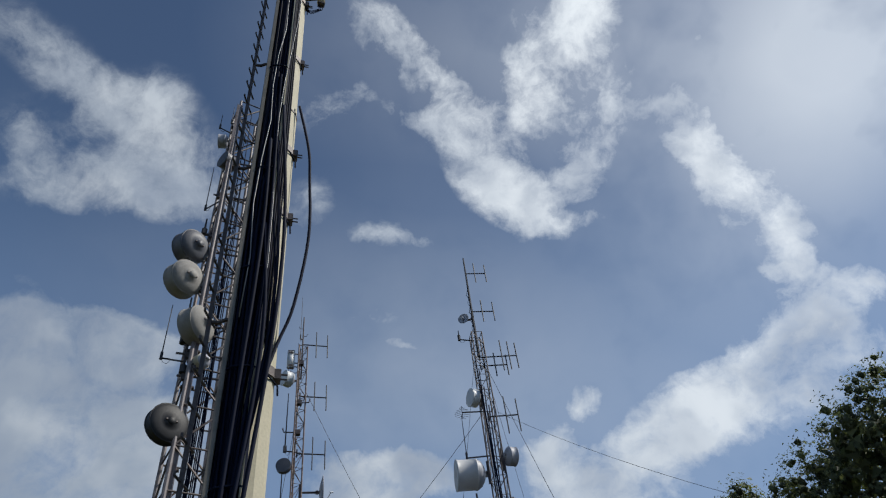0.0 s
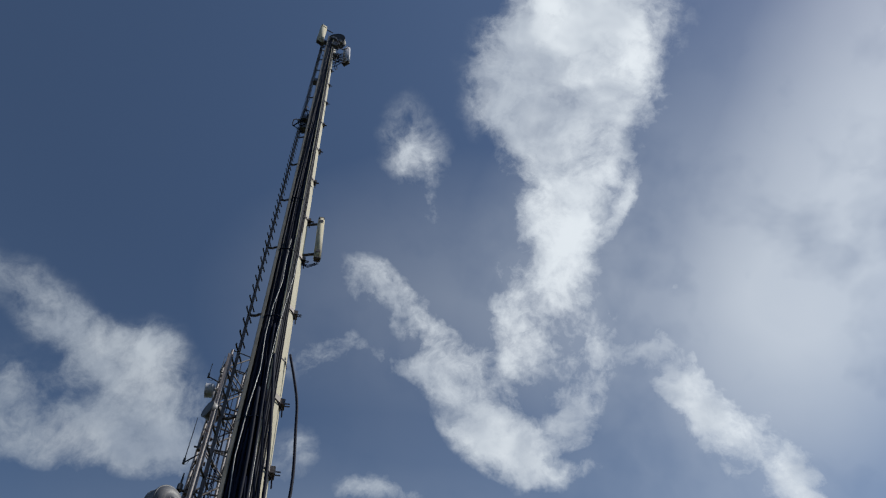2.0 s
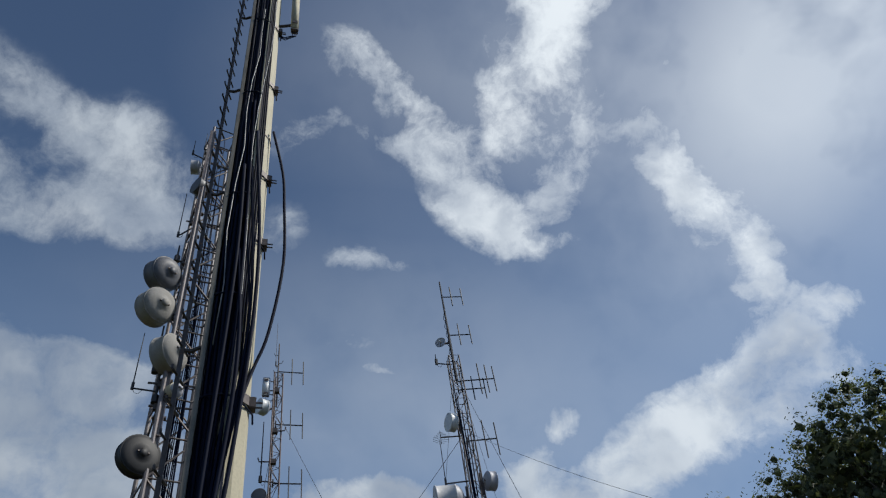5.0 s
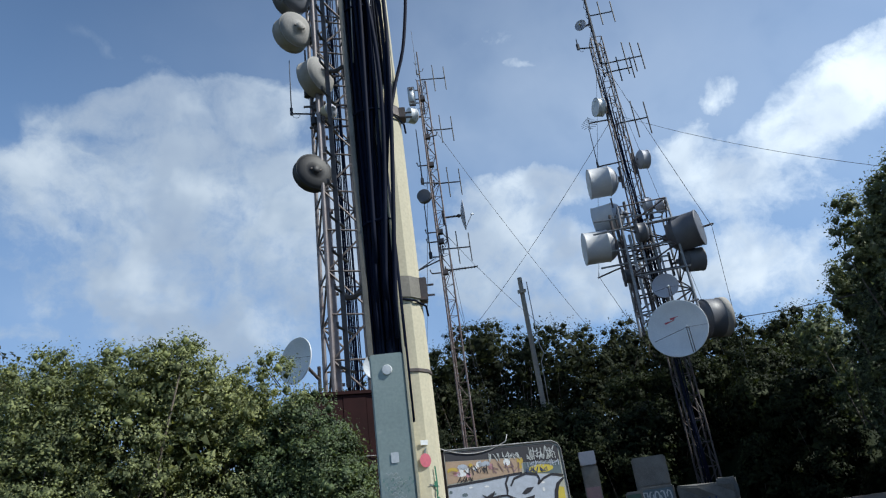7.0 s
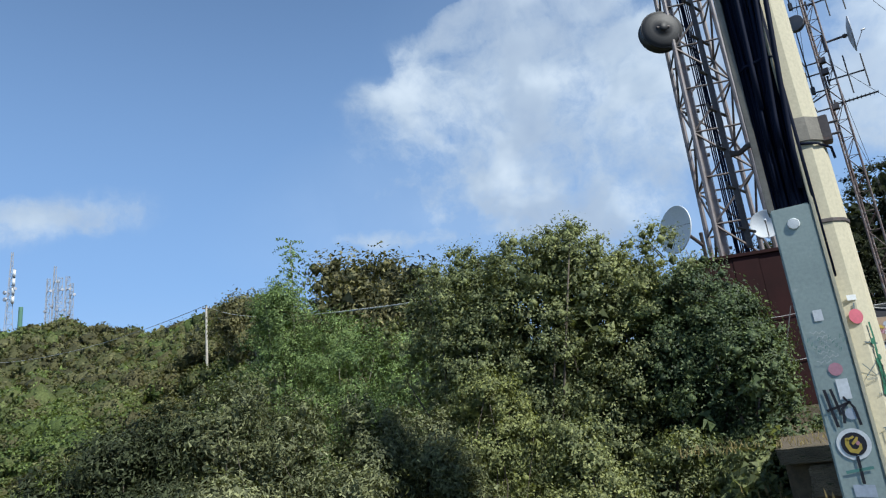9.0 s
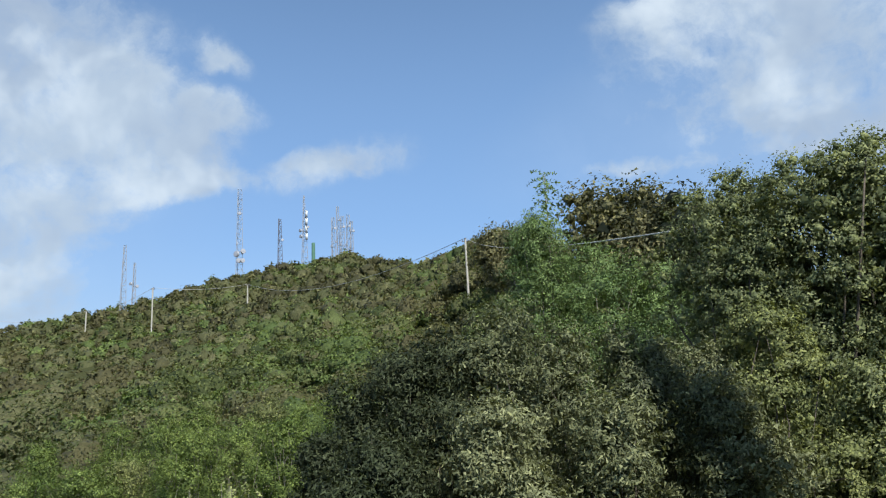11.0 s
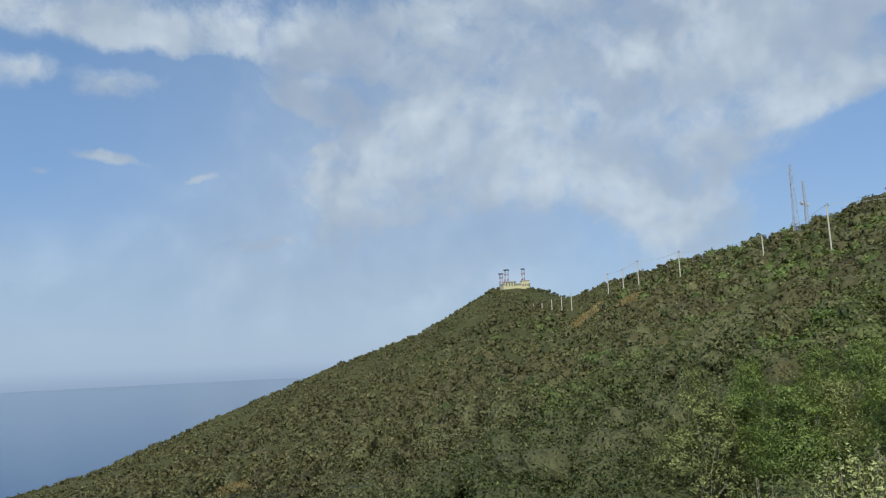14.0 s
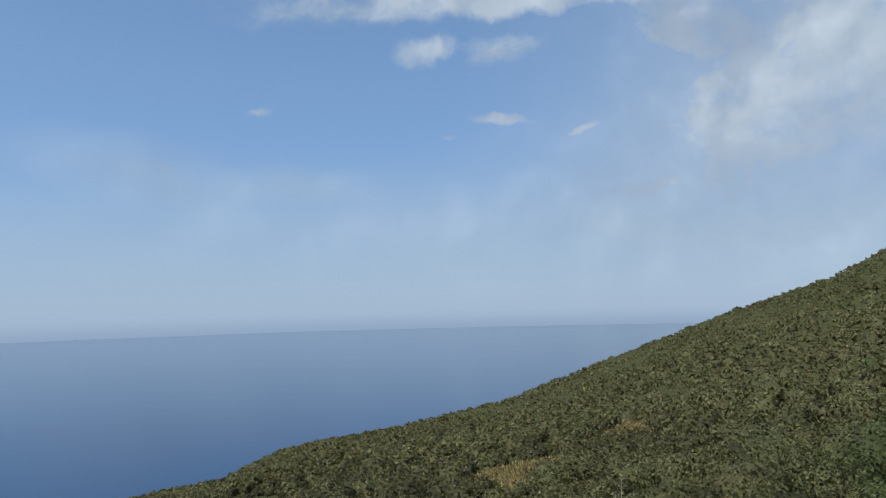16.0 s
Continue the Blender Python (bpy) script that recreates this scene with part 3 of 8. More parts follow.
def lathe(bm, profile, n=24, m=None):
    """Turns a profile of (radius, height) about z."""
    m = m or Matrix()
    rings = []
    for r, z in profile:
        if r < 1e-6:
            rings.append([bm.verts.new(m @ Vector((0, 0, z)))])
        else:
            rings.append([bm.verts.new(m @ Vector((r * math.cos(i * math.tau / n), r * math.sin(i * math.tau / n), z))) for i in range(n)])
    for u, v in zip(rings, rings[1:]):
        for i in range(n):
            j = (i + 1) % n
            if len(u) == 1 and len(v) > 1:
                bm.faces.new((u[0], v[j], v[i]))
            elif len(v) == 1 and len(u) > 1:
                bm.faces.new((u[i], u[j], v[0]))
            elif len(u) > 1:
                bm.faces.new((u[i], u[j], v[j], v[i]))
    return bm


def sag(p, q, drop, n=14):
    p, q = Vector(p), Vector(q)
    return [p.lerp(q, i / n) - Vector((0, 0, drop * 4 * (i / n) * (1 - i / n))) for i in range(n + 1)]


# ---- the lie of the land ----
# bearing: how high the skyline of bare ground stands (degrees), and how far off (m)
SKYLINE = [(-180, -14, 80), (-90, 0, 60), (-60, 4, 60), (0, 5, 60), (30, 6, 70), (55, 9.5, 85), (63, 12.5, 105), (69.7, 10.5, 170), (76.5, 11.6, 240),
           (85, 10.1, 280), (93.7, 7.5, 310), (102, 5.9, 360), (108, 4.6, 430), (110.7, 3.6, 520), (113.4, 4.55, 596), (115.0, 4.75, 600), (117, 4.65, 600), (119, 3.5, 590), (123.4, 1.1, 560),
           (130, -1.15, 480), (140, -5.05, 370), (148, -8.1, 280), (156, -9.8, 225), (166, -11.2, 165), (170.5, -13.0, 130), (180, -14, 80)]
SKY_AZ = np.array([s[0] for s in SKYLINE])


def skyline(az):
    az = (np.asarray(az, dtype=float) + 180) % 360 - 180
    return np.interp(az, SKY_AZ, [s[1] for s in SKYLINE]), np.exp(np.interp(az, SKY_AZ, [math.log(s[2]) for s in SKYLINE]))


def ground(az, r):
    """Height of the bare ground at a bearing and distance."""
    az, r = np.asarray(az, dtype=float), np.asarray(r, dtype=float)
    es, rs = skyline(az)
    wrapped = (az + 180) % 360 - 180
    steep = np.clip((np.abs(wrapped - 110) - 45) / -40 + 1, 0, 1)
    e0 = -18.8 - 4.0 * steep
    u = np.clip(np.log(np.maximum(r, 5.0) / 5.0) / np.log(rs / 5.0), 0, 1)
    z = EYE_Z + np.maximum(r, 5.0) * np.tan(np.radians(e0 + (es - e0) * u))
    z = np.where(r < 5.0, z * np.clip((r - 2.0) / 3.0, 0, 1), z)
    back = np.maximum(r - rs, 0)
    z = z - 0.0012 * np.minimum(back, 150) ** 2 - 0.45 * np.maximum(back - 150, 0)
    terrace = (wrapped > -75) & (wrapped < 26)
    z = np.where(terrace, np.minimum(z, 0.0) * 0 + np.clip((r - 31.5) * 0.4, 0, 7.5), z)
    return np.maximum(z, -185.0)


def build_ground():
    azs = np.arange(-180, 180, 1.0)
    rs = np.concatenate([[0.01, 0.7], np.geomspace(2.0, 900.0, 110)])
    A, R = np.meshgrid(azs, rs)
    Z = ground(A, R)
    rough = np.array([noise.fractal(Vector((r * math.sin(radians(a)) * 0.02, r * math.cos(radians(a)) * 0.02, 0)), 1.0, 2.0, 5) for a, r in zip(A.ravel(), R.ravel())]).reshape(A.shape)
    Z = Z + rough * np.clip(R - 15, 0, 120) * 0.012
    v = np.stack([-np.sin(np.radians(A)) * R, np.cos(np.radians(A)) * R, Z], -1).reshape(-1, 3)
    n = len(azs)
    f = []
    for i in range(len(rs) - 1):
        for j in range(n):
            k = (j + 1) % n
            f.append((i * n + j, i * n + k, (i + 1) * n + k, (i + 1) * n + j))
    ob = new("ground", raw_mesh("ground", v, f, M["soil"], True))
    tagged(ob, "dry scrubby hillside soil with sparse yellow grass", "ground", kind="structure")


build_ground()


def build_sea():
    bm = bmesh.new()
    rings = [400.0, 900, 1800, 3200, 4900]
    prev = None
    for r in rings:
        ring = [bm.verts.new((r * math.cos(i * math.tau / 96), r * math.sin(i * math.tau / 96), -170.0)) for i in range(96)]
        if prev:
            for i in range(96):
                bm.faces.new((prev[i], ring[i], ring[(i + 1) % 96], prev[(i + 1) % 96]))
        prev = ring
    tagged(new("sea", bm_mesh("sea", bm, M["sea"])), "calm deep blue sea fading into haze", "sea", kind="structure")


build_sea()


# ---- parts shared by the masts ----
def facing(az, el=0.0, origin=(0, 0, 0)):
    """A turn whose z points to a bearing and rise."""
    a, e = radians(az), radians(el)
    z = Vector((-math.sin(a) * math.cos(e), math.cos(a) * math.cos(e), math.sin(e)))
    x = Vector((0, 0, 1)).cross(z).normalized() if abs(z.z) < 0.99 else Vector((1, 0, 0))
    return Matrix.Translation(origin) @ Matrix((x, z.cross(x), z)).transposed().to_4x4()


def rel(t, p):
    return Vector(p) - t.matrix_world.translation


def drum_antenna(p, az, dia, depth, to, label, mat="drum", el=0.0, group="drum antennas", lip=None, face=None):
    """A shrouded microwave drum: back pan, shroud with lips, domed cover, bracket."""
    t = thing("drum_antenna", p, label, "antenna", group)
    r, f = dia / 2, facing(az, el)
    bm = bmesh.new()
    lathe(bm, [(r * 0.98, -depth * 0.5), (r * 1.03, -depth * 0.5), (r * 1.03, -depth * 0.44), (r, -depth * 0.42), (r, depth * 0.42), (r * 1.03, depth * 0.44), (r * 1.03, depth * 0.5), (r * 0.98, depth * 0.5)], 32, f)
    part("shroud", bm, M[mat], t, smooth=True)
    bm = bmesh.new()
    lathe(bm, [(0, depth * 0.55), (r * 0.5, depth * 0.54), (r * 0.98, depth * 0.49)], 32, f)
    part("radome", bm, M[face or mat], t, smooth=True)
    bm = bmesh.new()
    lathe(bm, [(r * 0.985, -depth * 0.49), (r * 0.93, -depth * 0.6), (r * 0.8, -depth * 0.72), (r * 0.55, -depth * 0.84), (r * 0.22, -depth * 0.92), (r * 0.21, -depth * 1.0), (r * 0.2, -depth * 1.08), (0, -depth * 1.08)], 32, f)
    part("back_pan", bm, M[mat if mat in ("drum_dark", "drum_black", "concrete") else "drum"], t, smooth=True)
    # added pale band: sunlight on the drum's front put into colour
    if lip:
        bm = bmesh.new()
        lathe(bm, [(r * 1.005, depth * 0.2), (r * 1.035, depth * 0.22), (r * 1.035, depth * 0.51), (r * 1.0, depth * 0.52)], 32, f)
        part("lit_front_band", bm, M[lip], t, "pale band put on for sunlight at the front", smooth=True)
    bm = bmesh.new()
    for k in range(3):
        a = k * math.tau / 3 + 0.5
        tube(bm, f @ Vector((math.cos(a) * r * 0.8, math.sin(a) * r * 0.8, -depth * 0.54)), f @ Vector((0, 0, -depth * 0.92)), 0.02, None, 5)
    tube(bm, f @ Vector((-r * 0.3, 0, -depth * 0.92)), f @ Vector((r * 0.3, 0, -depth * 0.92)), 0.04, None, 6)
    part("hub", bm, M["dull_steel"], t)
    b = bmesh.new()
    start, end = f @ Vector((0, 0, -depth * 0.85)), rel(t, to)
    tube(b, start, end, 0.045, None, 8)
    tube(b, end - Vector((0, 0, 0.45)), end + Vector((0, 0, 0.45)), 0.05, None, 8)
    part("bracket", b, M["dull_steel"], t)
    return t


def dish_antenna(p, az, dia, to, label, mat="white", el=8.0, feed=0.45, group="dish antennas", strokes=False, offset=None):
    """An open dish: reflector with rim and thickness, stays, feed, bracket."""
    t = thing("dish_antenna", p, label, "antenna", group)
    r, f = dia / 2, facing(az, el)
    sag_ = dia * 0.11
    bm = bmesh.new()
    prof = [(r * 0.015, 0)] + [(r * k, sag_ * k * k) for k in (0.12, 0.25, 0.5, 0.75, 0.93, 1.0)] + [(r * 1.015, sag_), (r * 1.015, sag_ - 0.03), (r * 0.95, sag_ * 0.85 - 0.02)] + [(r * k, sag_ * k * k - 0.02) for k in (0.7, 0.4)] + [(r * 0.015, -0.02), (r * 0.015, 0)]
    lathe(bm, prof, 40, f)
    part("reflector", bm, M[mat], t, smooth=True)
    bm = bmesh.new()
    ox, oy = offset or (0.0, 0.0)
    tip = f @ Vector((ox * r, oy * r, dia * feed))
    if offset:
        for dx in (-0.035, 0.035):
            tube(bm, f @ Vector((ox * r + dx, -r * 0.95, sag_ * 0.9)), tip + f.to_3x3() @ Vector((dx, 0, 0)), 0.014, None, 6)
        tube(bm, f @ Vector((-r * 0.85, -r * 0.3, sag_ * 0.9)), tip, 0.008, None, 5)
        tube(bm, f @ Vector((r * 0.97, oy * r * 0.9, sag_ * 0.95)), tip, 0.006, None, 5)
    else:
        tube(bm, f @ Vector((0, -r * 0.92, sag_ * 0.9)), tip, 0.014, None, 6)
    part("feed_arm", bm, M["dull_steel"], t)
    bm = bmesh.new()
    lathe(bm, [(0, -0.09), (0.03, -0.09), (0.03, 0.03), (0.036, 0.06), (0, 0.06)], 12, f @ Matrix.Translation((ox * r, oy * r, dia * feed)) @ pose(0, 0, 0, 180))
    part("feed", bm, M["white"], t, smooth=True)
    bm = bmesh.new()
    end = rel(t, to)
    tube(bm, f @ Vector((0, 0, -0.06)), f @ Vector((0, 0, -0.16)), 0.09, 0.07, 10)
    tube(bm, f @ Vector((0, 0, -0.018)), f @ Vector((0, 0, -0.07)), 0.05, 0.06, 8)
    tube(bm, f @ Vector((0, 0, -0.14)), end, 0.045, None, 8)
    tube(bm, end - Vector((0, 0, 0.35)), end + Vector((0, 0, 0.35)), 0.05, None, 8)
    part("bracket", bm, M["dull_steel"], t)
    if strokes:
        for k, (u0, v0, u1, v1) in enumerate(((-0.40, 0.30, -0.05, 0.36), (-0.2, 0.42, 0.12, 0.47), (-0.12, 0.36, -0.02, 0.45))):
            bm = bmesh.new()
            zz = lambda u, v: sag_ * (u * u + v * v) + 0.006
            d = Vector((u1 - u0, v1 - v0)).normalized() * 0.035
            q = [(u0 - d.y, v0 + d.x), (u1, v1), (u0 + d.y, v0 - d.x)]
            bm.faces.new([bm.verts.new(f @ Vector((u * r, v * r, zz(u, v)))) for u, v in q])
            part("painted_mark", bm, M["red"], t, "small red painted bolt mark")
    return t


def yagi_antenna(p, az, length, rods, rod, to, label, upright=True, group="yagi antennas", mat="aerial", el=0.0):
    """A boom with cross rods; upright rods, or level ones."""
    t = thing("yagi_antenna", p, label, "antenna", group)
    a, e = radians(az), radians(el)
    d = Vector((-math.sin(a) * math.cos(e), math.cos(a) * math.cos(e), math.sin(e)))
    across = Vector((0, 0, 1)) if upright else Vector((0, 0, 1)).cross(d).normalized()
    bm = bmesh.new()
    end = rel(t, to)
    tube(bm, end, d * length, 0.03, None, 6)
    tube(bm, end - Vector((0, 0, 0.18)), end + Vector((0, 0, 0.18)), 0.035, None, 6)
    part("boom", bm, M[mat], t)
    for i in range(rods):
        c = d * length * (0.45 + 0.54 * i / max(1, rods - 1)) if rods < 4 else d * length * (0.1 + 0.89 * i / (rods - 1))
        s = rod * (1 - 0.25 * i / max(1, rods))
        bm = bmesh.new()
        tube(bm, c - across * s / 2, c + across * s / 2, 0.026 if rods < 4 else 0.014, None, 6)
        part("rod", bm, M[mat], t)
    return t


def whip_antenna(p, height, to, label, r=0.022, group="whip antennas", mat="aerial"):
    t = thing("whip_antenna", p, label, "antenna", group)
    bm = bmesh.new()
    tube(bm, (0, 0, 0), (0, 0, height), r, r * 0.6, 6)
    part("rod", bm, M[mat], t)
    bm = bmesh.new()
    end = rel(t, to)
    tube(bm, (0, 0, 0), end, 0.03, None, 6)
    tube(bm, (0, 0, -0.05), (0, 0, 0.22), r * 2.2, None, 8)
    path_tube(bm, [(0, 0, 0), end * 0.1 - Vector((0, 0, 0.15)), end * 0.25 - Vector((0, 0, 0.18)), end * 0.4], 0.008, 5)
    part("arm", bm, M[mat], t)
    return t


def lattice(name, base, turn, w0, w1, height, bays, label, legs=4, leg_r=0.05, bar_r=0.022, leg_mat="dull_steel", bar_mat="dull_steel", far=False):
    """A braced mast of three or four legs: each leg a part, the bracing a part for each bay."""
    t = thing(name, base, label, "mast", turn=turn)
    ang = [math.tau * (k + 0.5) / legs for k in range(legs)] if legs == 4 else [math.tau * k / 3 + math.pi / 2 for k in range(3)]
    corner = lambda k, u: Vector((math.cos(ang[k % legs]) * (w0 + (w1 - w0) * u) / 2 * (1.414 if legs == 4 else 1.155), math.sin(ang[k % legs]) * (w0 + (w1 - w0) * u) / 2 * (1.414 if legs == 4 else 1.155), height * u))
    for k in range(legs):
        bm = bmesh.new()
        tube(bm, corner(k, 0), corner(k, 1), leg_r, leg_r * 0.8, 8)
        part("leg", bm, M[leg_mat], t)
    joined = bmesh.new() if far else None
    def bar(p, q, r):
        bm = joined if far else bmesh.new()
        tube(bm, p, q, r, None, 5)
        if not far:
            part("brace", bm, M[bar_mat], t)
    for i in range(bays):
        u0, u1 = i / bays, (i + 1) / bays
        for k in range(legs):
            bar(corner(k, u1), corner(k + 1, u1), bar_r * 0.9)
            if (i + k) % 2 == 0:
                bar(corner(k, u0), corner(k + 1, u1), bar_r)
            else:
                bar(corner(k + 1, u0), corner(k, u1), bar_r)
    if far:
        tagged(part("bracing", joined, M[bar_mat], t), kind="stuff")
    return t


def cable_on(t, pts, r, mat="black", name="cable"):
    bm = bmesh.new()
    path_tube(bm, pts, r, 6)
    return part(name, bm, M[mat], t, smooth=True)


# ---- the near monopole ----
POLE_AZ, POLE_D, POLE_H = 18.25, 6.0, 41.5
STEP = 2.54                                     # spacing of the ladder's brackets


def pole_r(z):
    return 0.228 - 0.1 * max(0.0, z) / POLE_H


def rise(k):
    """Height at a rise k times the pole's distance over eye level."""
    return EYE_Z + POLE_D * k


def build_monopole():
    t = thing("monopole", at(POLE_AZ, POLE_D, z=0.0), "tall cream painted twelve-sided steel monopole carrying black cables", "mast", turn=POLE_AZ)
    # shaft in slip-jointed sections
    cuts = [-0.3, 3.05, 10.2, 17.5, 25.0, 32.5, POLE_H]
    for a, b in zip(cuts, cuts[1:]):
        bm = bmesh.new()
        rings = [(a, pole_r(a)), (b, pole_r(b) + 0.002), (b + 0.001, pole_r(b) - 0.012)]
        lathe(bm, [(0, a)] + [(r, z) for z, r in rings] + [(0, b)], 12)
        part("shaft_section", bm, M["cream"], t)
        bm = bmesh.new()
        lathe(bm, [(pole_r(b) + 0.002, b - 0.03), (pole_r(b) + 0.012, b - 0.025), (pole_r(b) + 0.012, b + 0.0), (pole_r(b) + 0.002, b + 0.005)], 12)
        part("joint_ring", bm, M["dull_steel"], t)
    # flat painted panel over the cables at the foot
    bm = bmesh.new()
    box(bm, (-0.29, -0.40, 0.0), (-0.01, -0.20, 3.16), None, 0.012)
    cover = part("cable_cover", bm, M["grey_paint"], t, "grey-green painted sheet cover with stickers")
    bm = bmesh.new()
    box(bm, (-0.008, -0.405, 0.0), (0.018, -0.16, 3.2), None, 0.004)
    part("cover_edge", bm, M["cream"], cover)
    bm = bmesh.new()
    lathe(bm, [(0, 0.012), (0.04, 0.010), (0.045, 0.0)], 10, Matrix.Translation((-0.15, -0.402, 3.02)) @ pose(0, 0, 0, 90))
    part("vent_cap", bm, M["white"], cover)
    # cable tray with its side plates
    for x0, x1, name in ((-0.305, -0.255, "tray_plate"), (-0.01, 0.012, "tray_plate")):
        bm = bmesh.new()
        box(bm, (x0, -0.33, 3.16), (x1, -0.17, POLE_H - 1.2), None, 0.006)
        part(name, bm, M["clamp" if x0 < -0.2 else "cream"], t)
    bm = bmesh.new()
    box(bm, (-0.256, -0.20, 3.16), (-0.008, -0.18, POLE_H - 1.2))
    part("tray_back", bm, M["dull_steel"], t)
    # bundles of cable, each strand a part
    rng = random.Random(3)
    for i in range(17):
        x = -0.245 + 0.0165 * i
        top = POLE_H - rng.uniform(1.5, 3) if i % 3 else 22 + rng.uniform(0, 8)
        n = 26
        ph, am = rng.uniform(0, 6), rng.uniform(0.004, 0.012)
        pts = [((x + 0.26) * (1 - 0.15 * k / n) - 0.26 + 0.13 * (k / n) ** 2 + am * math.sin(ph + k * 1.1) + 0.012 * math.sin(k * 0.35 + i), -0.25 - 0.022 * (i % 3) + 0.008 * math.sin(ph + k), 2.6 + (top - 2.6) * k / n) for k in range(n + 1)]
        cable_on(t, pts, rng.uniform(0.011, 0.019))
    # two lone runs on the cream face
    for x, y, r in ((0.03, -0.22, 0.014), (0.055, -0.215, 0.012), (0.085, -0.205, 0.013), (0.11, -0.195, 0.010)):
        n = 24
        pts = [(x * (1 - 0.3 * k / n) + 0.006 * math.sin(k), -math.sqrt(max(0.001, pole_r(6 + 32 * k / n) ** 2 - x * x * 0.8)) - 0.012, 6.0 + 32.0 * k / n) for k in range(n + 1)]
        cable_on(t, pts, r)
    # slack strands that bulge out of the bundle and cross the cream face
    for k in range(9):
        z0, z1 = 3.3 + 0.35 * (k % 4), 7.6 + 0.8 * (k % 5)
        out = 0.02 + 0.022 * k
        pts = [(-0.20 + 0.02 * k + (out + 0.03 * math.sin(k * 2.1 + 3 * u)) * math.sin(math.pi * u) ** 1.3 + 0.05 * u, -0.315 - 0.012 * (k % 3) - 0.03 * math.sin(math.pi * u), z0 + (z1 - z0) * u) for u in [i / 16 for i in range(17)]]
        cable_on(t, pts, 0.013 + 0.004 * (k % 3))
    for z in (4.4, 5.6, 6.9, 8.6, 11.0, 13.4, 16.0):
        bm = bmesh.new()
        path_tube(bm, [(-0.27, -0.30, z - 0.02), (-0.2, -0.345, z), (-0.06, -0.352, z + 0.02), (0.03, -0.31, z + 0.03)], 0.012, 6)
        part("cable_tie", bm, M["black"], t)
    # pale thin leads wandering down
    cable_on(t, [(-0.20 + 0.14 * (k / 9) ** 2 + 0.03 * math.sin(k * 2), -0.34, 6.2 + 0.85 * k) for k in range(10)], 0.007, "steel", "lead")
    cable_on(t, [(-0.05 + 0.05 * math.sin(k * 0.9) + 0.012 * k, -0.35, 5.2 + 0.9 * k) for k in range(11)], 0.006, "steel", "lead")
    # slack loop hanging out to the side
    loop = [(16.0, 55.8), (14.4, 52.6), (14.0, 50.0), (13.75, 45.4), (14.9, 39.8), (16.3, 36.5), (17.5, 32.9), (18.4, 28.0), (18.9, 22.0)]
    pts = []
    for az, el in loop:
        d = POLE_D - 0.12 if el > 34 else POLE_D - 0.28
        w = at(az, d, el)
        pts.append(Matrix.Rotation(-radians(POLE_AZ), 4, "Z") @ (w - at(POLE_AZ, POLE_D, z=0)))
    fine = []
    for i in range(len(pts) - 1):
        p0, p1, p2, p3 = pts[max(i - 1, 0)], pts[i], pts[i + 1], pts[min(i + 2, len(pts) - 1)]
        for s in range(5):
            u = s / 5
            fine.append(0.5 * ((2 * p1) + (p2 - p0) * u + (2 * p0 - 5 * p1 + 4 * p2 - p3) * u * u + (3 * p1 - p0 - 3 * p2 + p3) * u ** 3))
    cable_on(t, fine + [pts[-1]], 0.019)
    # clamps round the shaft with bolts on the right
    for k in (0.35, 0.67, 1.054, 1.266, 1.655, 1.99, 2.31, 2.72, 3.15, 3.62, 4.1, 4.6, 5.1, 5.6):
        z, r = rise(k), pole_r(rise(k))
        big = k < 0.5
        hh = 0.10 if big else 0.055
        bm = bmesh.new()
        lathe(bm, [(r + 0.002, -hh), (r + 0.016, -hh), (r + 0.016, hh), (r + 0.002, hh)], 12, Matrix.Translation((0, 0, z)))
        c = part("clamp", bm, M["clamp" if big else "dull_steel"], t)
        bm = bmesh.new()
        box(bm, (r - 0.02, -0.10, z - hh * 1.1), (r + 0.055, 0.02, z + hh * 1.1), None, 0.006)
        part("clamp_plate", bm, M["dull_steel"], c)
        for dz in (-0.5, 0.5):
            bm = bmesh.new()
            tube(bm, (r + 0.03, -0.04, z + dz * hh), (r + 0.12, -0.04, z + dz * hh), 0.010, None, 6)
            part("bolt", bm, M["dull_steel"], c)
        bm = bmesh.new()
        path_tube(bm, [(r * 0.2, -r * 0.98 - 0.01, z - hh - 0.02), (r * 0.7, -r * 0.75 - 0.015, z - hh - 0.035), (r + 0.03, -0.03, z - hh - 0.05), (r + 0.04, 0.02, z - hh - 0.13)], 0.010, 6)
        part("strap", bm, M["black"], c)
    # ladder on stand-off brackets
    lx, top, foot = -0.50, POLE_H - 1.0, 3.0
    for y in (-0.02,):
        bm = bmesh.new()
        box(bm, (lx - 0.022, y - 0.03, foot), (lx + 0.022, y + 0.03, top), None, 0.004)
        part("ladder_rail", bm, M["dull_steel"], t)
    me = None
    z = foot + 0.15
    while z < top:
        if me is None:
            bm = bmesh.new()
            tube(bm, (lx - 0.05, -0.16, 0), (lx + 0.055, 0.12, 0), 0.013, None, 6)
            tube(bm, (lx - 0.05, -0.16, 0), (lx - 0.05, -0.16, 0.04), 0.013, None, 5)
            me = bm_mesh("rung", bm, M["dull_steel"])
        o = new("rung", me)
        o.parent, o.location = t, (0, 0, z)
        z += 0.36
    for i in range(14):
        z = rise(0.36) + STEP * i
        if z > top:
            break
        bm = bmesh.new()
        path_tube(bm, [(lx, -0.02, z - 0.04), (lx + 0.10, -0.03, z - 0.05), (lx + 0.16, -0.05, z - 0.02), (-pole_r(z) + 0.02, -0.07, z)], 0.024, 6)
        box(bm, (-pole_r(z) - 0.075, -0.13, z - 0.06), (-pole_r(z) + 0.01, 0.0, z + 0.06), None, 0.008)
        part("ladder_bracket", bm, M["dull_steel"], t)
    bm = bmesh.new()
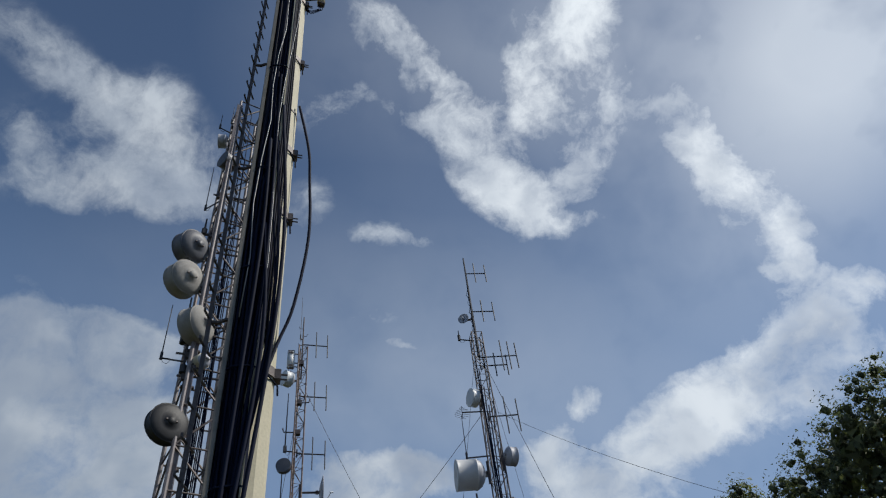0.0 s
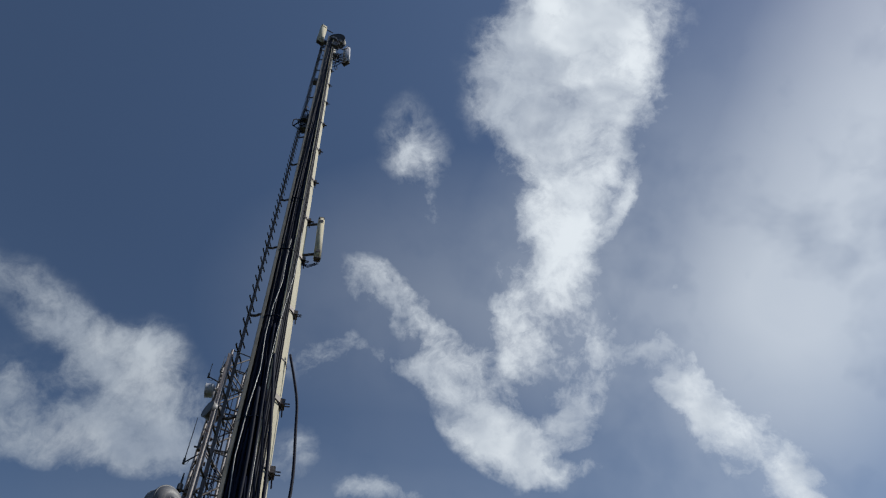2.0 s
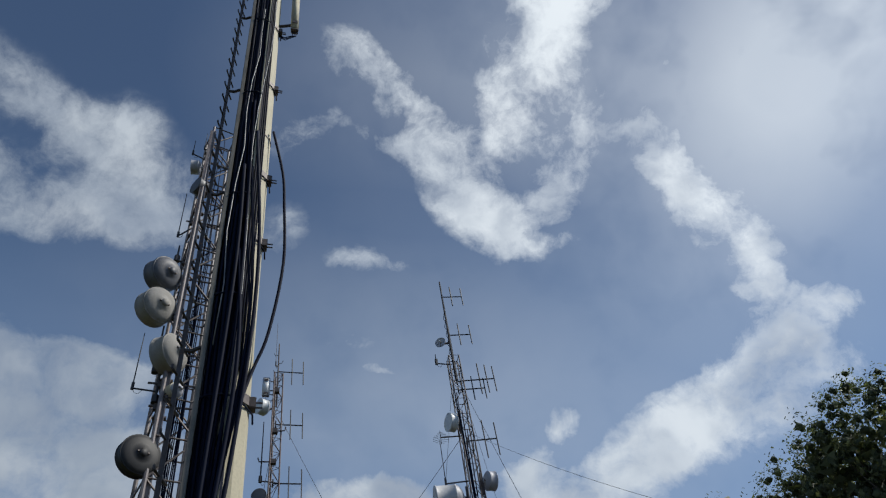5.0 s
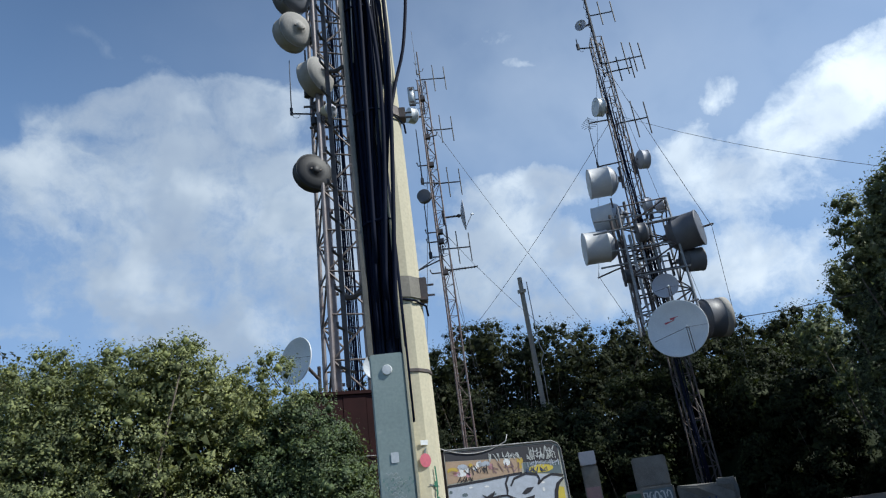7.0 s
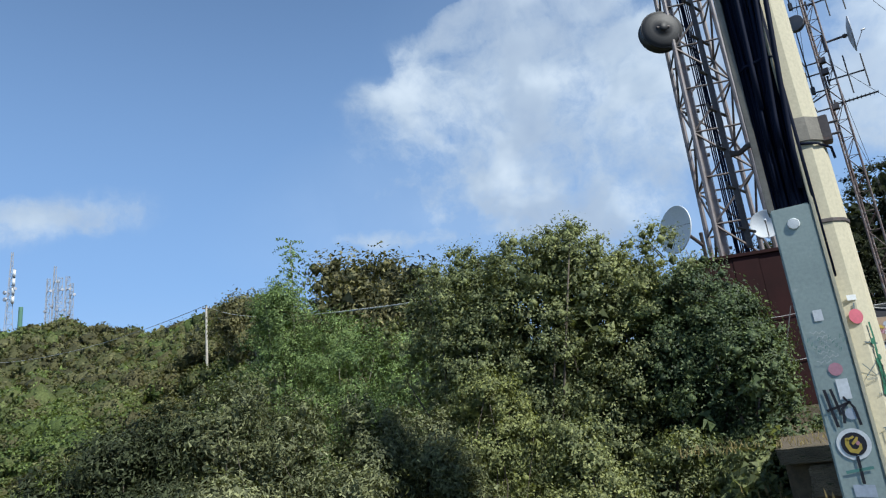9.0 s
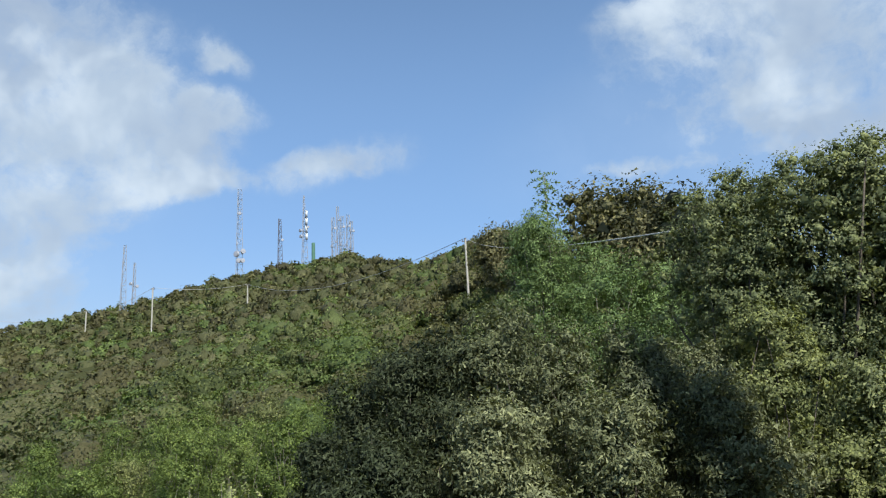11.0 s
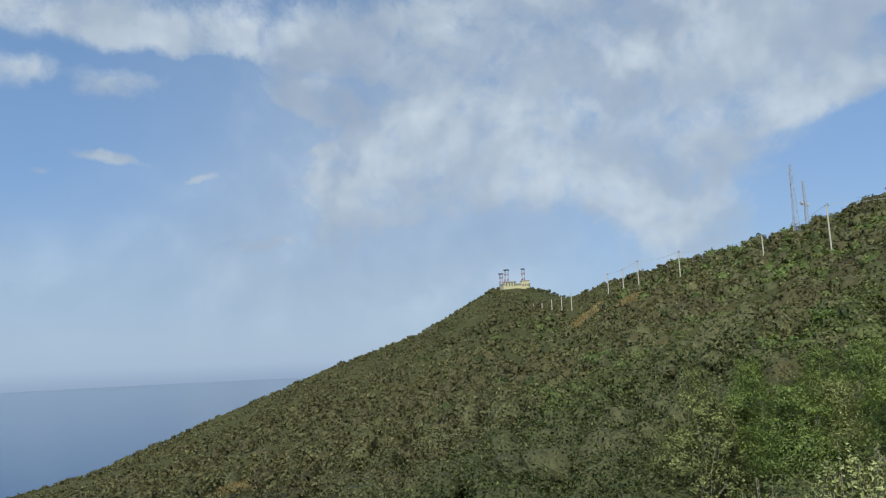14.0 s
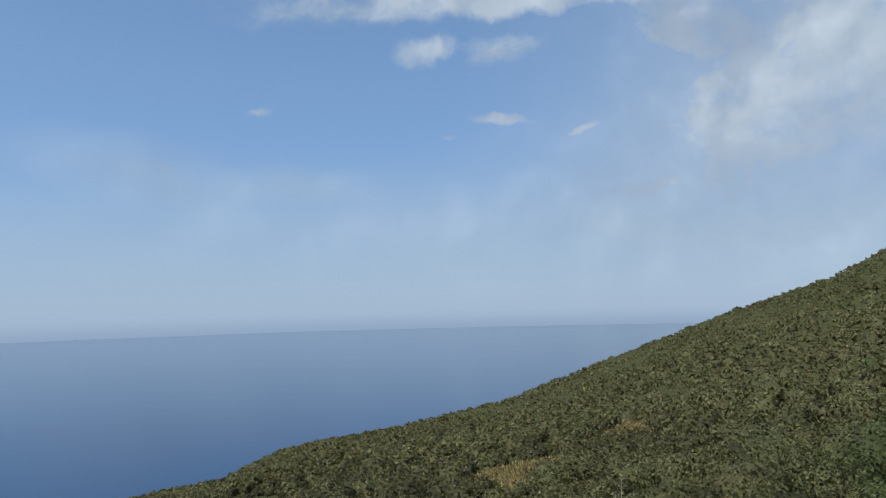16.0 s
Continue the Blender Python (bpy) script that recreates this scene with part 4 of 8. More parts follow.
    lathe(bm, [(0.13, 0), (0.132, 0.02), (0, 0.05)], 12, Matrix.Translation((0, 0, POLE_H)))
    part("top_cap", bm, M["dull_steel"], t)
    return t


monopole = build_monopole()
POLE_AXIS = at(POLE_AZ, POLE_D, z=0)


def pole_frame(x, y, z):
    """A place in the monopole's own directions: right of it, behind it, up."""
    return POLE_AXIS + Matrix.Rotation(radians(POLE_AZ), 3, "Z") @ Vector((x, y, 0)) + Vector((0, 0, z))


def panel_antenna(p, turn, w, d, h, to, label, group="panel antennas", mat="white"):
    """A tall rounded sector panel with its end caps and two brackets."""
    t = thing("panel_antenna", p, label, "antenna", group, turn=turn)
    bm = bmesh.new()
    box(bm, (-w / 2, -d / 2, 0), (w / 2, d / 2, h), None, min(w, d) * 0.28)
    part("radome", bm, M[mat], t, smooth=True)
    for z in (-0.03, h - 0.02):
        bm = bmesh.new()
        box(bm, (-w * 0.44, -d * 0.44, z), (w * 0.44, d * 0.44, z + 0.05), None, 0.01)
        part("end_cap", bm, M["dull_steel"], t)
    inv = Matrix.Rotation(-radians(turn), 3, "Z")
    end = inv @ (Vector(to) - Vector(p))
    for z in (h * 0.12, h * 0.88):
        bm = bmesh.new()
        tube(bm, (0, 0, z), (end.x, end.y, z), 0.028, None, 6)
        box(bm, (-w * 0.3, -d * 0.62, z - 0.05), (w * 0.3, d * 0.62, z + 0.05))
        part("bracket", bm, M["dull_steel"], t)
    for k in range(3):
        bm = bmesh.new()
        path_tube(bm, [(-w * 0.25 + k * w * 0.25, 0, -0.02), (-w * 0.2 + k * w * 0.2, 0.02, -0.16), (end.x * 0.5, end.y * 0.5, -0.22 - 0.05 * k), (end.x, end.y, -0.1)], 0.008, 5)
        part("lead", bm, M["black"], t)
    return t


zt = POLE_H - 1.2
panel_antenna(pole_frame(-0.66, -0.12, zt - 2.0), POLE_AZ + 20, 0.36, 0.2, 6.0, pole_frame(-0.08, 0, zt - 2.0), "cream sector panel antenna at the monopole's top", mat="cream")
panel_antenna(pole_frame(0.78, 0.05, zt - 5.0), POLE_AZ - 40, 0.36, 0.2, 4.2, pole_frame(0.1, 0, zt - 5.0), "grey sector panel antenna at the monopole's top", mat="drum")
panel_antenna(pole_frame(0.1, 0.5, zt - 1.0), POLE_AZ + 170, 0.26, 0.16, 2.0, pole_frame(0.0, 0.12, zt - 1.0), "white sector panel antenna behind the monopole's top")
# round antenna with clutter at the top
drum_antenna(pole_frame(0.2, 0.1, zt + 1.2), POLE_AZ + 160, 0.95, 0.35, pole_frame(0.02, 0.05, zt - 0.6), "small dark round antenna at the monopole's top", "drum_black", -25)
# slim side panel on two arms
panel_antenna(pole_frame(0.46, -0.1, rise(2.0)), POLE_AZ, 0.14, 0.12, 1.95, pole_frame(0.15, 0, rise(2.0)), "slim cream panel antenna held off the monopole", mat="cream")


def radio_box(p, turn, label):
    t = thing("radio_unit", p, label, "radio box", "radio boxes", turn=turn)
    bm = bmesh.new()
    box(bm, (-0.16, -0.1, 0), (0.16, 0.1, 0.45), None, 0.015)
    part("case", bm, M["drum_dark"], t)
    for k in range(6):
        bm = bmesh.new()
        box(bm, (-0.14 + k * 0.05, -0.13, 0.04), (-0.132 + k * 0.05, -0.098, 0.41))
        part("fin", bm, M["drum_dark"], t)
    bm = bmesh.new()
    path_tube(bm, [(0, 0, 0.01), (0.05, 0, -0.2), (0.2, 0.02, -0.3), (0.28, 0.02, 0.05)], 0.012, 5)
    part("lead", bm, M["black"], t)
    bm = bmesh.new()
    tube(bm, (0, 0, 0.22), (0.26, 0.05, 0.22), 0.03, None, 6)
    part("bracket", bm, M["dull_steel"], t)
    return t


for zz, dx, dy in ((rise(3.45), -0.34, -0.02), (rise(3.62), -0.36, -0.02), (rise(4.6), -0.3, -0.02), (zt - 3.2, 0.08, -0.3), (zt - 2.2, 0.2, -0.22), (zt - 1.2, 0.0, -0.3), (zt - 0.4, 0.3, -0.1), (zt - 4.4, 0.26, -0.05), (zt - 1.6, -0.3, -0.1)):
    radio_box(pole_frame(dx, dy, zz), POLE_AZ, "dark finned radio box strapped to the monopole")
for k in range(5):
    lp = thing("cable_loop", pole_frame(0.2, -0.12, POLE_H - 5.6 - 0.5 * k), "loose coil of thin black cable near the pole top", "cable", "cable coils")
    bm = bmesh.new()
    r = 0.26 + 0.08 * (k % 3)
    path_tube(bm, [(r * math.cos(a) + 0.15, 0.08 * math.sin(a * 2), r * 1.6 * math.sin(a) - 0.05 * k) for a in [i * math.tau / 14 + 2.6 for i in range(13)]], 0.017, 5)
    part("strand", bm, M["black"], lp)


for k, (x, z) in enumerate(((-0.42, rise(3.5)), (-0.55, rise(3.42)), (-0.36, rise(3.66)), (-0.5, rise(3.6)), (-0.3, POLE_H - 4.2), (-0.35, POLE_H - 5.4), (-0.28, POLE_H - 6.8), (0.2, POLE_H - 3.0), (0.36, POLE_H - 3.8), (0.12, POLE_H - 2.2), (0.05, POLE_H - 4.6), (0.3, POLE_H - 7.6))):
    lp = thing("cable_loop", pole_frame(x, -0.16, z), "slack loop of thin black cable tied to the monopole", "cable", "cable coils", turn=POLE_AZ + 40 * k)
    bm = bmesh.new()
    r = 0.16 + 0.05 * (k % 4)
    path_tube(bm, [(r * math.cos(q) * (1 + 0.2 * math.sin(3 * q + k)), 0.06 * math.sin(q * 2 + k), r * (1.4 + 0.4 * (k % 3)) * math.sin(q)) for q in [i * math.tau / 15 + k for i in range(15)]], 0.016, 5)
    part("strand", bm, M["black"], lp)


# ---- stickers and paint on the foot of the monopole ----
def flat_shape(name, pts, m, mat, parent, label=""):
    bm = bmesh.new()
    vs = [bm.verts.new(m @ Vector((x, y, 0))) for x, y in pts]
    bm.faces.new(vs)
    return part(name, bm, mat, parent, label)


def disc_pts(cx, cy, rx, ry=None, n=24, a0=0.0):
    ry = ry or rx
    return [(cx + rx * math.cos(a0 + i * math.tau / n), cy + ry * math.sin(a0 + i * math.tau / n)) for i in range(n)]


def ribbon(pts, w):
    """Outline of a broad stroke through points."""
    left, right = [], []
    for i, p in enumerate(pts):
        a, b = Vector(pts[max(i - 1, 0)]), Vector(pts[min(i + 1, len(pts) - 1)])
        d = (b - a).normalized()
        n = Vector((-d.y, d.x)) * (w[i] if isinstance(w, (list, tuple)) else w) / 2
        left.append(Vector(p) + n)
        right.append(Vector(p) - n)
    return left, right


def stroke(name, pts, w, m, mat, parent, label=""):
    bm = bmesh.new()
    l, r = ribbon(pts, w)
    lv = [bm.verts.new(m @ Vector((p.x, p.y, 0))) for p in l]
    rv = [bm.verts.new(m @ Vector((p.x, p.y, 0))) for p in r]
    for i in range(len(pts) - 1):
        bm.faces.new((lv[i], rv[i], rv[i + 1], lv[i + 1]))
    return part(name, bm, mat, parent, label)


def paint(name, c):
    return surface("paint_" + name, c, tuple(x * 0.8 for x in c), 6, 0.6, bump=0.05)


PAINT = {"black": paint("black", (0.012, 0.012, 0.02)), "pink": paint("pink", (0.58, 0.13, 0.18)), "rose": paint("rose", (0.5, 0.25, 0.3)), "white": paint("white", (0.75, 0.77, 0.78)),
         "green": paint("green", (0.03, 0.16, 0.09)), "blue": paint("blue", (0.05, 0.13, 0.5)), "gold": paint("gold", (0.5, 0.36, 0.06)), "orange": paint("orange", (0.40, 0.29, 0.20)),
         "ice": paint("ice", (0.42, 0.47, 0.55)), "yellow": paint("yellow", (0.55, 0.45, 0.06)), "teal": paint("teal", (0.10, 0.25, 0.22)), "dusky_rose": paint("dusky_rose", (0.26, 0.17, 0.175)), "fog": paint("fog", (0.5, 0.53, 0.53)), "navy": paint("navy", (0.03, 0.05, 0.14)), "moss": paint("moss", (0.05, 0.1, 0.07)), "dusk": paint("dusk", (0.03, 0.03, 0.038)), "slate": paint("slate", (0.10, 0.14, 0.16))}


def pole_paint():
    cover = Matrix.Translation((-0.15, -0.4045, 0)) @ pose(0, 0, 0, 90)
    t = monopole
    def on_cover(name, shape, mat, label=""):
        flat_shape(name, shape, cover, PAINT[mat], t, label)
    on_cover("sticker", [(-0.03, 2.28), (0.03, 2.28), (0.03, 2.36), (-0.03, 2.36)], "white")
    on_cover("sticker", disc_pts(0.02, 1.93, 0.045), "rose")
    on_cover("sticker", [(0.0, 1.72), (0.075, 1.72), (0.075, 1.86), (0.0, 1.86)], "white")
    on_cover("sticker", disc_pts(0.045, 1.62, 0.04), "ice")
    on_cover("sticker", disc_pts(0.01, 1.42, 0.105), "white", "round white sticker with gold and black badge")
    up = cover @ Matrix.Translation((0, 0, 0.003))
    flat_shape("badge", disc_pts(0.01, 1.42, 0.078), up, PAINT["black"], t)
    up2 = cover @ Matrix.Translation((0, 0, 0.005))
    for pts, w in (([(-0.025, 1.465), (-0.03, 1.42), (-0.015, 1.38), (0.02, 1.37), (0.045, 1.39), (0.05, 1.42)], [0.02, 0.026, 0.03, 0.03, 0.022, 0.012]), ([(-0.03, 1.445), (-0.005, 1.46), (0.02, 1.47)], 0.014), ([(0.0, 1.42), (0.025, 1.44), (0.04, 1.465)], [0.012, 0.024, 0.012])):
        stroke("badge_mark", pts, w, up2, PAINT["gold"], t)
    flat_shape("badge_mark", disc_pts(0.035, 1.425, 0.013, 0.016, 10), up2, PAINT["rose"], t)
    for pts, w in (([(-0.085, 1.80), (-0.075, 1.70), (-0.055, 1.54)], 0.020), ([(-0.045, 1.80), (-0.03, 1.70), (-0.02, 1.62)], 0.018), ([(-0.10, 1.655), (-0.02, 1.675), (0.06, 1.70)], 0.018),
                   ([(-0.01, 1.56), (0.0, 1.66), (0.045, 1.70), (0.07, 1.66), (0.085, 1.54)], 0.018), ([(0.02, 1.74), (0.04, 1.70)], 0.014)):
        stroke("tag_stroke", pts, w, up, PAINT["black"], t)
    for k in range(14):
        x, y = -0.11 + 0.017 * k, 2.14 - 0.03 * (k % 4)
        stroke("scrawl", [(x, y), (x + 0.006, y + 0.03), (x + 0.012, y + 0.004), (x + 0.016, y + 0.026)], 0.004, up, PAINT["teal"], t)
    stroke("tag_stroke", [(-0.08, 1.24), (0.0, 1.25), (0.09, 1.26)], 0.02, up, PAINT["teal"], t)
    stroke("tag_stroke", [(0.01, 1.16), (0.012, 1.34)], 0.02, up, PAINT["black"], t)
    on_cover("sticker", [(-0.06, 1.08), (0.07, 1.07), (0.07, 1.15), (-0.06, 1.16)], "ice")
    for k in range(7):
        y = 2.2 - 0.035 * k
        stroke("scrawl", [(-0.08 + 0.025 * (k % 3) + 0.012 * j + 0.008 * math.sin(j * 2.3 + k), y + 0.012 * math.cos(j * 1.9 + k * 2)) for j in range(9)], 0.005, up, PAINT["fog"], t)
    # on the facing side of the shaft
    ang = radians(-60)
    face = Matrix.Rotation(ang + math.pi / 2, 4, "Z") @ Matrix.Translation((0, -(pole_r(1.8) * math.cos(math.pi / 12)) - 0.012, 0)) @ pose(0, 0, 0, 90)
    def on_shaft(name, shape, mat, label=""):
        flat_shape(name, shape, face, PAINT[mat], t, label)
    on_shaft("balloon", disc_pts(-0.03, 2.29, 0.052, 0.055), "pink", "pink painted balloon")
    on_shaft("sticker", [(-0.06, 2.41), (0.01, 2.41), (0.01, 2.45), (-0.06, 2.45)], "white")
    stroke("stem", [(-0.03, 2.345), (-0.02, 2.39)], 0.012, face, PAINT["slate"], t)
    for pts, w, c in (([(0.05, 2.24), (0.055, 2.12), (0.045, 2.02), (0.05, 1.9)], 0.014, "green"), ([(-0.02, 2.10), (0.07, 2.08)], 0.01, "slate"), ([(0.04, 1.98), (0.05, 1.85), (0.03, 1.72)], 0.03, "green"),
                      ([(-0.08, 1.95), (0.0, 1.86), (0.03, 1.88)], 0.006, "slate"), ([(-0.07, 1.86), (0.02, 1.95)], 0.006, "slate"), ([(0.03, 1.58), (0.05, 1.45), (0.02, 1.38), (0.055, 1.3)], 0.028, "green"),
                      ([(-0.06, 1.5), (-0.03, 1.5)], 0.008, "slate"), ([(-0.045, 1.5), (-0.045, 1.42)], 0.008, "slate"), ([(-0.07, 1.28), (-0.05, 1.22), (0.0, 1.22), (0.03, 1.25)], 0.02, "black"),
                      ([(-0.02, 1.20), (0.03, 1.18), (0.06, 1.12)], 0.02, "black"), ([(-0.06, 0.98), (-0.03, 1.06), (0.04, 1.05), (0.06, 0.9)], 0.035, "blue"), ([(-0.08, 1.15), (-0.06, 1.12)], 0.02, "black")):
        stroke("painted_stroke", pts, w, face, PAINT[c], t)
    proud = face @ Matrix.Translation((0, 0, 0.003))
    rv = random.Random(21)
    for k in range(13):
        x, y = 0.045 + rv.uniform(-0.012, 0.016), 2.1 - 0.058 * k
        flat_shape("vine_leaf", disc_pts(x, y, rv.uniform(0.008, 0.018), rv.uniform(0.014, 0.03), 9), proud, PAINT["green"], t)
    stroke("painted_stroke", [(0.062, 1.93), (0.046, 1.84), (0.05, 1.75), (0.068, 1.68)], 0.007, proud, PAINT["black"], t)
    for y, x0, n in ((1.83, -0.075, 7), (1.72, -0.02, 3), (1.33, -0.07, 5), (1.25, 0.0, 4), (1.18, 0.015, 4), (1.13, -0.06, 6), (1.10, -0.055, 6)):
        for k in range(n):
            stroke("scrawl", [(x0 + 0.011 * k, y), (x0 + 0.004 + 0.011 * k, y + 0.02), (x0 + 0.008 + 0.011 * k, y + 0.004)], 0.004, proud, PAINT["slate"], t)
    stroke("painted_stroke", [(-0.035, 1.39), (-0.033, 1.365), (-0.018, 1.365), (-0.015, 1.39)], 0.005, proud, PAINT["black"], t)
    stroke("painted_stroke", [(-0.02, 1.295), (0.01, 1.305), (0.04, 1.29), (0.068, 1.255)], [0.006, 0.02, 0.022, 0.004], proud, PAINT["black"], t)
    flat_shape("painted_mark", disc_pts(-0.045, 1.19, 0.014, 0.016, 5), proud, PAINT["black"], t)
    flat_shape("painted_mark", disc_pts(0.03, 1.125, 0.009, 0.009, 8), proud, PAINT["black"], t)
    stroke("painted_stroke", [(0.0, 0.86), (0.0, 1.0), (0.03, 1.03), (0.06, 1.02)], 0.02, proud, PAINT["white"], t)


pole_paint()

# ---- the broad lattice tower behind ----
TOWER_AZ, TOWER_D = 22.7, 20.0
lattice("lattice_tower", at(TOWER_AZ, TOWER_D, z=1.2), TOWER_AZ + 12, 1.42, 1.05, 28.6, 21, "tall weathered red and grey steel lattice tower with antennas", 4, 0.072, 0.034, "lilac_steel", "dull_steel")
tower_at = lambda z, x=0.0, y=0.0: at(TOWER_AZ, TOWER_D, z=z) + Matrix.Rotation(radians(TOWER_AZ), 3, "Z") @ Vector((x, y, 0))


def bearing(az, el, d):
    return at(az, d, el)


drum_antenna(bearing(26.2, 43.3, 19.4), TOWER_AZ + 38, 1.26, 0.5, tower_at(20.2, -0.62, -0.5), "dark brown-grey drum antenna seen from behind", "drum_dark", 8)
drum_antenna(bearing(26.2, 40.8, 19.4), TOWER_AZ + 34, 1.28, 0.5, tower_at(18.6, -0.62, -0.5), "pale weathered drum antenna seen from behind", "concrete", 8)
drum_antenna(bearing(24.2, 37.4, 19.2), TOWER_AZ + 50, 1.25, 0.5, tower_at(16.5, -0.4, -0.4), "weathered tan drum antenna close to the tower", "concrete", face="concrete")
drum_antenna(bearing(23.3, 34.6, 19.4), TOWER_AZ + 40, 0.5, 0.4, tower_at(15.1, -0.2, -0.4), "yellowed drum antenna inside the tower", "cream")
drum_antenna(bearing(25.0, 29.8, 19.3), TOWER_AZ + 25, 1.2, 0.3, tower_at(13.0, -0.55, -0.2), "black round antenna seen from behind on the tower", "drum_black")
drum_antenna(bearing(25.3, 52.0, 19.7), TOWER_AZ + 80, 0.62, 0.3, tower_at(26.9, -0.5, -0.3), "small grey round antenna high on the tower", "drum")
drum_antenna(bearing(24.2, 50.5, 19.6), TOWER_AZ + 120, 0.75, 0.5, tower_at(25.5, -0.45, -0.3), "small grey drum antenna high on the tower", "drum_dark")
whip_antenna(bearing(26.7, 34.6, 19.6), 2.2, tower_at(15.2, -0.6, -0.4), "thin whip antenna on a side arm of the tower")
whip_antenna(bearing(25.9, 53.0, 19.6), 1.0, tower_at(27.6, -0.5, -0.3), "short whip antenna near the tower's top")
whip_antenna(bearing(24.6, 53.6, 19.7), 1.2, tower_at(28.3, -0.45, -0.3), "short whip antenna near the tower's top")
whip_antenna(bearing(21.3, 53.4, 19.8), 1.3, tower_at(28.2, 0.45, -0.3), "short whip antenna near the tower's top")
whip_antenna(bearing(25.6, 46.5, 19.6), 2.6, tower_at(23.0, -0.5, -0.4), "long thin whip antenna beside the tower")
for az, el, h in ((25.2, 44.6, 0.8), (25.1, 36.0, 1.9), (24.6, 33.8, 1.2)):
    whip_antenna(bearing(az, el, 19.5), h, tower_at(EYE_Z + 19.5 * math.tan(radians(el)), -0.5, -0.4), "stub pipe antenna bracketed to the tower", 0.05)
tower_cables = thing("feeder_cables", tower_at(1.2, -0.2, -0.5), "bundle of black feeder cables climbing the lattice tower", "cables")
for k in range(11):
    x = 0.02 + 0.045 * k
    cable_on(tower_cables, [(x + 0.02 * math.sin(j + k), 0.1 + 0.02 * (k % 2) + 0.02 * math.sin(j * 1.7 + k), 28.0 * j / 16) for j in range(17 - (k * 2) % 7)], 0.02)
tower_tray = thing("cable_tray", tower_at(1.2, -0.42, -0.66), "broad grey steel cable tray up the lattice tower", "tray", turn=TOWER_AZ)
bm = bmesh.new()
box(bm, (-0.10, -0.03, 0.0), (0.10, 0.0, 28.2), None, 0.005)
part("tray_back", bm, M["lilac_steel"], tower_tray)
for x in (-0.115, 0.115):
    bm = bmesh.new()
    box(bm, (x - 0.012, -0.07, 0.0), (x + 0.012, 0.02, 28.2), None, 0.004)
    part("tray_side", bm, M["lilac_steel"], tower_tray)
bm = bmesh.new()
box(bm, (-0.2, 0.0, -0.03), (0.2, 0.16, 0.03), None, 0.004)
holder = bm_mesh("tray_bracket", bm, M["dull_steel"])
for k in range(20):
    o = new("tray_bracket", holder)
    o.parent, o.location = tower_tray, (0, 0, 0.7 + 1.36 * k)
# clutter of cross pipes where the antennas sit
for z, span, y in ((25.4, 1.5, -0.5), (23.2, 1.6, -0.5), (20.9, 1.7, -0.55), (20.0, 1.7, -0.55), (18.2, 1.7, -0.55), (16.6, 1.8, -0.55), (15.4, 1.9, -0.55), (14.6, 1.6, -0.5)):
    sp = thing("cross_pipe", tower_at(z, 0, y), "horizontal steel antenna support pipe across the tower", "pipe", "cross pipes", turn=TOWER_AZ)
    bm = bmesh.new()
    tube(bm, (-span / 2, 0, 0), (span / 2, 0, 0), 0.04, None, 6)
    part("pipe", bm, M["dull_steel"], sp)
    for x in (-0.6, 0.6):
        bm = bmesh.new()
        box(bm, (x - 0.06, -0.03, -0.12), (x + 0.06, 0.12, 0.12))
        part("clamp_plate", bm, M["dull_steel"], sp)

# the dish at the tower's foot, on a post
dish_antenna(bearing(27.0, 14.55, 18.2), 157, 1.25, bearing(25.4, 13.0, 18.8), "pale grey dish antenna beside the lattice tower", "white", 6, 0.62, offset=(-0.9, -0.05))
foot_post = thing("dish_post", at(25.4, 18.8, z=1.2), "steel post carrying the pale dish antenna", "post")
bm = bmesh.new()
tube(bm, (0, 0, 0), (0, 0, 5.2), 0.05, None, 8)
part("post", bm, M["dull_steel"], foot_post)
for k in range(4):
    cable_on(foot_post, sag((0, 0, 4.4), (-0.55 + 0.2 * k, 0.1, 4.9 - 0.1 * k), 0.5 + 0.1 * k), 0.012, "steel", "lead")
dish_antenna(bearing(20.6, 13.6, 19.0), 200, 0.75, bearing(21.2, 13.6, 19.4), "small white dish low on the tower", "white", 4)


# ---- the slender guyed mast ----
MAST_AZ, MAST_D = 13.75, 27.0
lattice("guyed_mast", at(MAST_AZ, MAST_D, z=1.0), MAST_AZ + 20, 0.5, 0.42, 20.6, 30, "slender guyed rusty steel lattice mast with aerials", 3, 0.042, 0.014, "worn_red_steel", "red_steel")
mast_at = lambda z, x=0.0, y=0.0: at(MAST_AZ, MAST_D, z=z) + Matrix.Rotation(radians(MAST_AZ), 3, "Z") @ Vector((x, y, 0))
RIGHT = MAST_AZ - 90
spike = thing("mast_spike", mast_at(20.8), "thin steel pole topping the guyed mast", "pole")
bm = bmesh.new()
tube(bm, (0, 0, -1.0), (0, 0, 2.6), 0.04, 0.03, 8)
for k in range(4):
    path_tube(bm, [(0, 0, 0.4 + 0.5 * k), (0.16 * (-1) ** k, 0, 0.42 + 0.5 * k), (0.22 * (-1) ** k, 0, 0.55 + 0.5 * k)], 0.015, 5)
part("pole", bm, M["dull_steel"], spike)
zed = lambda el, d=MAST_D: EYE_Z + d * math.tan(radians(el))
for el in (36.6, 32.5, 28.1, 22.6):
    yagi_antenna(mast_at(zed(el), 0.2, -0.1), RIGHT + 12, 1.0, 2, 1.5, mast_at(zed(el), 0.0, 0.0), "upright two-rod yagi aerial on the guyed mast")
panel_antenna(mast_at(zed(34.6), -0.5, -0.1), MAST_AZ, 0.34, 0.14, 0.95, mast_at(zed(34.6), -0.1, 0), "white panel antenna on the guyed mast")
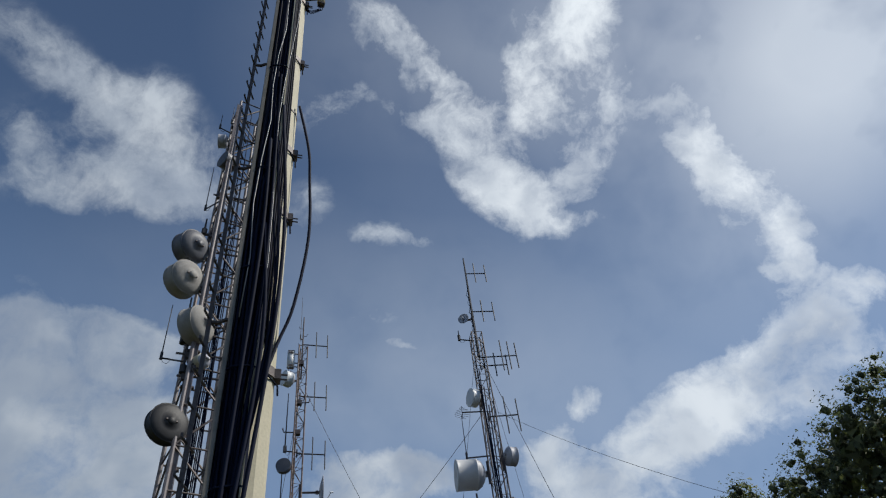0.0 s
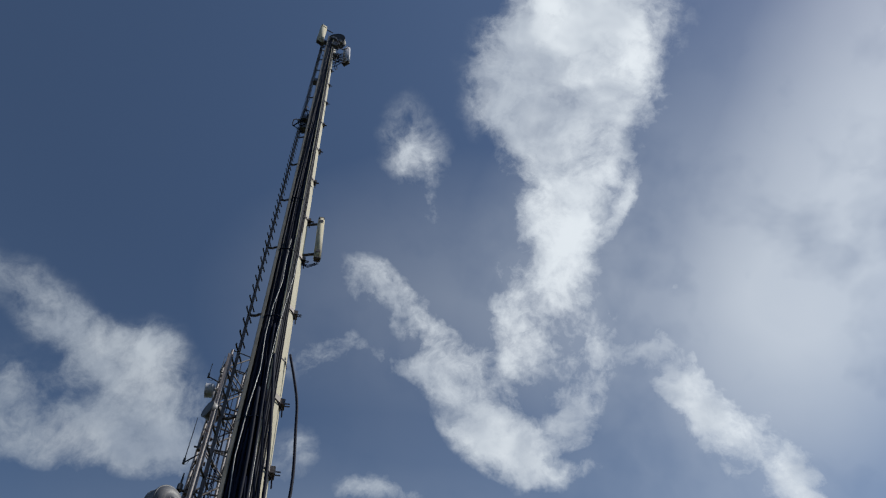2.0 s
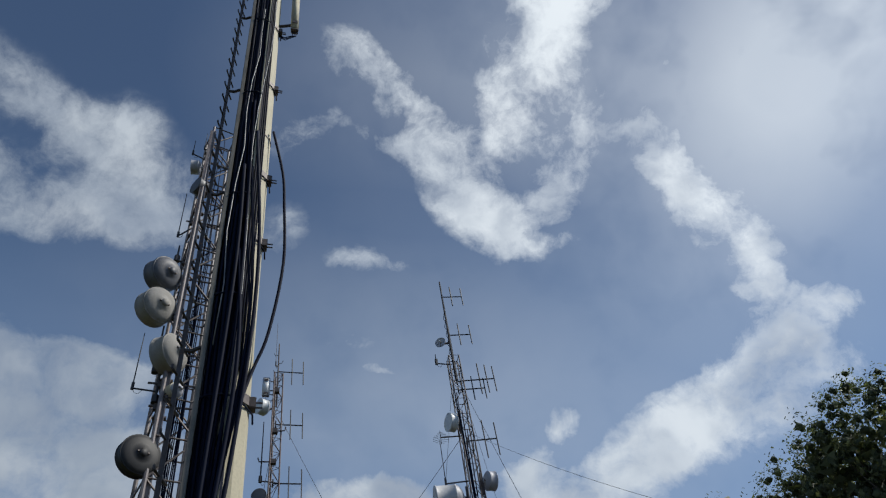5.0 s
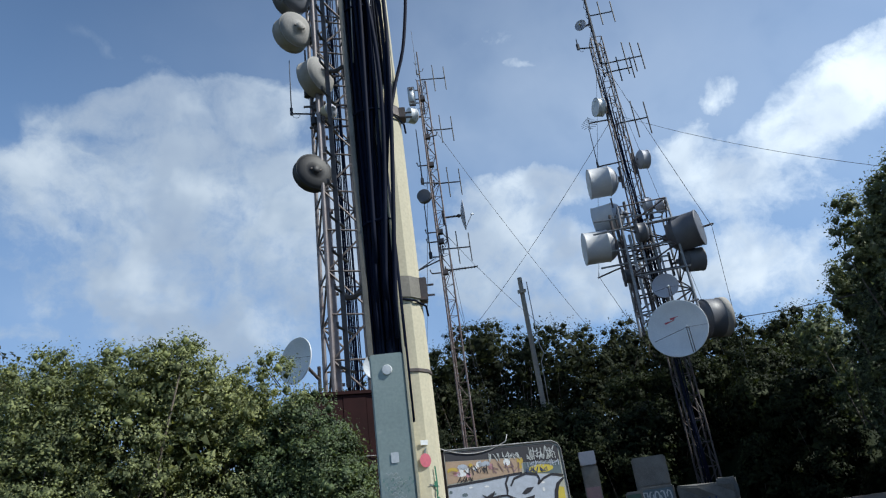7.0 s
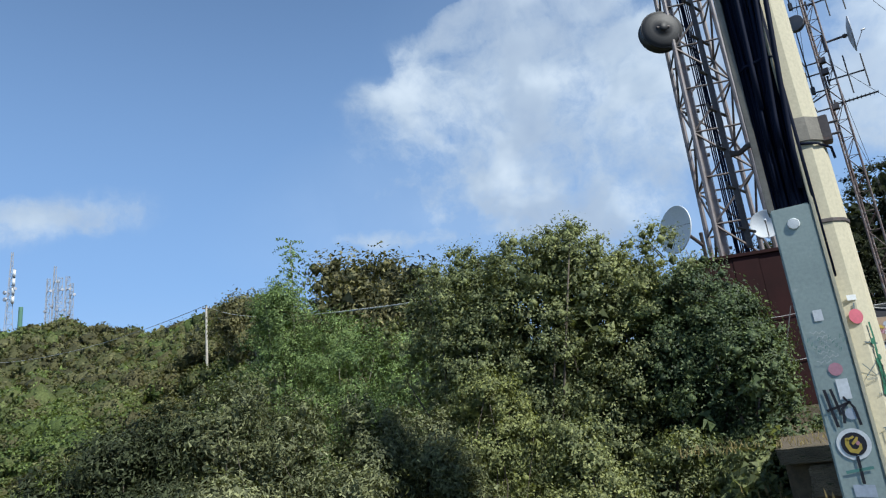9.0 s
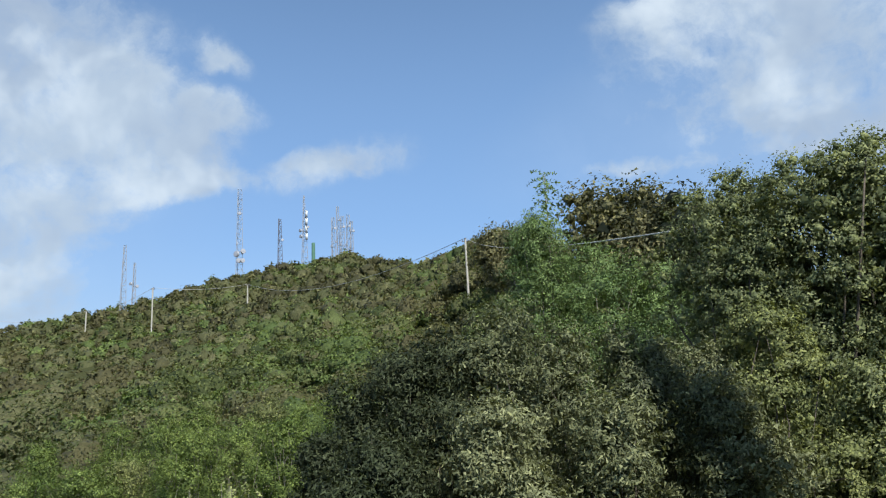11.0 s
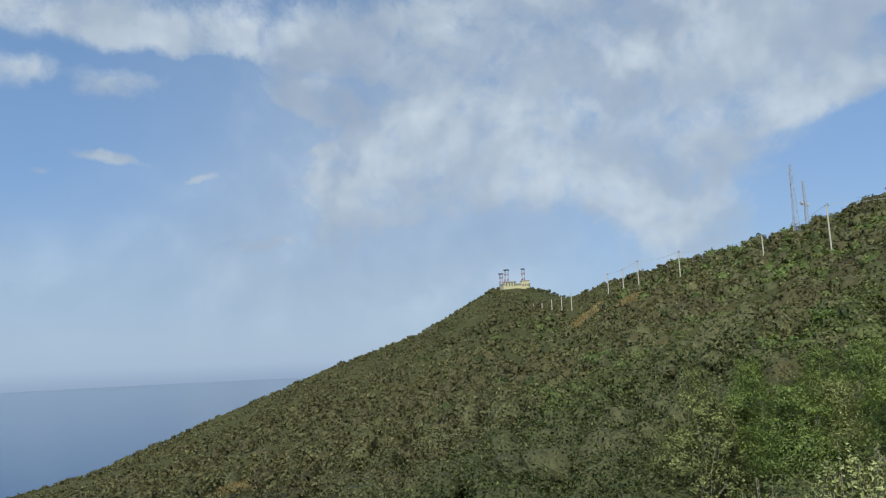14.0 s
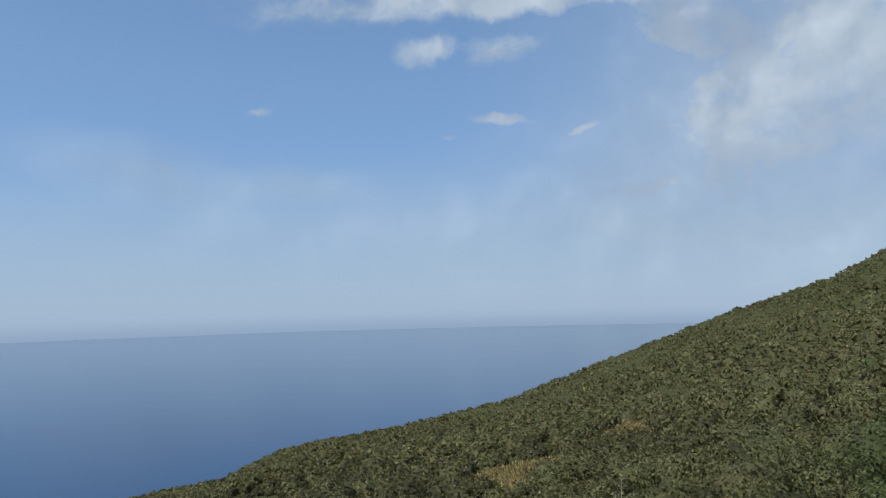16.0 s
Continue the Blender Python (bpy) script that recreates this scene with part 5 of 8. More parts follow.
drum_antenna(mast_at(zed(33.7), -0.62, -0.15), MAST_AZ + 120, 0.7, 0.35, mast_at(zed(33.7), -0.1, 0), "small white drum antenna on the guyed mast", "white")
drum_antenna(mast_at(zed(27.0), -0.5, -0.2), MAST_AZ + 170, 0.6, 0.22, mast_at(zed(27.0), -0.1, 0), "small dark mesh antenna on the guyed mast", "drum_dark")
dish_antenna(mast_at(zed(25.2), 0.98, 0.0), RIGHT, 1.3, mast_at(zed(25.2), 0.2, 0), "grey-green dish antenna seen edge-on", "drum", 0, 0.36)
yagi_antenna(mast_at(zed(20.8), 0.2, 0), RIGHT, 1.15, 9, 0.35, mast_at(zed(20.8)), "small many-rod yagi aerial on the guyed mast", False)
yagi_antenna(mast_at(zed(21.8), -0.5, 0), MAST_AZ + 120, 0.9, 7, 0.6, mast_at(zed(21.8), -0.1), "television aerial pointing down-slope", False, el=-35)
whip_antenna(mast_at(zed(22.0), -0.55, -0.1), 3.1, mast_at(zed(22.0)), "upright pipe aerial standing off the mast", 0.035)
whip_antenna(mast_at(zed(28.2), -0.5, -0.1), 2.8, mast_at(zed(28.2)), "upright pipe aerial standing off the mast", 0.035)
whip_antenna(mast_at(zed(37.0), -0.12, -0.1), 2.6, mast_at(zed(37.0)), "thin whip aerial at the mast's top", 0.015)
for el in (35.0, 31.9, 29.6, 24.0, 23.2, 20.6):
    ar = thing("side_arm", mast_at(zed(el), -0.1, -0.1), "short bent steel arm on the guyed mast", "bracket", "mast arms", turn=MAST_AZ)
    bm = bmesh.new()
    sgn = 1 if int(el * 10) % 2 else -1
    path_tube(bm, [(0.1, 0, 0), (sgn * 0.5, 0, 0.02), (sgn * 0.55, 0, 0.2)], 0.03, 6)
    box(bm, (-0.05, -0.1, -0.1), (0.2, 0.12, 0.1))
    part("arm", bm, M["dull_steel"], ar)


def guy_wire(p, q, drop, r=0.010, label="thin steel guy wire holding a mast", group="guy wires", mat="wire"):
    t = thing("guy_wire", p, label, "wire", group)
    bm = bmesh.new()
    path_tube(bm, [x - Vector(p) for x in sag(p, q, drop, 16)], r, 5)
    part("strand", bm, M[mat], t)
    bm = bmesh.new()
    d = (Vector(q) - Vector(p))
    tube(bm, d * 0.985, d, r * 2.2, None, 6)
    part("tensioner", bm, M["dull_steel"], t)


guy_wire(mast_at(zed(33.0), 0.2), at(2.4, 35, el=14.2), 0.25)
guy_wire(mast_at(zed(23.8), 0.2), at(5.8, 34, el=14.6), 0.2)
guy_wire(mast_at(zed(31.0), -0.1), at(18.0, 33, z=2.0), 0.3)
guy_wire(mast_at(zed(24.0), 0.2), at(11.6, 31, z=2.5), 0.2, 0.009)
guy_wire(mast_at(zed(19.0), 0.2), at(10.6, 30, z=4.0), 0.15, 0.009)

# ---- the crowded antenna mast ----
CROWD_AZ, CROWD_D = -3.9, 25.0
cz = lambda el, d=CROWD_D: EYE_Z + d * math.tan(radians(el))
crowd_at = lambda z, x=0.0, y=0.0: at(CROWD_AZ, CROWD_D, z=z) + Matrix.Rotation(radians(CROWD_AZ), 3, "Z") @ Vector((x, y, 0))
CR = CROWD_AZ - 90
CL = CROWD_AZ + 90
lattice("antenna_mast", crowd_at(2.0), CROWD_AZ + 15, 0.6, 0.46, 18.2, 24, "guyed steel lattice mast crowded with microwave drums", 4, 0.035, 0.016, "dull_steel", "dull_steel")
# the wide cage round its middle
lattice("antenna_cage", crowd_at(cz(13.2)), CROWD_AZ + 8, 1.9, 1.75, cz(22.5) - cz(13.2), 5, "square cage of steel pipes round the mast", 4, 0.05, 0.03, "steel", "dull_steel")
tip = thing("mast_spike", crowd_at(20.0), "slim steel pole topping the antenna mast", "pole")
bm = bmesh.new()
tube(bm, (0, 0, -1.0), (0, 0, cz(42.9) - 20.0), 0.07, 0.035, 8)
for k in range(5):
    path_tube(bm, [(0.03, 0, 0.2 + 0.5 * k), (-0.12, 0, 0.5 + 0.5 * k), (-0.03, 0, 0.9 + 0.5 * k)], 0.014, 5)
part("pole", bm, M["aerial"], tip)
for el, x0, ln, rod in ((41.6, 0.0, 1.0, 1.25), (38.4, 0.05, 1.0, 1.25), (34.6, 0.45, 1.25, 1.6), (33.9, 0.2, 1.0, 1.2), (29.8, 0.3, 0.95, 1.7)):
    yagi_antenna(crowd_at(cz(el), x0, -0.1), CR + 18, ln, 2 if el != 34.6 else 3, rod, crowd_at(cz(el), 0, 0), "upright rod yagi aerial on the antenna mast")
dish_antenna(crowd_at(cz(37.8), -0.42, -0.1), CROWD_AZ + 165, 0.5, crowd_at(cz(37.8), -0.02, 0), "small round antenna near the mast's top", "drum", 0, 0.2)
whip_antenna(crowd_at(cz(36.2), -0.75, -0.1), 0.5, crowd_at(cz(36.0), -0.1), "short bent arm aerial on the antenna mast", 0.03)
drum_antenna(crowd_at(cz(31.3), -0.52, -0.15), CL + 30, 0.75, 0.3, crowd_at(cz(31.3), -0.2), "small white drum antenna on the antenna mast", "white")
grid = thing("grid_antenna", crowd_at(cz(30.3), -1.05, -0.1), "small wire grid antenna on a side arm", "antenna")
for k in range(7):
    bm = bmesh.new()
    w = 0.34 * math.sin(math.pi * (k + 0.8) / 7.6)
    path_tube(bm, [(-w, 0.05, -0.24 + 0.08 * k), (0, -0.06, -0.24 + 0.08 * k), (w, 0.05, -0.24 + 0.08 * k)], 0.008, 4)
    part("grid_bar", bm, M["steel"], grid)
bm = bmesh.new()
tube(bm, (0, -0.06, -0.3), (0, -0.06, 0.3), 0.012, None, 5)
tube(bm, (0, -0.05, 0), (0.9, 0.1, 0.02), 0.03, None, 6)
part("arm", bm, M["dull_steel"], grid)
drum_antenna(crowd_at(cz(26.4), 0.62, -0.1), CR + 25, 0.72, 0.3, crowd_at(cz(26.4), 0.25), "small pale drum antenna facing the terrace", "drum")
whip_antenna(crowd_at(cz(26.8), -1.1, -0.1), 1.9, crowd_at(cz(26.8), -0.2), "thin whip aerial on a long arm", 0.02)
drum_antenna(crowd_at(cz(25.4), -1.2, -0.25), CL + 12, 1.15, 0.8, crowd_at(cz(25.4), -0.35, -0.2), "large pale shrouded drum antenna", "drum_pale")
drum_antenna(crowd_at(cz(22.7), -1.32, 0.1), CL - 5, 1.1, 0.8, crowd_at(cz(22.7), -0.5, 0), "large pale shrouded drum antenna", "drum_pale")
drum_antenna(crowd_at(cz(20.3), -1.85, -0.35), CL + 14, 1.2, 0.9, crowd_at(cz(20.3), -0.8, -0.3), "large pale shrouded drum antenna", "drum_pale")
drum_antenna(crowd_at(cz(19.75), 1.45, -0.5), CR - 14, 1.28, 0.85, crowd_at(cz(19.9), 0.75, -0.2), "very large dark grey shrouded drum antenna", "drum_dark")
drum_antenna(crowd_at(cz(17.9), 1.4, 0.1), CR + 20, 0.85, 0.6, crowd_at(cz(17.9), 0.6, 0), "large dark grey drum antenna low on the cage", "drum_dark")
drum_antenna(crowd_at(cz(22.6), 0.85, 0.0), CR - 20, 0.55, 0.3, crowd_at(cz(22.6), 0.4), "small pale drum antenna above the cage", "drum")
drum_antenna(crowd_at(cz(22.4), 0.35, -0.6), CR + 10, 0.5, 0.25, crowd_at(cz(22.4), 0.2, -0.1), "small pale drum antenna above the cage", "drum")
drum_antenna(crowd_at(cz(17.4), -0.95, -0.5), CL + 20, 0.5, 0.3, crowd_at(cz(17.4), -0.7, -0.2), "small dark drum antenna under the cage", "drum_dark")
drum_antenna(crowd_at(cz(20.2), -0.15, -0.9), CROWD_AZ + 105, 0.7, 0.3, crowd_at(cz(20.2), -0.1, -0.6), "dark drum antenna within the cage", "drum_dark")
dish_antenna(crowd_at(cz(15.55), 0.2, -1.15), CROWD_AZ + 176, 0.88, crowd_at(cz(16.1), 0.2, -0.6), "small pale blue-grey dish antenna", "drum", 8, 0.25, offset=(0.25, -0.3))
dish_antenna(crowd_at(cz(11.9), 0.25, -1.7), CROWD_AZ + 172, 1.9, crowd_at(cz(11.9), 0.2, -0.75), "large white dish antenna with a small red mark", "white", 6, 0.2, strokes=True, offset=(0.35, -0.1))
drum_antenna(crowd_at(cz(13.0), 1.5, -0.2), CR + 24, 1.32, 0.75, crowd_at(cz(13.0), 0.8, 0.2), "large dark grey drum antenna with a front band coloured as sunlit", "drum_dark", lip="concrete")
# loose pipes, arms and feeders round the cage
rng_m = random.Random(11)
for k in range(16):
    x, y = rng_m.uniform(-1.1, 1.1), rng_m.uniform(-1.0, 0.8)
    z0 = cz(rng_m.uniform(12.2, 17.0))
    st = thing("stand_pipe", crowd_at(z0, x, y), "upright steel mounting pipe in the cage", "pipe", "cage pipes", turn=CROWD_AZ)
    bm = bmesh.new()
    h = rng_m.uniform(1.8, 4.0)
    tube(bm, (0, 0, 0), (0, 0, h), rng_m.uniform(0.03, 0.055), None, 8)
    part("pipe", bm, M["steel" if k % 2 else "dull_steel"], st)
    bm = bmesh.new()
    tube(bm, (0, 0, h * 0.4), (-x * 0.9, -y * 0.9, h * 0.4 + 0.1), 0.03, None, 6)
    part("arm", bm, M["dull_steel"], st)
    bm = bmesh.new()
    tube(bm, (0, 0, h * 0.8), (-x * 0.9, -y * 0.9, h * 0.8), 0.025, None, 6)
    part("arm", bm, M["dull_steel"], st)
for z, span, sx, dy in ((21.6, 2.6, -0.4, -0.9), (20.8, 3.6, 0.0, -1.0), (19.2, 3.0, 0.2, -0.8), (18.2, 2.4, -0.6, -0.9), (17.0, 2.0, 0.2, -0.9), (14.2, 2.1, 0.1, -0.8), (12.2, 2.0, 0.3, -0.7)):
    sp = thing("cross_pipe", crowd_at(cz(z), sx, dy), "long horizontal steel pipe across the cage", "pipe", "cross pipes", turn=CROWD_AZ + rng_m.uniform(-8, 8))
    bm = bmesh.new()
    tube(bm, (-span / 2, 0, rng_m.uniform(-0.1, 0.1)), (span / 2, 0, rng_m.uniform(-0.1, 0.1)), 0.035, None, 6)
    part("pipe", bm, M["steel"], sp)
    bm = bmesh.new()
    tube(bm, (-sx, 0, 0), (-sx, -dy, 0.0), 0.035, None, 6)
    part("arm", bm, M["dull_steel"], sp)
feeders = thing("feeder_cables", crowd_at(2.0, 0, -0.42), "thick black and blue feeder cables up the antenna mast", "cables", turn=CROWD_AZ)
for k in range(4):
    cable_on(feeders, [(-0.14 + 0.06 * k + 0.03 * math.sin(j * 0.8 + k), 0.0 + 0.03 * math.sin(j + k * 2), (17.0 - k * 0.9) * j / 14) for j in range(15)], 0.024)
base_b = thing("mast_plinth", crowd_at(1.25), "rough concrete plinth under the antenna mast", "plinth", turn=CROWD_AZ)
bm = bmesh.new()
box(bm, (-0.5, -0.5, 0), (0.5, 0.5, 0.85), None, 0.06)
part("block", bm, M["concrete"], base_b)
# guys of the crowded mast
guy_wire(crowd_at(cz(34.0), 0.2), at(-9.15, 24.5, el=20.0), 0.05)
guy_wire(at(-9.15, 24.5, el=20.0), at(-8.4, 26.0, z=3.0), 0.05, 0.009)
outrig = thing("outrigger", crowd_at(cz(19.9), 1.4, -0.3), "steel outrigger spreading a guy wire", "bracket", turn=CROWD_AZ)
bm = bmesh.new()
tube(bm, (-1.0, 0.2, 0), (0.95, 0.0, 0.05), 0.035, None, 6)
part("arm", bm, M["dull_steel"], outrig)
outrig2 = thing("outrigger", crowd_at(cz(18.2), -1.2, -0.2), "steel outrigger spreading a guy wire", "bracket", turn=CROWD_AZ)
bm = bmesh.new()
tube(bm, (1.0, 0.2, 0.35), (-0.85, 0.0, -0.1), 0.03, None, 6)
part("arm", bm, M["dull_steel"], outrig2)
guy_wire(crowd_at(cz(18.1), -2.0, -0.2), at(-2.2, 27, z=7.0), 0.05, 0.009)
guy_wire(crowd_at(cz(35.5), -0.1), crowd_at(cz(18.1), -2.0, -0.2), 0.05, 0.008)
guy_wire(crowd_at(cz(34.8), 0.1), at(-8.0, 30, z=4.0), 0.2, 0.008)
guy_wire(crowd_at(cz(30.2), -0.2), at(12.0, 33, el=15.8), 0.25)
guy_wire(crowd_at(cz(30.3), 0.2), at(-27.0, 20, el=17.5), 0.35, 0.007)
guy_wire(crowd_at(cz(12.95), 1.2), at(-19.5, 23.5, el=12.4), 0.12, 0.014)

# ---- the wooden pole among the trees ----
wp = thing("utility_pole", at(7.15, 25.0, z=1.2), "weathered grey wooden utility pole with a dangling lead", "pole")
bm = bmesh.new()
tube(bm, (0, 0, 0), (-0.12, 0.0, 9.25), 0.105, 0.085, 12)
part("shaft", bm, M["wood"], wp)
cable_on(wp, [(0.13, -0.1, 9.0), (0.16, -0.12, 7.4), (0.2, -0.12, 6.5), (0.3, -0.12, 6.2), (0.16, -0.12, 5.9), (0.14, -0.12, 3.0)], 0.018, "steel", "lead")
bm = bmesh.new()
box(bm, (-0.26, -0.16, 8.6), (0.06, -0.10, 8.72))
part("crosspiece", bm, M["wood"], wp)


# ---- the terrace with its wall ----
TERRACE_Z = 1.33


def build_terrace():
    # paved slab; its near edge is a kerb of single stones on a retaining wall
    edge = [(-3.0, 6.75), (-2.0, 6.9), (1.0, 7.35), (8.0, 8.2), (22.0, 10.5)]
    far = [(-13.0, 30.5), (-8.0, 31.0), (3.0, 31.5), (14.0, 31.0), (30.0, 28.0)]
    bm = bmesh.new()
    rows = []
    n = 40
    def along(poly, u):
        u *= len(poly) - 1
        i = min(int(u), len(poly) - 2)
        return Vector(poly[i]).lerp(Vector(poly[i + 1]), u - i)
    for j in range(15):
        v = j / 14
        row = []
        for i in range(n + 1):
            p = along(edge, i / n).lerp(along(far, i / n), v)
            row.append(bm.verts.new((p.x, p.y, TERRACE_Z + 0.02 * noise.noise(Vector((p.x * 0.5, p.y * 0.5, 0))))))
        rows.append(row)
    for a, b in zip(rows, rows[1:]):
        for i in range(n):
            bm.faces.new((a[i], a[i + 1], b[i + 1], b[i]))
    lows = [bm.verts.new((v.co.x, v.co.y, -0.4)) for v in rows[0]]
    for i in range(n):
        bm.faces.new((lows[i], lows[i + 1], rows[0][i + 1], rows[0][i]))
    tagged(new("pavement", bm_mesh("pavement", bm, M["paving"], False)), "worn concrete terrace toned down for shade, with dust and cracks", "pavement", kind="structure")
    return along, edge


def paving_mat():
    """Worn concrete, its colour lowered for the wood's shade, that gives way to brown dirt and dry moss towards the
    trees.
    """
    mat = surface("shade_toned_paving", (0.17, 0.155, 0.14), (0.095, 0.088, 0.08), 0.9, 0.95, bump=0.4, grain=14, wear=(0.085, 0.075, 0.062), wear_at=0.53)
    n, l = mat.node_tree.nodes, mat.node_tree.links
    b = [x for x in n if x.type == "BSDF_PRINCIPLED"][0]
    old = b.inputs["Base Color"].links[0].from_socket
    pos = n.new("ShaderNodeTexCoord").outputs["Object"]
    sx = n.new("ShaderNodeSeparateXYZ")
    l.new(pos, sx.inputs[0])
    k = n.new("ShaderNodeMath")
    k.operation = "MULTIPLY_ADD"
    l.new(tex(n, l, pos, 1.1, 6, 0.65), k.inputs[0])
    k.inputs[1].default_value = 5.0
    l.new(sx.outputs["X"], k.inputs[2])
    dirt = ramp(n, l, tex(n, l, pos, 9.0, 6, 0.7), [(0.3, (0.06, 0.046, 0.03)), (0.7, (0.145, 0.11, 0.066))])
    m = n.new("ShaderNodeMapRange")
    m.inputs[1].default_value, m.inputs[2].default_value = 3.2, 0.8
    l.new(k.outputs[0], m.inputs[0])
    l.new(mixc(n, l, m.outputs[0], old, dirt), b.inputs["Base Color"])
    return mat


M["paving"] = paving_mat()
along, EDGE = build_terrace()
wall = tagged(new("retaining_wall"), "low rough stone retaining wall with a lit stone coping", "wall", kind="structure")
wall.empty_display_size = 0.2
rng_w = random.Random(5)
stone_meshes = []
for k in range(6):
    bm = bmesh.new()
    box(bm, (-0.5, -0.5, -0.5), (0.5, 0.5, 0.5))
    bmesh.ops.bevel(bm, geom=bm.edges[:], offset=0.07, segments=1, affect="EDGES")
    for v in bm.verts:
        v.co += Vector((rng_w.uniform(-0.05, 0.05), rng_w.uniform(-0.05, 0.05), rng_w.uniform(-0.05, 0.05)))
    stone_meshes.append(bm_mesh("stone", bm, M["stone"]))


def edge_place(s):
    """Place and turn at s metres along the terrace's edge."""
    pts = [Vector(p) for p in EDGE]
    for a, b in zip(pts, pts[1:]):
        d = (b - a).length
        if s <= d:
            p = a.lerp(b, s / d)
            return p, math.degrees(math.atan2((b - a).y, (b - a).x))
        s -= d
    return pts[-1], 0.0


for row in range(4):
    s = 0.0 + 0.2 * (row % 2)
    while s < 12.5:
        w = rng_w.uniform(0.35, 0.7) if row else rng_w.uniform(0.5, 0.95)
        p, a = edge_place(s + w / 2)
        h = 0.30 if row else 0.17
        z = (TERRACE_Z + 0.045 - h / 2) if row == 0 else (TERRACE_Z - 0.13 - 0.30 * (row - 1) - h / 2)
        o = new("coping_stone" if row == 0 else "stone", stone_meshes[rng_w.randrange(6)])
        o.parent = wall
        nrm = Vector((math.sin(radians(a)), -math.cos(radians(a)), 0))
        q = Vector((p.x, p.y, z)) + nrm * (0.0 if row == 0 else rng_w.uniform(0.0, 0.03) - 0.02)
        o.matrix_basis = pose(q.x, q.y, q.z, rng_w.uniform(-2, 2), rng_w.uniform(-2, 2), a + rng_w.uniform(-2, 2)) @ Matrix.Diagonal((w - 0.02, 0.42 if row == 0 else 0.34, h - 0.015, 1))
        s += w

# ---- the graffiti hut ----
HUT_L, HUT_R = at(15.9, 18.9, z=TERRACE_Z), at(6.55, 20.6, z=TERRACE_Z)
HUT_W = (HUT_R - HUT_L).length
HUT_TURN = math.degrees(math.atan2((HUT_R - HUT_L).y, (HUT_R - HUT_L).x))
HUT_H = 2.5


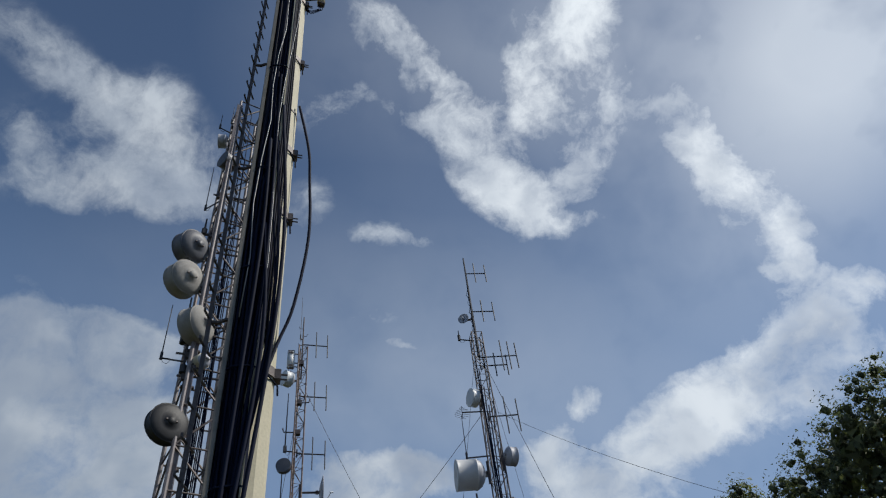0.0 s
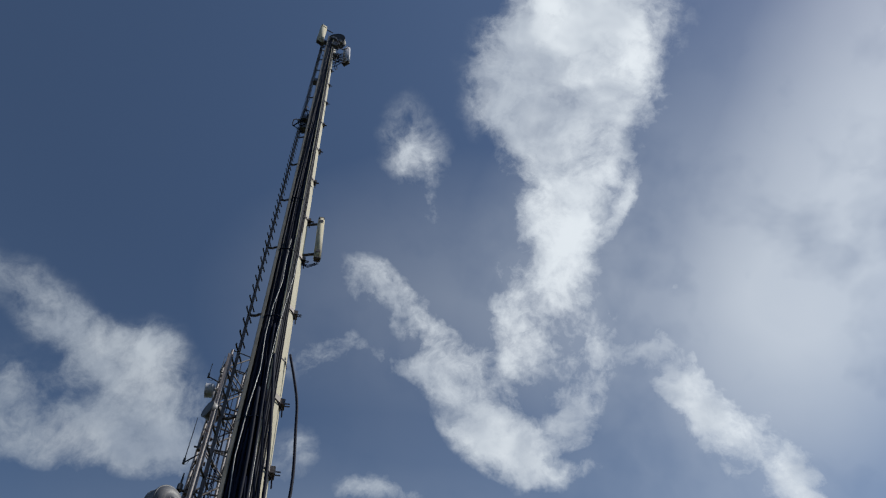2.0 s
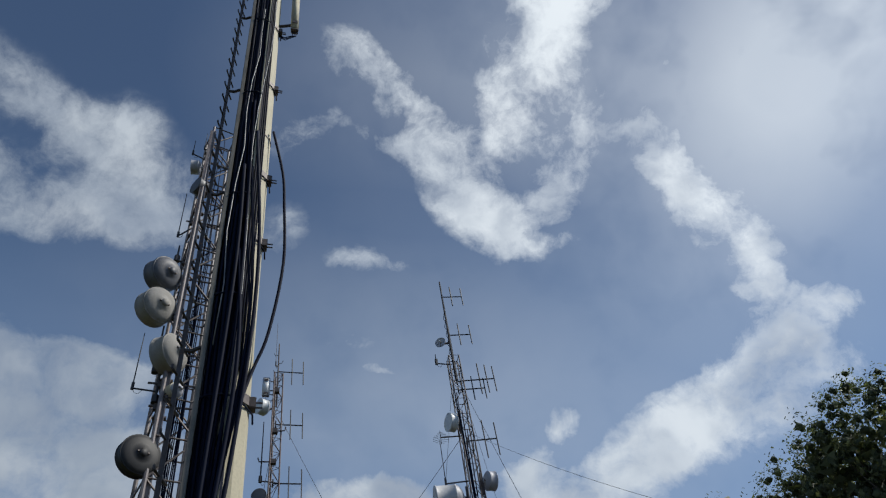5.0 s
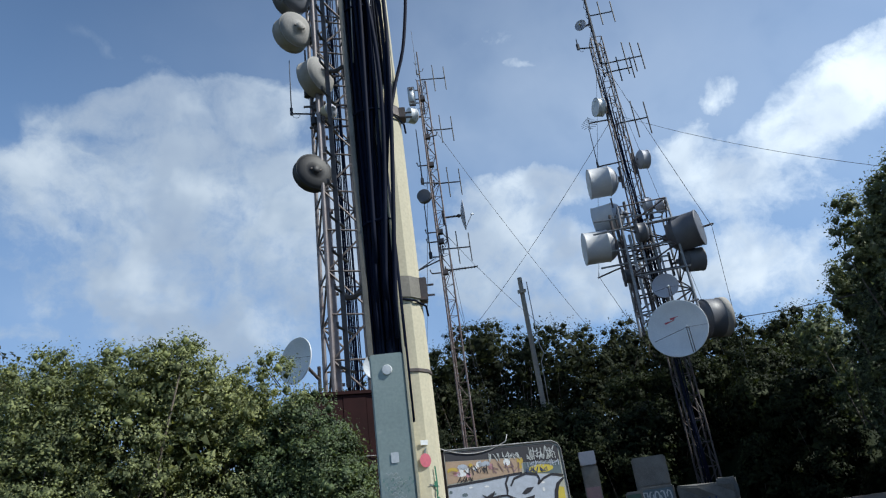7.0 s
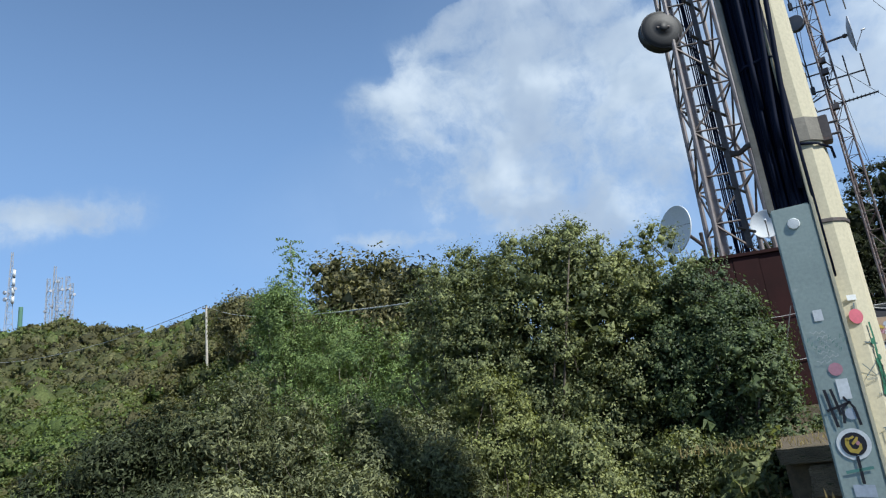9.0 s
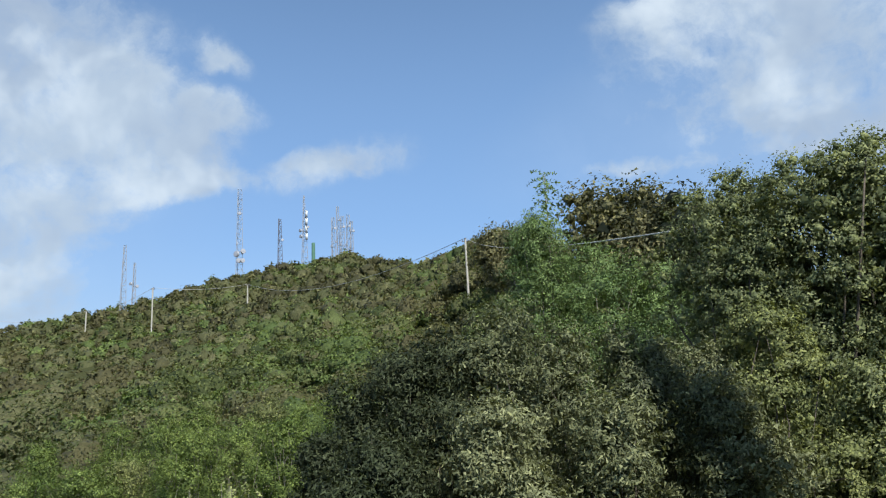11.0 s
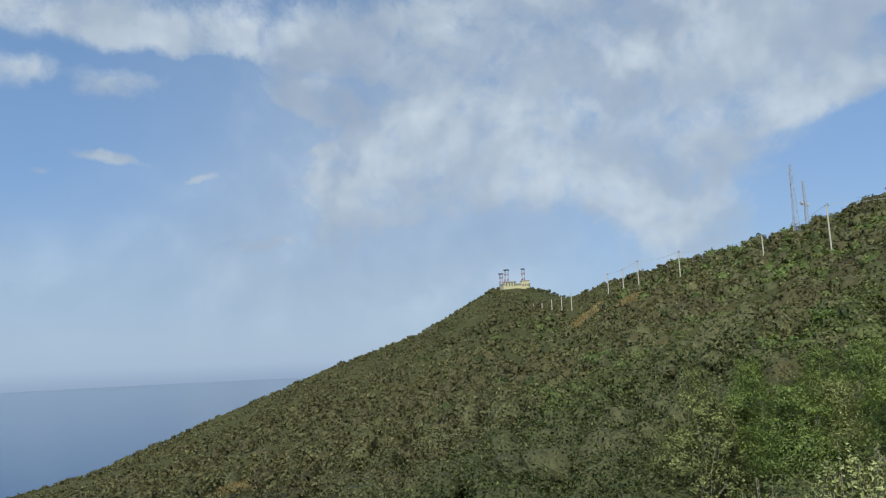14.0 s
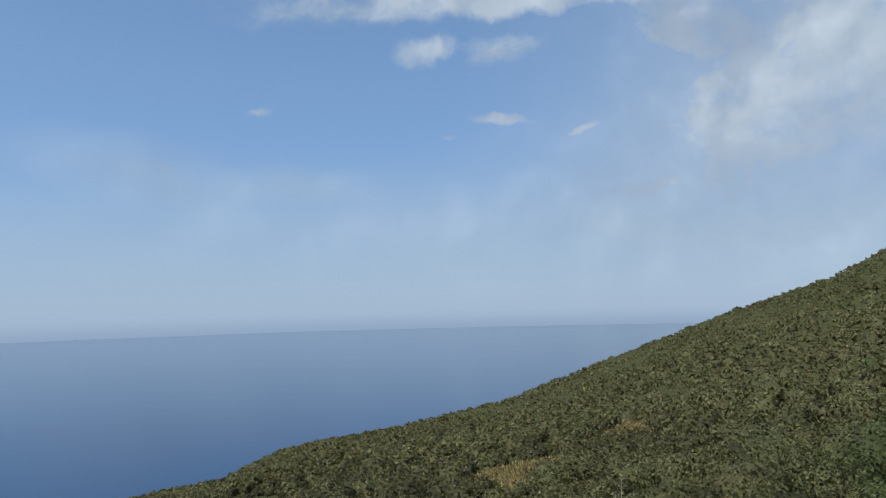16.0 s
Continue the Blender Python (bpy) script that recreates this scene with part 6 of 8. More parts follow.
def build_hut():
    t = thing("hut", HUT_L, "low concrete hut covered in white and yellow graffiti", "hut", turn=HUT_TURN)
    bm = bmesh.new()
    prof = [(0, 0), (HUT_W, 0), (HUT_W - 0.05, HUT_H - 0.22), (HUT_W - 0.1, HUT_H - 0.08), (HUT_W - 0.28, HUT_H), (0, HUT_H - 0.05)]
    front = [bm.verts.new((x, 0, z)) for x, z in prof]
    back = [bm.verts.new((x, 2.4, z)) for x, z in prof]
    bm.faces.new(front)
    bm.faces.new(back[::-1])
    for i in range(len(prof)):
        j = (i + 1) % len(prof)
        bm.faces.new((front[i], back[i], back[j], front[j]))
    bmesh.ops.recalc_face_normals(bm, faces=bm.faces[:])
    part("wall", bm, M["hut_plaster"], t)
    bm = bmesh.new()
    path_tube(bm, [(0.0, -0.02, HUT_H - 0.03), (HUT_W * 0.5, -0.02, HUT_H + 0.0), (HUT_W - 0.3, -0.02, HUT_H + 0.02), (HUT_W - 0.11, -0.02, HUT_H - 0.06), (HUT_W - 0.03, -0.02, HUT_H - 0.22), (HUT_W + 0.02, -0.02, 0.02)], 0.02, 6)
    part("edge_trim", bm, M["steel"], t)
    layers = [Matrix.Translation((0, -0.004 * (k + 1), 0)) @ pose(0, 0, 0, 90) for k in range(6)]
    W = HUT_W
    def fill(pts, mat, k, name="painted_field", label=""):
        flat_shape(name, pts, layers[k], PAINT[mat], t, label)
    fill([(0.02, 2.2), (W * 0.64, 2.14), (W * 0.64, 2.0), (W * 0.97, 1.98), (W - 0.12, 2.36), (W - 0.32, 2.46), (0.02, 2.42)], "dusk", 0, "painted_field", "blackened band under the roof edge")
    fill([(0.02, 1.62), (W * 0.5, 1.72), (W * 0.62, 1.72), (W * 0.64, 2.13), (0.02, 2.19)], "orange", 0)
    fill([(W * 0.64, 1.72), (W * 0.97, 1.62), (W * 0.97, 1.97), (W * 0.64, 1.99)], "slate", 0)
    fill([(0.02, 0.56), (W * 0.12, 0.54), (W * 0.246, 0.71), (W * 0.35, 0.48), (W * 0.453, 0.7), (W * 0.508, 0.7), (W * 0.62, 0.41), (W * 0.751, 0.57), (W * 0.85, 0.78), (W * 0.89, 1.15), (W * 0.97, 1.5), (W * 0.85, 1.62), (W * 0.66, 1.72), (W * 0.5, 1.69), (0.02, 1.55)], "ice", 0, "painted_field", "pale blue-white field of a large painted letter shape")
    fill([(W * 0.9, 1.3), (W * 0.965, 1.25), (W * 0.962, 0.75), (W * 0.90, 0.85)], "yellow", 0)
    fill([(W * 0.90, 0.6), (W * 0.955, 0.55), (W * 0.95, 0.12), (W * 0.83, 0.1), (W * 0.8, 0.42)], "ice", 0)
    fill(disc_pts(W * 0.79, 1.8, 0.40, 0.11, 18, 0.2), "yellow", 1)
    fill(disc_pts(W * 0.37, 0.38, 0.2, 0.09, 14), "yellow", 1)
    fill(disc_pts(W * 0.7, 0.3, 0.26, 0.08, 14), "yellow", 1)
    # heavy outlines of the large shape
    for pts, w in (([(0.0, 1.56), (W * 0.3, 1.63), (W * 0.5, 1.70), (W * 0.62, 1.73)], 0.06),
                   ([(W * 0.51, 1.42), (W * 0.545, 1.6), (W * 0.65, 1.71), (W * 0.745, 1.65), (W * 0.762, 1.52), (W * 0.742, 1.40)], [0.05, 0.06, 0.07, 0.07, 0.06, 0.04]),
                   ([(W * 0.742, 1.40), (W * 0.80, 1.54), (W * 0.87, 1.62), (W * 0.975, 1.57)], 0.06),
                   ([(W * 0.5, 1.69), (W * 0.47, 1.5), (W * 0.476, 1.32), (W * 0.469, 1.19), (W * 0.52, 1.1), (W * 0.56, 1.04), (W * 0.565, 0.88), (W * 0.51, 0.70)], 0.06),
                   ([(W * 0.325, 1.14), (W * 0.40, 1.19), (W * 0.469, 1.19)], [0.09, 0.06, 0.05]),
                   ([(W * 0.56, 1.04), (W * 0.62, 1.02), (W * 0.675, 0.95)], [0.04, 0.1, 0.03]),
                   ([(0.0, 0.5), (W * 0.12, 0.54), (W * 0.2, 0.68), (W * 0.246, 0.71), (W * 0.30, 0.55), (W * 0.35, 0.48), (W * 0.40, 0.60), (W * 0.453, 0.70), (W * 0.508, 0.70), (W * 0.56, 0.50), (W * 0.62, 0.41), (W * 0.69, 0.46), (W * 0.751, 0.57), (W * 0.80, 0.68), (W * 0.85, 0.78), (W * 0.88, 0.95), (W * 0.89, 1.15), (W * 0.915, 1.35), (W * 0.975, 1.5)], [0.07, 0.08, 0.08, 0.1, 0.13, 0.13, 0.11, 0.11, 0.12, 0.12, 0.13, 0.12, 0.12, 0.12, 0.12, 0.12, 0.12, 0.10, 0.05]),
                   ([(W * 0.116, 1.17), (W * 0.092, 1.0), (W * 0.098, 0.75), (W * 0.122, 0.54)], 0.035), ([(W * 0.116, 1.17), (W * 0.17, 0.96), (W * 0.225, 0.76)], 0.035),
                   ([(W * 0.85, 0.76), (W * 0.885, 0.62), (W * 0.865, 0.52), (W * 0.82, 0.62)], [0.1, 0.07, 0.05, 0.03])):
        stroke("black_outline", pts, w, layers[2], PAINT["black"], t)
    for pts in ([(0.261, 1.29), (0.30, 1.22), (0.375, 1.34), (0.352, 1.2), (0.335, 1.1), (0.303, 1.03), (0.292, 1.16)], [(0.59, 1.20), (0.64, 1.33), (0.705, 1.34), (0.668, 1.22), (0.625, 1.17)], [(0.56, 1.03), (0.62, 1.08), (0.70, 1.13), (0.678, 0.92), (0.62, 0.97)]):
        fill([(W * u, v) for u, v in pts], "black", 2, "black_wedge")
    # small unreadable tags as rows of short strokes
    rg = random.Random(2)
    def tag(x0, x1, y, h, mat, k, n):
        for i in range(n):
            x, ww = x0 + (x1 - x0) * (i + 0.1) / n, (x1 - x0) / n * 0.95
            grid = [(rg.choice((0.0, 0.5, 1.0)) + rg.uniform(-0.12, 0.12), q + rg.uniform(-0.12, 0.12)) for q in (0.0, 1.0, 0.5, 0.0, 0.9)]
            stroke("tag_stroke", [(x + ww * u, y + h * v) for u, v in grid[:rg.choice((3, 4, 5))]], 0.026, layers[k], PAINT[mat], t)
            if rg.random() < 0.5:
                stroke("tag_stroke", [(x, y + h * rg.uniform(0.3, 0.7)), (x + ww, y + h * rg.uniform(0.3, 0.7))], 0.022, layers[k], PAINT[mat], t)
    tag(W * 0.36, W * 0.62, 2.1, 0.2, "fog", 3, 8)
    tag(W * 0.68, W * 0.93, 2.1, 0.28, "fog", 3, 6)
    tag(W * 0.68, W * 0.93, 2.04, 0.16, "fog", 3, 8)
    tag(W * 0.66, W * 0.95, 1.86, 0.15, "ice", 3, 8)
    tag(W * 0.66, W * 0.84, 1.72, 0.12, "navy", 3, 6)
    tag(W * 0.15, W * 0.36, 1.82, 0.2, "dusk", 3, 6)
    tag(W * 0.38, W * 0.6, 1.78, 0.26, "dusky_rose", 3, 5)
    for i in range(22):
        fill(disc_pts(rg.uniform(0.1, W * 0.62), rg.uniform(1.74, 2.08), rg.uniform(0.06, 0.16), rg.uniform(0.04, 0.1), 8), rg.choice(["white", "gold", "rose", "ice", "orange"]), 1, "paint_patch")
    tag(W * 0.08, W * 0.2, 1.64, 0.12, "black", 3, 4)
    tag(W * 0.88, W * 0.95, 0.3, 0.28, "blue", 3, 3)
    for i in range(26):
        x, y = rg.uniform(0.05, W * 0.86), rg.uniform(0.8, 1.5)
        fill(disc_pts(x, y, rg.uniform(0.03, 0.09), rg.uniform(0.02, 0.06), 7), rg.choice(["white", "ice", "white", "slate"]), 1, "paint_fleck")
    # two small painted letters
    cu = bpy.data.curves.new("painted_word", "FONT")
    cu.body, cu.size, cu.extrude = "OK", 0.2, 0.001
    word = new("painted_word", cu)
    word.parent, word.matrix_basis = t, layers[3] @ Matrix.Translation((W * 0.125, 0.66, 0))
    cu.materials.append(PAINT["black"])
    cable_on(t, sag((-0.6, -0.02, HUT_H + 0.3), (W * 0.52, -0.02, HUT_H + 0.1), 0.35, 10) + [Vector((W * 0.54, -0.02, HUT_H + 0.28))], 0.016, "steel", "lead")


M["hut_plaster"] = surface("hut_plaster", (0.42, 0.42, 0.36), (0.3, 0.31, 0.27), 1.2, 0.9, bump=0.3, wear=(0.22, 0.2, 0.16), wear_at=0.6)
build_hut()


# ---- the maroon shed ----
def build_shed():
    l, r = at(27.5, 17.6, z=TERRACE_Z), at(16.8, 18.3, z=TERRACE_Z)
    w, turn = (r - l).length, math.degrees(math.atan2((r - l).y, (r - l).x))
    t = thing("shed", l, "tall dark maroon sheet-metal shed on a stone plinth", "shed", turn=turn)
    bm = bmesh.new()
    box(bm, (0, 0, 0), (w, 3.0, 0.40), None, 0.02)
    part("plinth", bm, M["stone"], t)
    k = 0
    x = 0.02
    while x < w - 0.3:
        bm = bmesh.new()
        box(bm, (x, 0.03 + 0.012 * (k % 2), 0.41), (x + 0.595, 0.10, 4.02), None, 0.006)
        part("sheet", bm, M["rust"], t)
        x += 0.6
        k += 1
    bm = bmesh.new()
    box(bm, (0.0, 0.11, 0.405), (w, 2.9, 3.98))
    part("core_wall", bm, M["rust"], t)
    bm = bmesh.new()
    box(bm, (-0.05, -0.02, 4.03), (w + 0.05, 3.0, 4.12), None, 0.01)
    part("roof", bm, M["rust"], t)
    for z in (1.35, 2.4):
        bm = bmesh.new()
        path_tube(bm, [(w * 0.3 + i * 0.25, 0.005, z + 0.02 * math.sin(i) + 0.02 * i) for i in range(10)], 0.010, 5)
        part("conduit", bm, M["steel"], t)
    return t


build_shed()
guy_wire(at(20.4, 17.0, el=7.3), at(23.4, 15.0, z=1.4), 0.02, 0.012, "slanting pale stay wire in front of the shed")


# ---- blocks and cabinets on the terrace ----
def block_thing(name, az, d, w, dep, h, mat, label, category, z=TERRACE_Z, bevel=0.04, turn=0.0, lumps=0.0):
    t = thing(name, at(az, d, z=z), label, category, turn=az + turn)
    bm = bmesh.new()
    box(bm, (-w / 2, -dep / 2, -0.02), (w / 2, dep / 2, h), None, bevel)
    if lumps:
        bmesh.ops.subdivide_edges(bm, edges=bm.edges[:], cuts=2, use_grid_fill=True)
        for v in bm.verts:
            v.co += Vector((noise.noise(v.co * 2.1), noise.noise(v.co * 2.1 + Vector((5, 0, 0))), noise.noise(v.co * 2.1 + Vector((0, 7, 0))))) * lumps
    part("body", bm, M[mat], t)
    return t


pil = block_thing("meter_pillar", 4.65, 21.0, 0.46, 0.4, 1.75, "concrete_in_shade", "slim concrete meter pillar with a white box and faded red paint", "pillar")
bm = bmesh.new()
box(bm, (-0.24, -0.24, 1.75), (0.22, 0.2, 2.12), None, 0.015)
part("meter_box", bm, M["drum"], pil)
front = Matrix.Translation((0, -0.206, 0)) @ pose(0, 0, 0, 90)
flat_shape("painted_field", [(-0.2, 0.45), (0.2, 0.45), (0.2, 1.15), (-0.2, 1.15)], front, PAINT["dusky_rose"], pil)
for i in range(3):
    stroke("tag_stroke", [(-0.12 + 0.1 * i, 0.55), (-0.05 + 0.1 * i, 0.8), (-0.1 + 0.1 * i, 1.05)], 0.04, front @ Matrix.Translation((0, 0, 0.004)), PAINT["dusky_rose"], pil)

cab = block_thing("junction_cabinet", 0.15, 20.4, 0.9, 0.6, 1.7, "concrete_in_shade", "dark grey metal junction cabinet behind painted blocks", "cabinet")
bm = bmesh.new()
box(bm, (-0.4, -0.33, 0.95), (0.4, -0.302, 1.68), None, 0.008)
part("door", bm, M["concrete_in_shade"], cab)
low = block_thing("painted_block", 0.0, 19.7, 0.85, 0.5, 0.92, "concrete_in_shade", "low concrete block with white and green graffiti", "block", lumps=0.02)
lf = Matrix.Translation((0, -0.285, 0)) @ pose(0, 0, 0, 90)
flat_shape("painted_field", [(-0.36, 0.08), (0.38, 0.08), (0.38, 0.84), (-0.36, 0.84)], lf, PAINT["slate"], low)
rt = random.Random(8)
for j in range(2):
    for i in range(5):
        x, y = -0.30 + 0.145 * i, 0.16 + 0.36 * (1 - j)
        pts = [(x + rt.uniform(-0.02, 0.02) + 0.055 * math.cos(a * 1.1 + i), y + 0.14 + 0.13 * math.sin(a + 0.7 * j + i)) for a in (0.0, 1.0, 2.0, 3.1, 4.2, 5.0, 5.7)]
        stroke("tag_stroke", pts, 0.035, lf @ Matrix.Translation((0, 0, 0.004)), PAINT["fog"], low)
gb = block_thing("painted_block", 1.75, 19.6, 0.42, 0.5, 0.85, "concrete_in_shade", "small concrete block with green graffiti", "block", lumps=0.02)
gf = Matrix.Translation((0, -0.285, 0)) @ pose(0, 0, 0, 90)
flat_shape("painted_field", [(-0.18, 0.05), (0.18, 0.05), (0.18, 0.78), (-0.18, 0.78)], gf, PAINT["moss"], gb)
stroke("tag_stroke", [(-0.12, 0.55), (-0.02, 0.68), (0.1, 0.6), (0.0, 0.45), (0.1, 0.35)], 0.03, gf @ Matrix.Translation((0, 0, 0.004)), PAINT["fog"], gb)
rub = block_thing("concrete_footing", -3.5, 22.4, 1.55, 0.9, 0.85, "concrete_in_shade", "crumbling concrete footing with blue paint", "footing", lumps=0.10)
rf = Matrix.Translation((-0.15, -0.62, 0)) @ pose(0, 0, 0, 90)
for i in range(4):
    stroke("tag_stroke", [(-0.35 + 0.18 * i, 0.15), (-0.3 + 0.18 * i, 0.42), (-0.2 + 0.18 * i, 0.3), (-0.18 + 0.18 * i, 0.5)], 0.05, rf, PAINT["navy"], rub)
block_thing("concrete_footing", -5.0, 22.6, 0.55, 0.8, 0.95, "concrete_in_shade", "upright crumbling concrete footing", "footing", lumps=0.08)
block_thing("boulder", 1.35, 14.5, 0.34, 0.3, 0.34, "concrete", "rough pale boulder on the terrace edge", "stone", lumps=0.07)
stake = thing("marker_stake", at(-4.2, 9.2, z=TERRACE_Z), "short dark iron stake in the terrace edge", "stake")
bm = bmesh.new()
tube(bm, (0, 0, -0.05), (-0.02, 0, 0.2), 0.022, None, 8)
part("rod", bm, M["dull_steel"], stake)
stake2 = thing("marker_stake", at(6.6, 8.3, z=TERRACE_Z), "short dark iron stake in the terrace edge", "stake")
bm = bmesh.new()
tube(bm, (0, 0, -0.05), (-0.01, 0, 0.12), 0.02, None, 8)
part("rod", bm, M["dull_steel"], stake2)


# ---- the ridge: power line, masts, hilltop station ----
def g(az, d):
    return at(az, d, z=float(ground(az, d)))


def line_pole(az, d, el_top, label="pale wooden power line pole on the hillside"):
    base = g(az, d)
    h = EYE_Z + d * math.tan(radians(el_top)) - base.z
    t = thing("utility_pole", base - Vector((0, 0, 0.3)), label, "pole", "power line poles")
    bm = bmesh.new()
    tube(bm, (0, 0, 0), (0, 0, h + 0.3), 0.13 + d * 0.0004, 0.10 + d * 0.0004, 8)
    part("shaft", bm, M["pale_wood"], t)
    bm = bmesh.new()
    m = Matrix.Rotation(radians(az), 4, "Z")
    box(bm, (-0.5, -0.06, h - 0.1), (0.5, 0.06, h + 0.02), m)
    for x in (-0.4, 0.0, 0.4):
        tube(bm, m @ Vector((x, 0, h)), m @ Vector((x, 0, h + 0.22)), 0.05, None, 6)
    part("crossarm", bm, M["dull_steel"], t)
    return base + Vector((0, 0, h + 0.1))


M["pale_wire"] = surface("pale_wire", (0.5, 0.49, 0.46), None, 4, 0.6)
M["pale_wood"] = surface("pale_wood", (0.50, 0.47, 0.40), (0.38, 0.35, 0.30), 3, 0.85)
tops = [at(47.0, 15.5, el=12.0)] + [line_pole(az, d, el) for az, d, el in ((66.2, 92, 12.85), (84.3, 200, 9.6), (91.4, 210, 9.3), (95.9, 250, 7.5), (102.0, 300, 6.8), (105.2, 330, 6.3), (107.6, 360, 5.4))]
for az, d, el in ((106.4, 345, 5.75), (110.6, 410, 4.0), (112.2, 440, 3.55), (111.4, 425, 3.75), (113.0, 450, 3.3), (113.7, 460, 3.3), (114.3, 470, 3.25), (114.9, 480, 3.3), (115.6, 490, 3.5)):
    line_pole(az, d, el, "distant wooden post along the far ridge")
guy_wire(tops[0], tops[1], 0.9, 0.022, "overhead power line crossing above the roadside trees", "power lines", "pale_wire")
for a, b in zip(tops[1:], tops[2:]):
    guy_wire(a, b, (b - a).length * 0.035, 0.022 + 0.00010 * b.length, "sagging overhead power line along the hillside", "power lines", "pale_wire")


def far_mast(az, d, el1, w0, w1, label, dishes=(), mat="pale_steel", bays=12):
    z0 = float(ground(az, d)) - 0.5
    z1 = EYE_Z + d * math.tan(radians(el1))
    t = lattice("far_mast", at(az, d, z=z0), az + 17, w0, w1, z1 - z0, bays, label, 3, 0.06 + d * 0.00014, 0.03 + d * 0.00008, mat, mat, far=True)
    tagged(t, group="ridge masts")
    for u, x, dia in dishes:
        zz = z0 + (z1 - z0) * u
        c = at(az, d, z=zz) + Matrix.Rotation(radians(az), 3, "Z") @ Vector((x, -w0 * 0.5, 0))
        drum_antenna(c, az + 160 + 30 * x, dia * 0.8, dia * 0.35, at(az, d, z=zz), "distant grey drum antenna on a ridge mast", "drum")
    return t


far_mast(93.5, 300, 12.5, 2.6, 1.0, "distant tall tapering lattice mast on the ridge")
far_mast(92.75, 302, 11.2, 1.6, 0.8, "distant thin lattice mast on the ridge", ((0.55, -1.2, 1.6), (0.5, 1.3, 1.4)))
far_mast(85.0, 282, 17.2, 2.9, 1.7, "distant tall steel mast with white drums low down", ((0.27, -0.9, 2.8), (0.3, 1.6, 2.4), (0.2, 0.0, 2.2), (0.2, 1.5, 2.2), (0.72, 0.2, 1.6)), bays=18)
far_mast(81.75, 262, 14.9, 2.1, 1.0, "distant dark lattice mast on the ridge", ((0.6, 1.0, 1.2),), "dull_steel")
far_mast(79.75, 256, 16.8, 2.6, 0.5, "distant mast with stacked white antenna panels", ((0.5, -1.4, 1.5), (0.42, -1.2, 1.6), (0.55, 1.4, 1.2)), bays=14)
for k in range(4):
    c = at(79.55, 255, z=EYE_Z + 255 * math.tan(radians(13.2 + 0.62 * k)))
    panel_antenna(c, 80, 0.9, 0.6, 2.7, at(79.75, 256, z=c.z), "distant tall white antenna panel stacked on a mast")
gp = thing("green_pole", g(79.0, 254) - Vector((0, 0, 0.5)), "distant thick green antenna pole on the ridge", "pole")
bm = bmesh.new()
tube(bm, (0, 0, 0), (0, 0, EYE_Z + 254 * math.tan(radians(12.95)) - float(ground(79.0, 254)) + 0.5), 0.7, 0.65, 14)
part("shaft", bm, surface("green_enamel", (0.10, 0.22, 0.15), None, 1, 0.5), gp)
for az, e1, w in ((77.35, 15.0, 1.6), (76.95, 15.9, 1.2), (76.6, 15.1, 2.0), (76.1, 15.2, 1.8), (75.8, 14.7, 1.4)):
    far_mast(az, 248 + 2 * (az % 3), e1, w, w * 0.7, "distant pale mast in a cluster on the ridge", ((0.75, 0.8, 1.1), (0.35, -0.6, 1.0)))

# the station on the far summit
ST_D = 596.0


def station_block(az, w, dep, h, mat, label, base_drop=2.0, storeys=2, bays=5):
    base = g(az, ST_D)
    t = thing("house", base - Vector((0, 0, base_drop)), label, "building", "hilltop station", turn=az + 180 + 12)
    bm = bmesh.new()
    box(bm, (-w / 2, -dep / 2, 0), (w / 2, dep / 2, h + base_drop))
    part("wall", bm, M[mat], t)
    bm = bmesh.new()
    box(bm, (-w / 2 - 0.3, -dep / 2 - 0.3, h + base_drop), (w / 2 + 0.3, dep / 2 + 0.3, h + base_drop + 0.5))
    part("roof", bm, M["concrete"], t)
    for s in range(storeys):
        for k in range(bays):
            x = -w / 2 + w * (k + 0.5) / bays
            z = base_drop + 1.2 + s * (h - 1.0) / storeys
            for y in (dep / 2,):
                bm = bmesh.new()
                box(bm, (x - 0.55, y - 0.1, z), (x + 0.55, y + 0.05, z + 1.5))
                part("window", bm, M["drum_dark"], t)
    return t


station_block(115.0, 23.0, 5, 2.4, "yellow", "distant long low cream station building on the summit", storeys=1, bays=9)
station_block(115.55, 9.5, 8, 4.6, "yellow", "distant cream and yellow station building on the summit", bays=4)
station_block(114.3, 6.5, 6, 5.6, "yellow", "distant yellow station building with a tower", storeys=1, bays=3)
station_block(116.15, 4.5, 5, 3.2, "concrete", "distant low grey station annex on the summit", storeys=1, bays=2)


def radar_tower(az, h, w, label):
    base = g(az, ST_D + 6)
    t = thing("radio_tower", base - Vector((0, 0, 1)), label, "tower", "hilltop towers")
    n = 6
    for k in range(n):
        mat = "red" if k % 2 == 0 else "white"
        z0, z1 = 1 + h * k / n, 1 + h * (k + 1) / n
        bm = bmesh.new()
        for sx in (-1, 1):
            for sy in (-1, 1):
                tube(bm, (sx * w / 2, sy * w / 2, z0 - (1 if k == 0 else 0)), (sx * w / 2, sy * w / 2, z1), 0.17, None, 5)
            tube(bm, (-w / 2, sx * w / 2, z0), (w / 2, sx * w / 2, z1), 0.11, None, 5)
            tube(bm, (w / 2, sx * w / 2, z0), (-w / 2, sx * w / 2, z1), 0.11, None, 5)
        tagged(part("mast_section", bm, M[mat], t), kind="stuff")
    bm = bmesh.new()
    box(bm, (-w * 0.75, -w * 0.75, h + 1), (w * 0.75, w * 0.75, h + 1.9), None, 0.15)
    part("platform", bm, M["drum_dark"], t)


radar_tower(115.8, 15.0, 2.6, "distant red and white banded lattice tower with platform")
radar_tower(116.25, 12.0, 2.4, "distant red and white banded lattice tower")
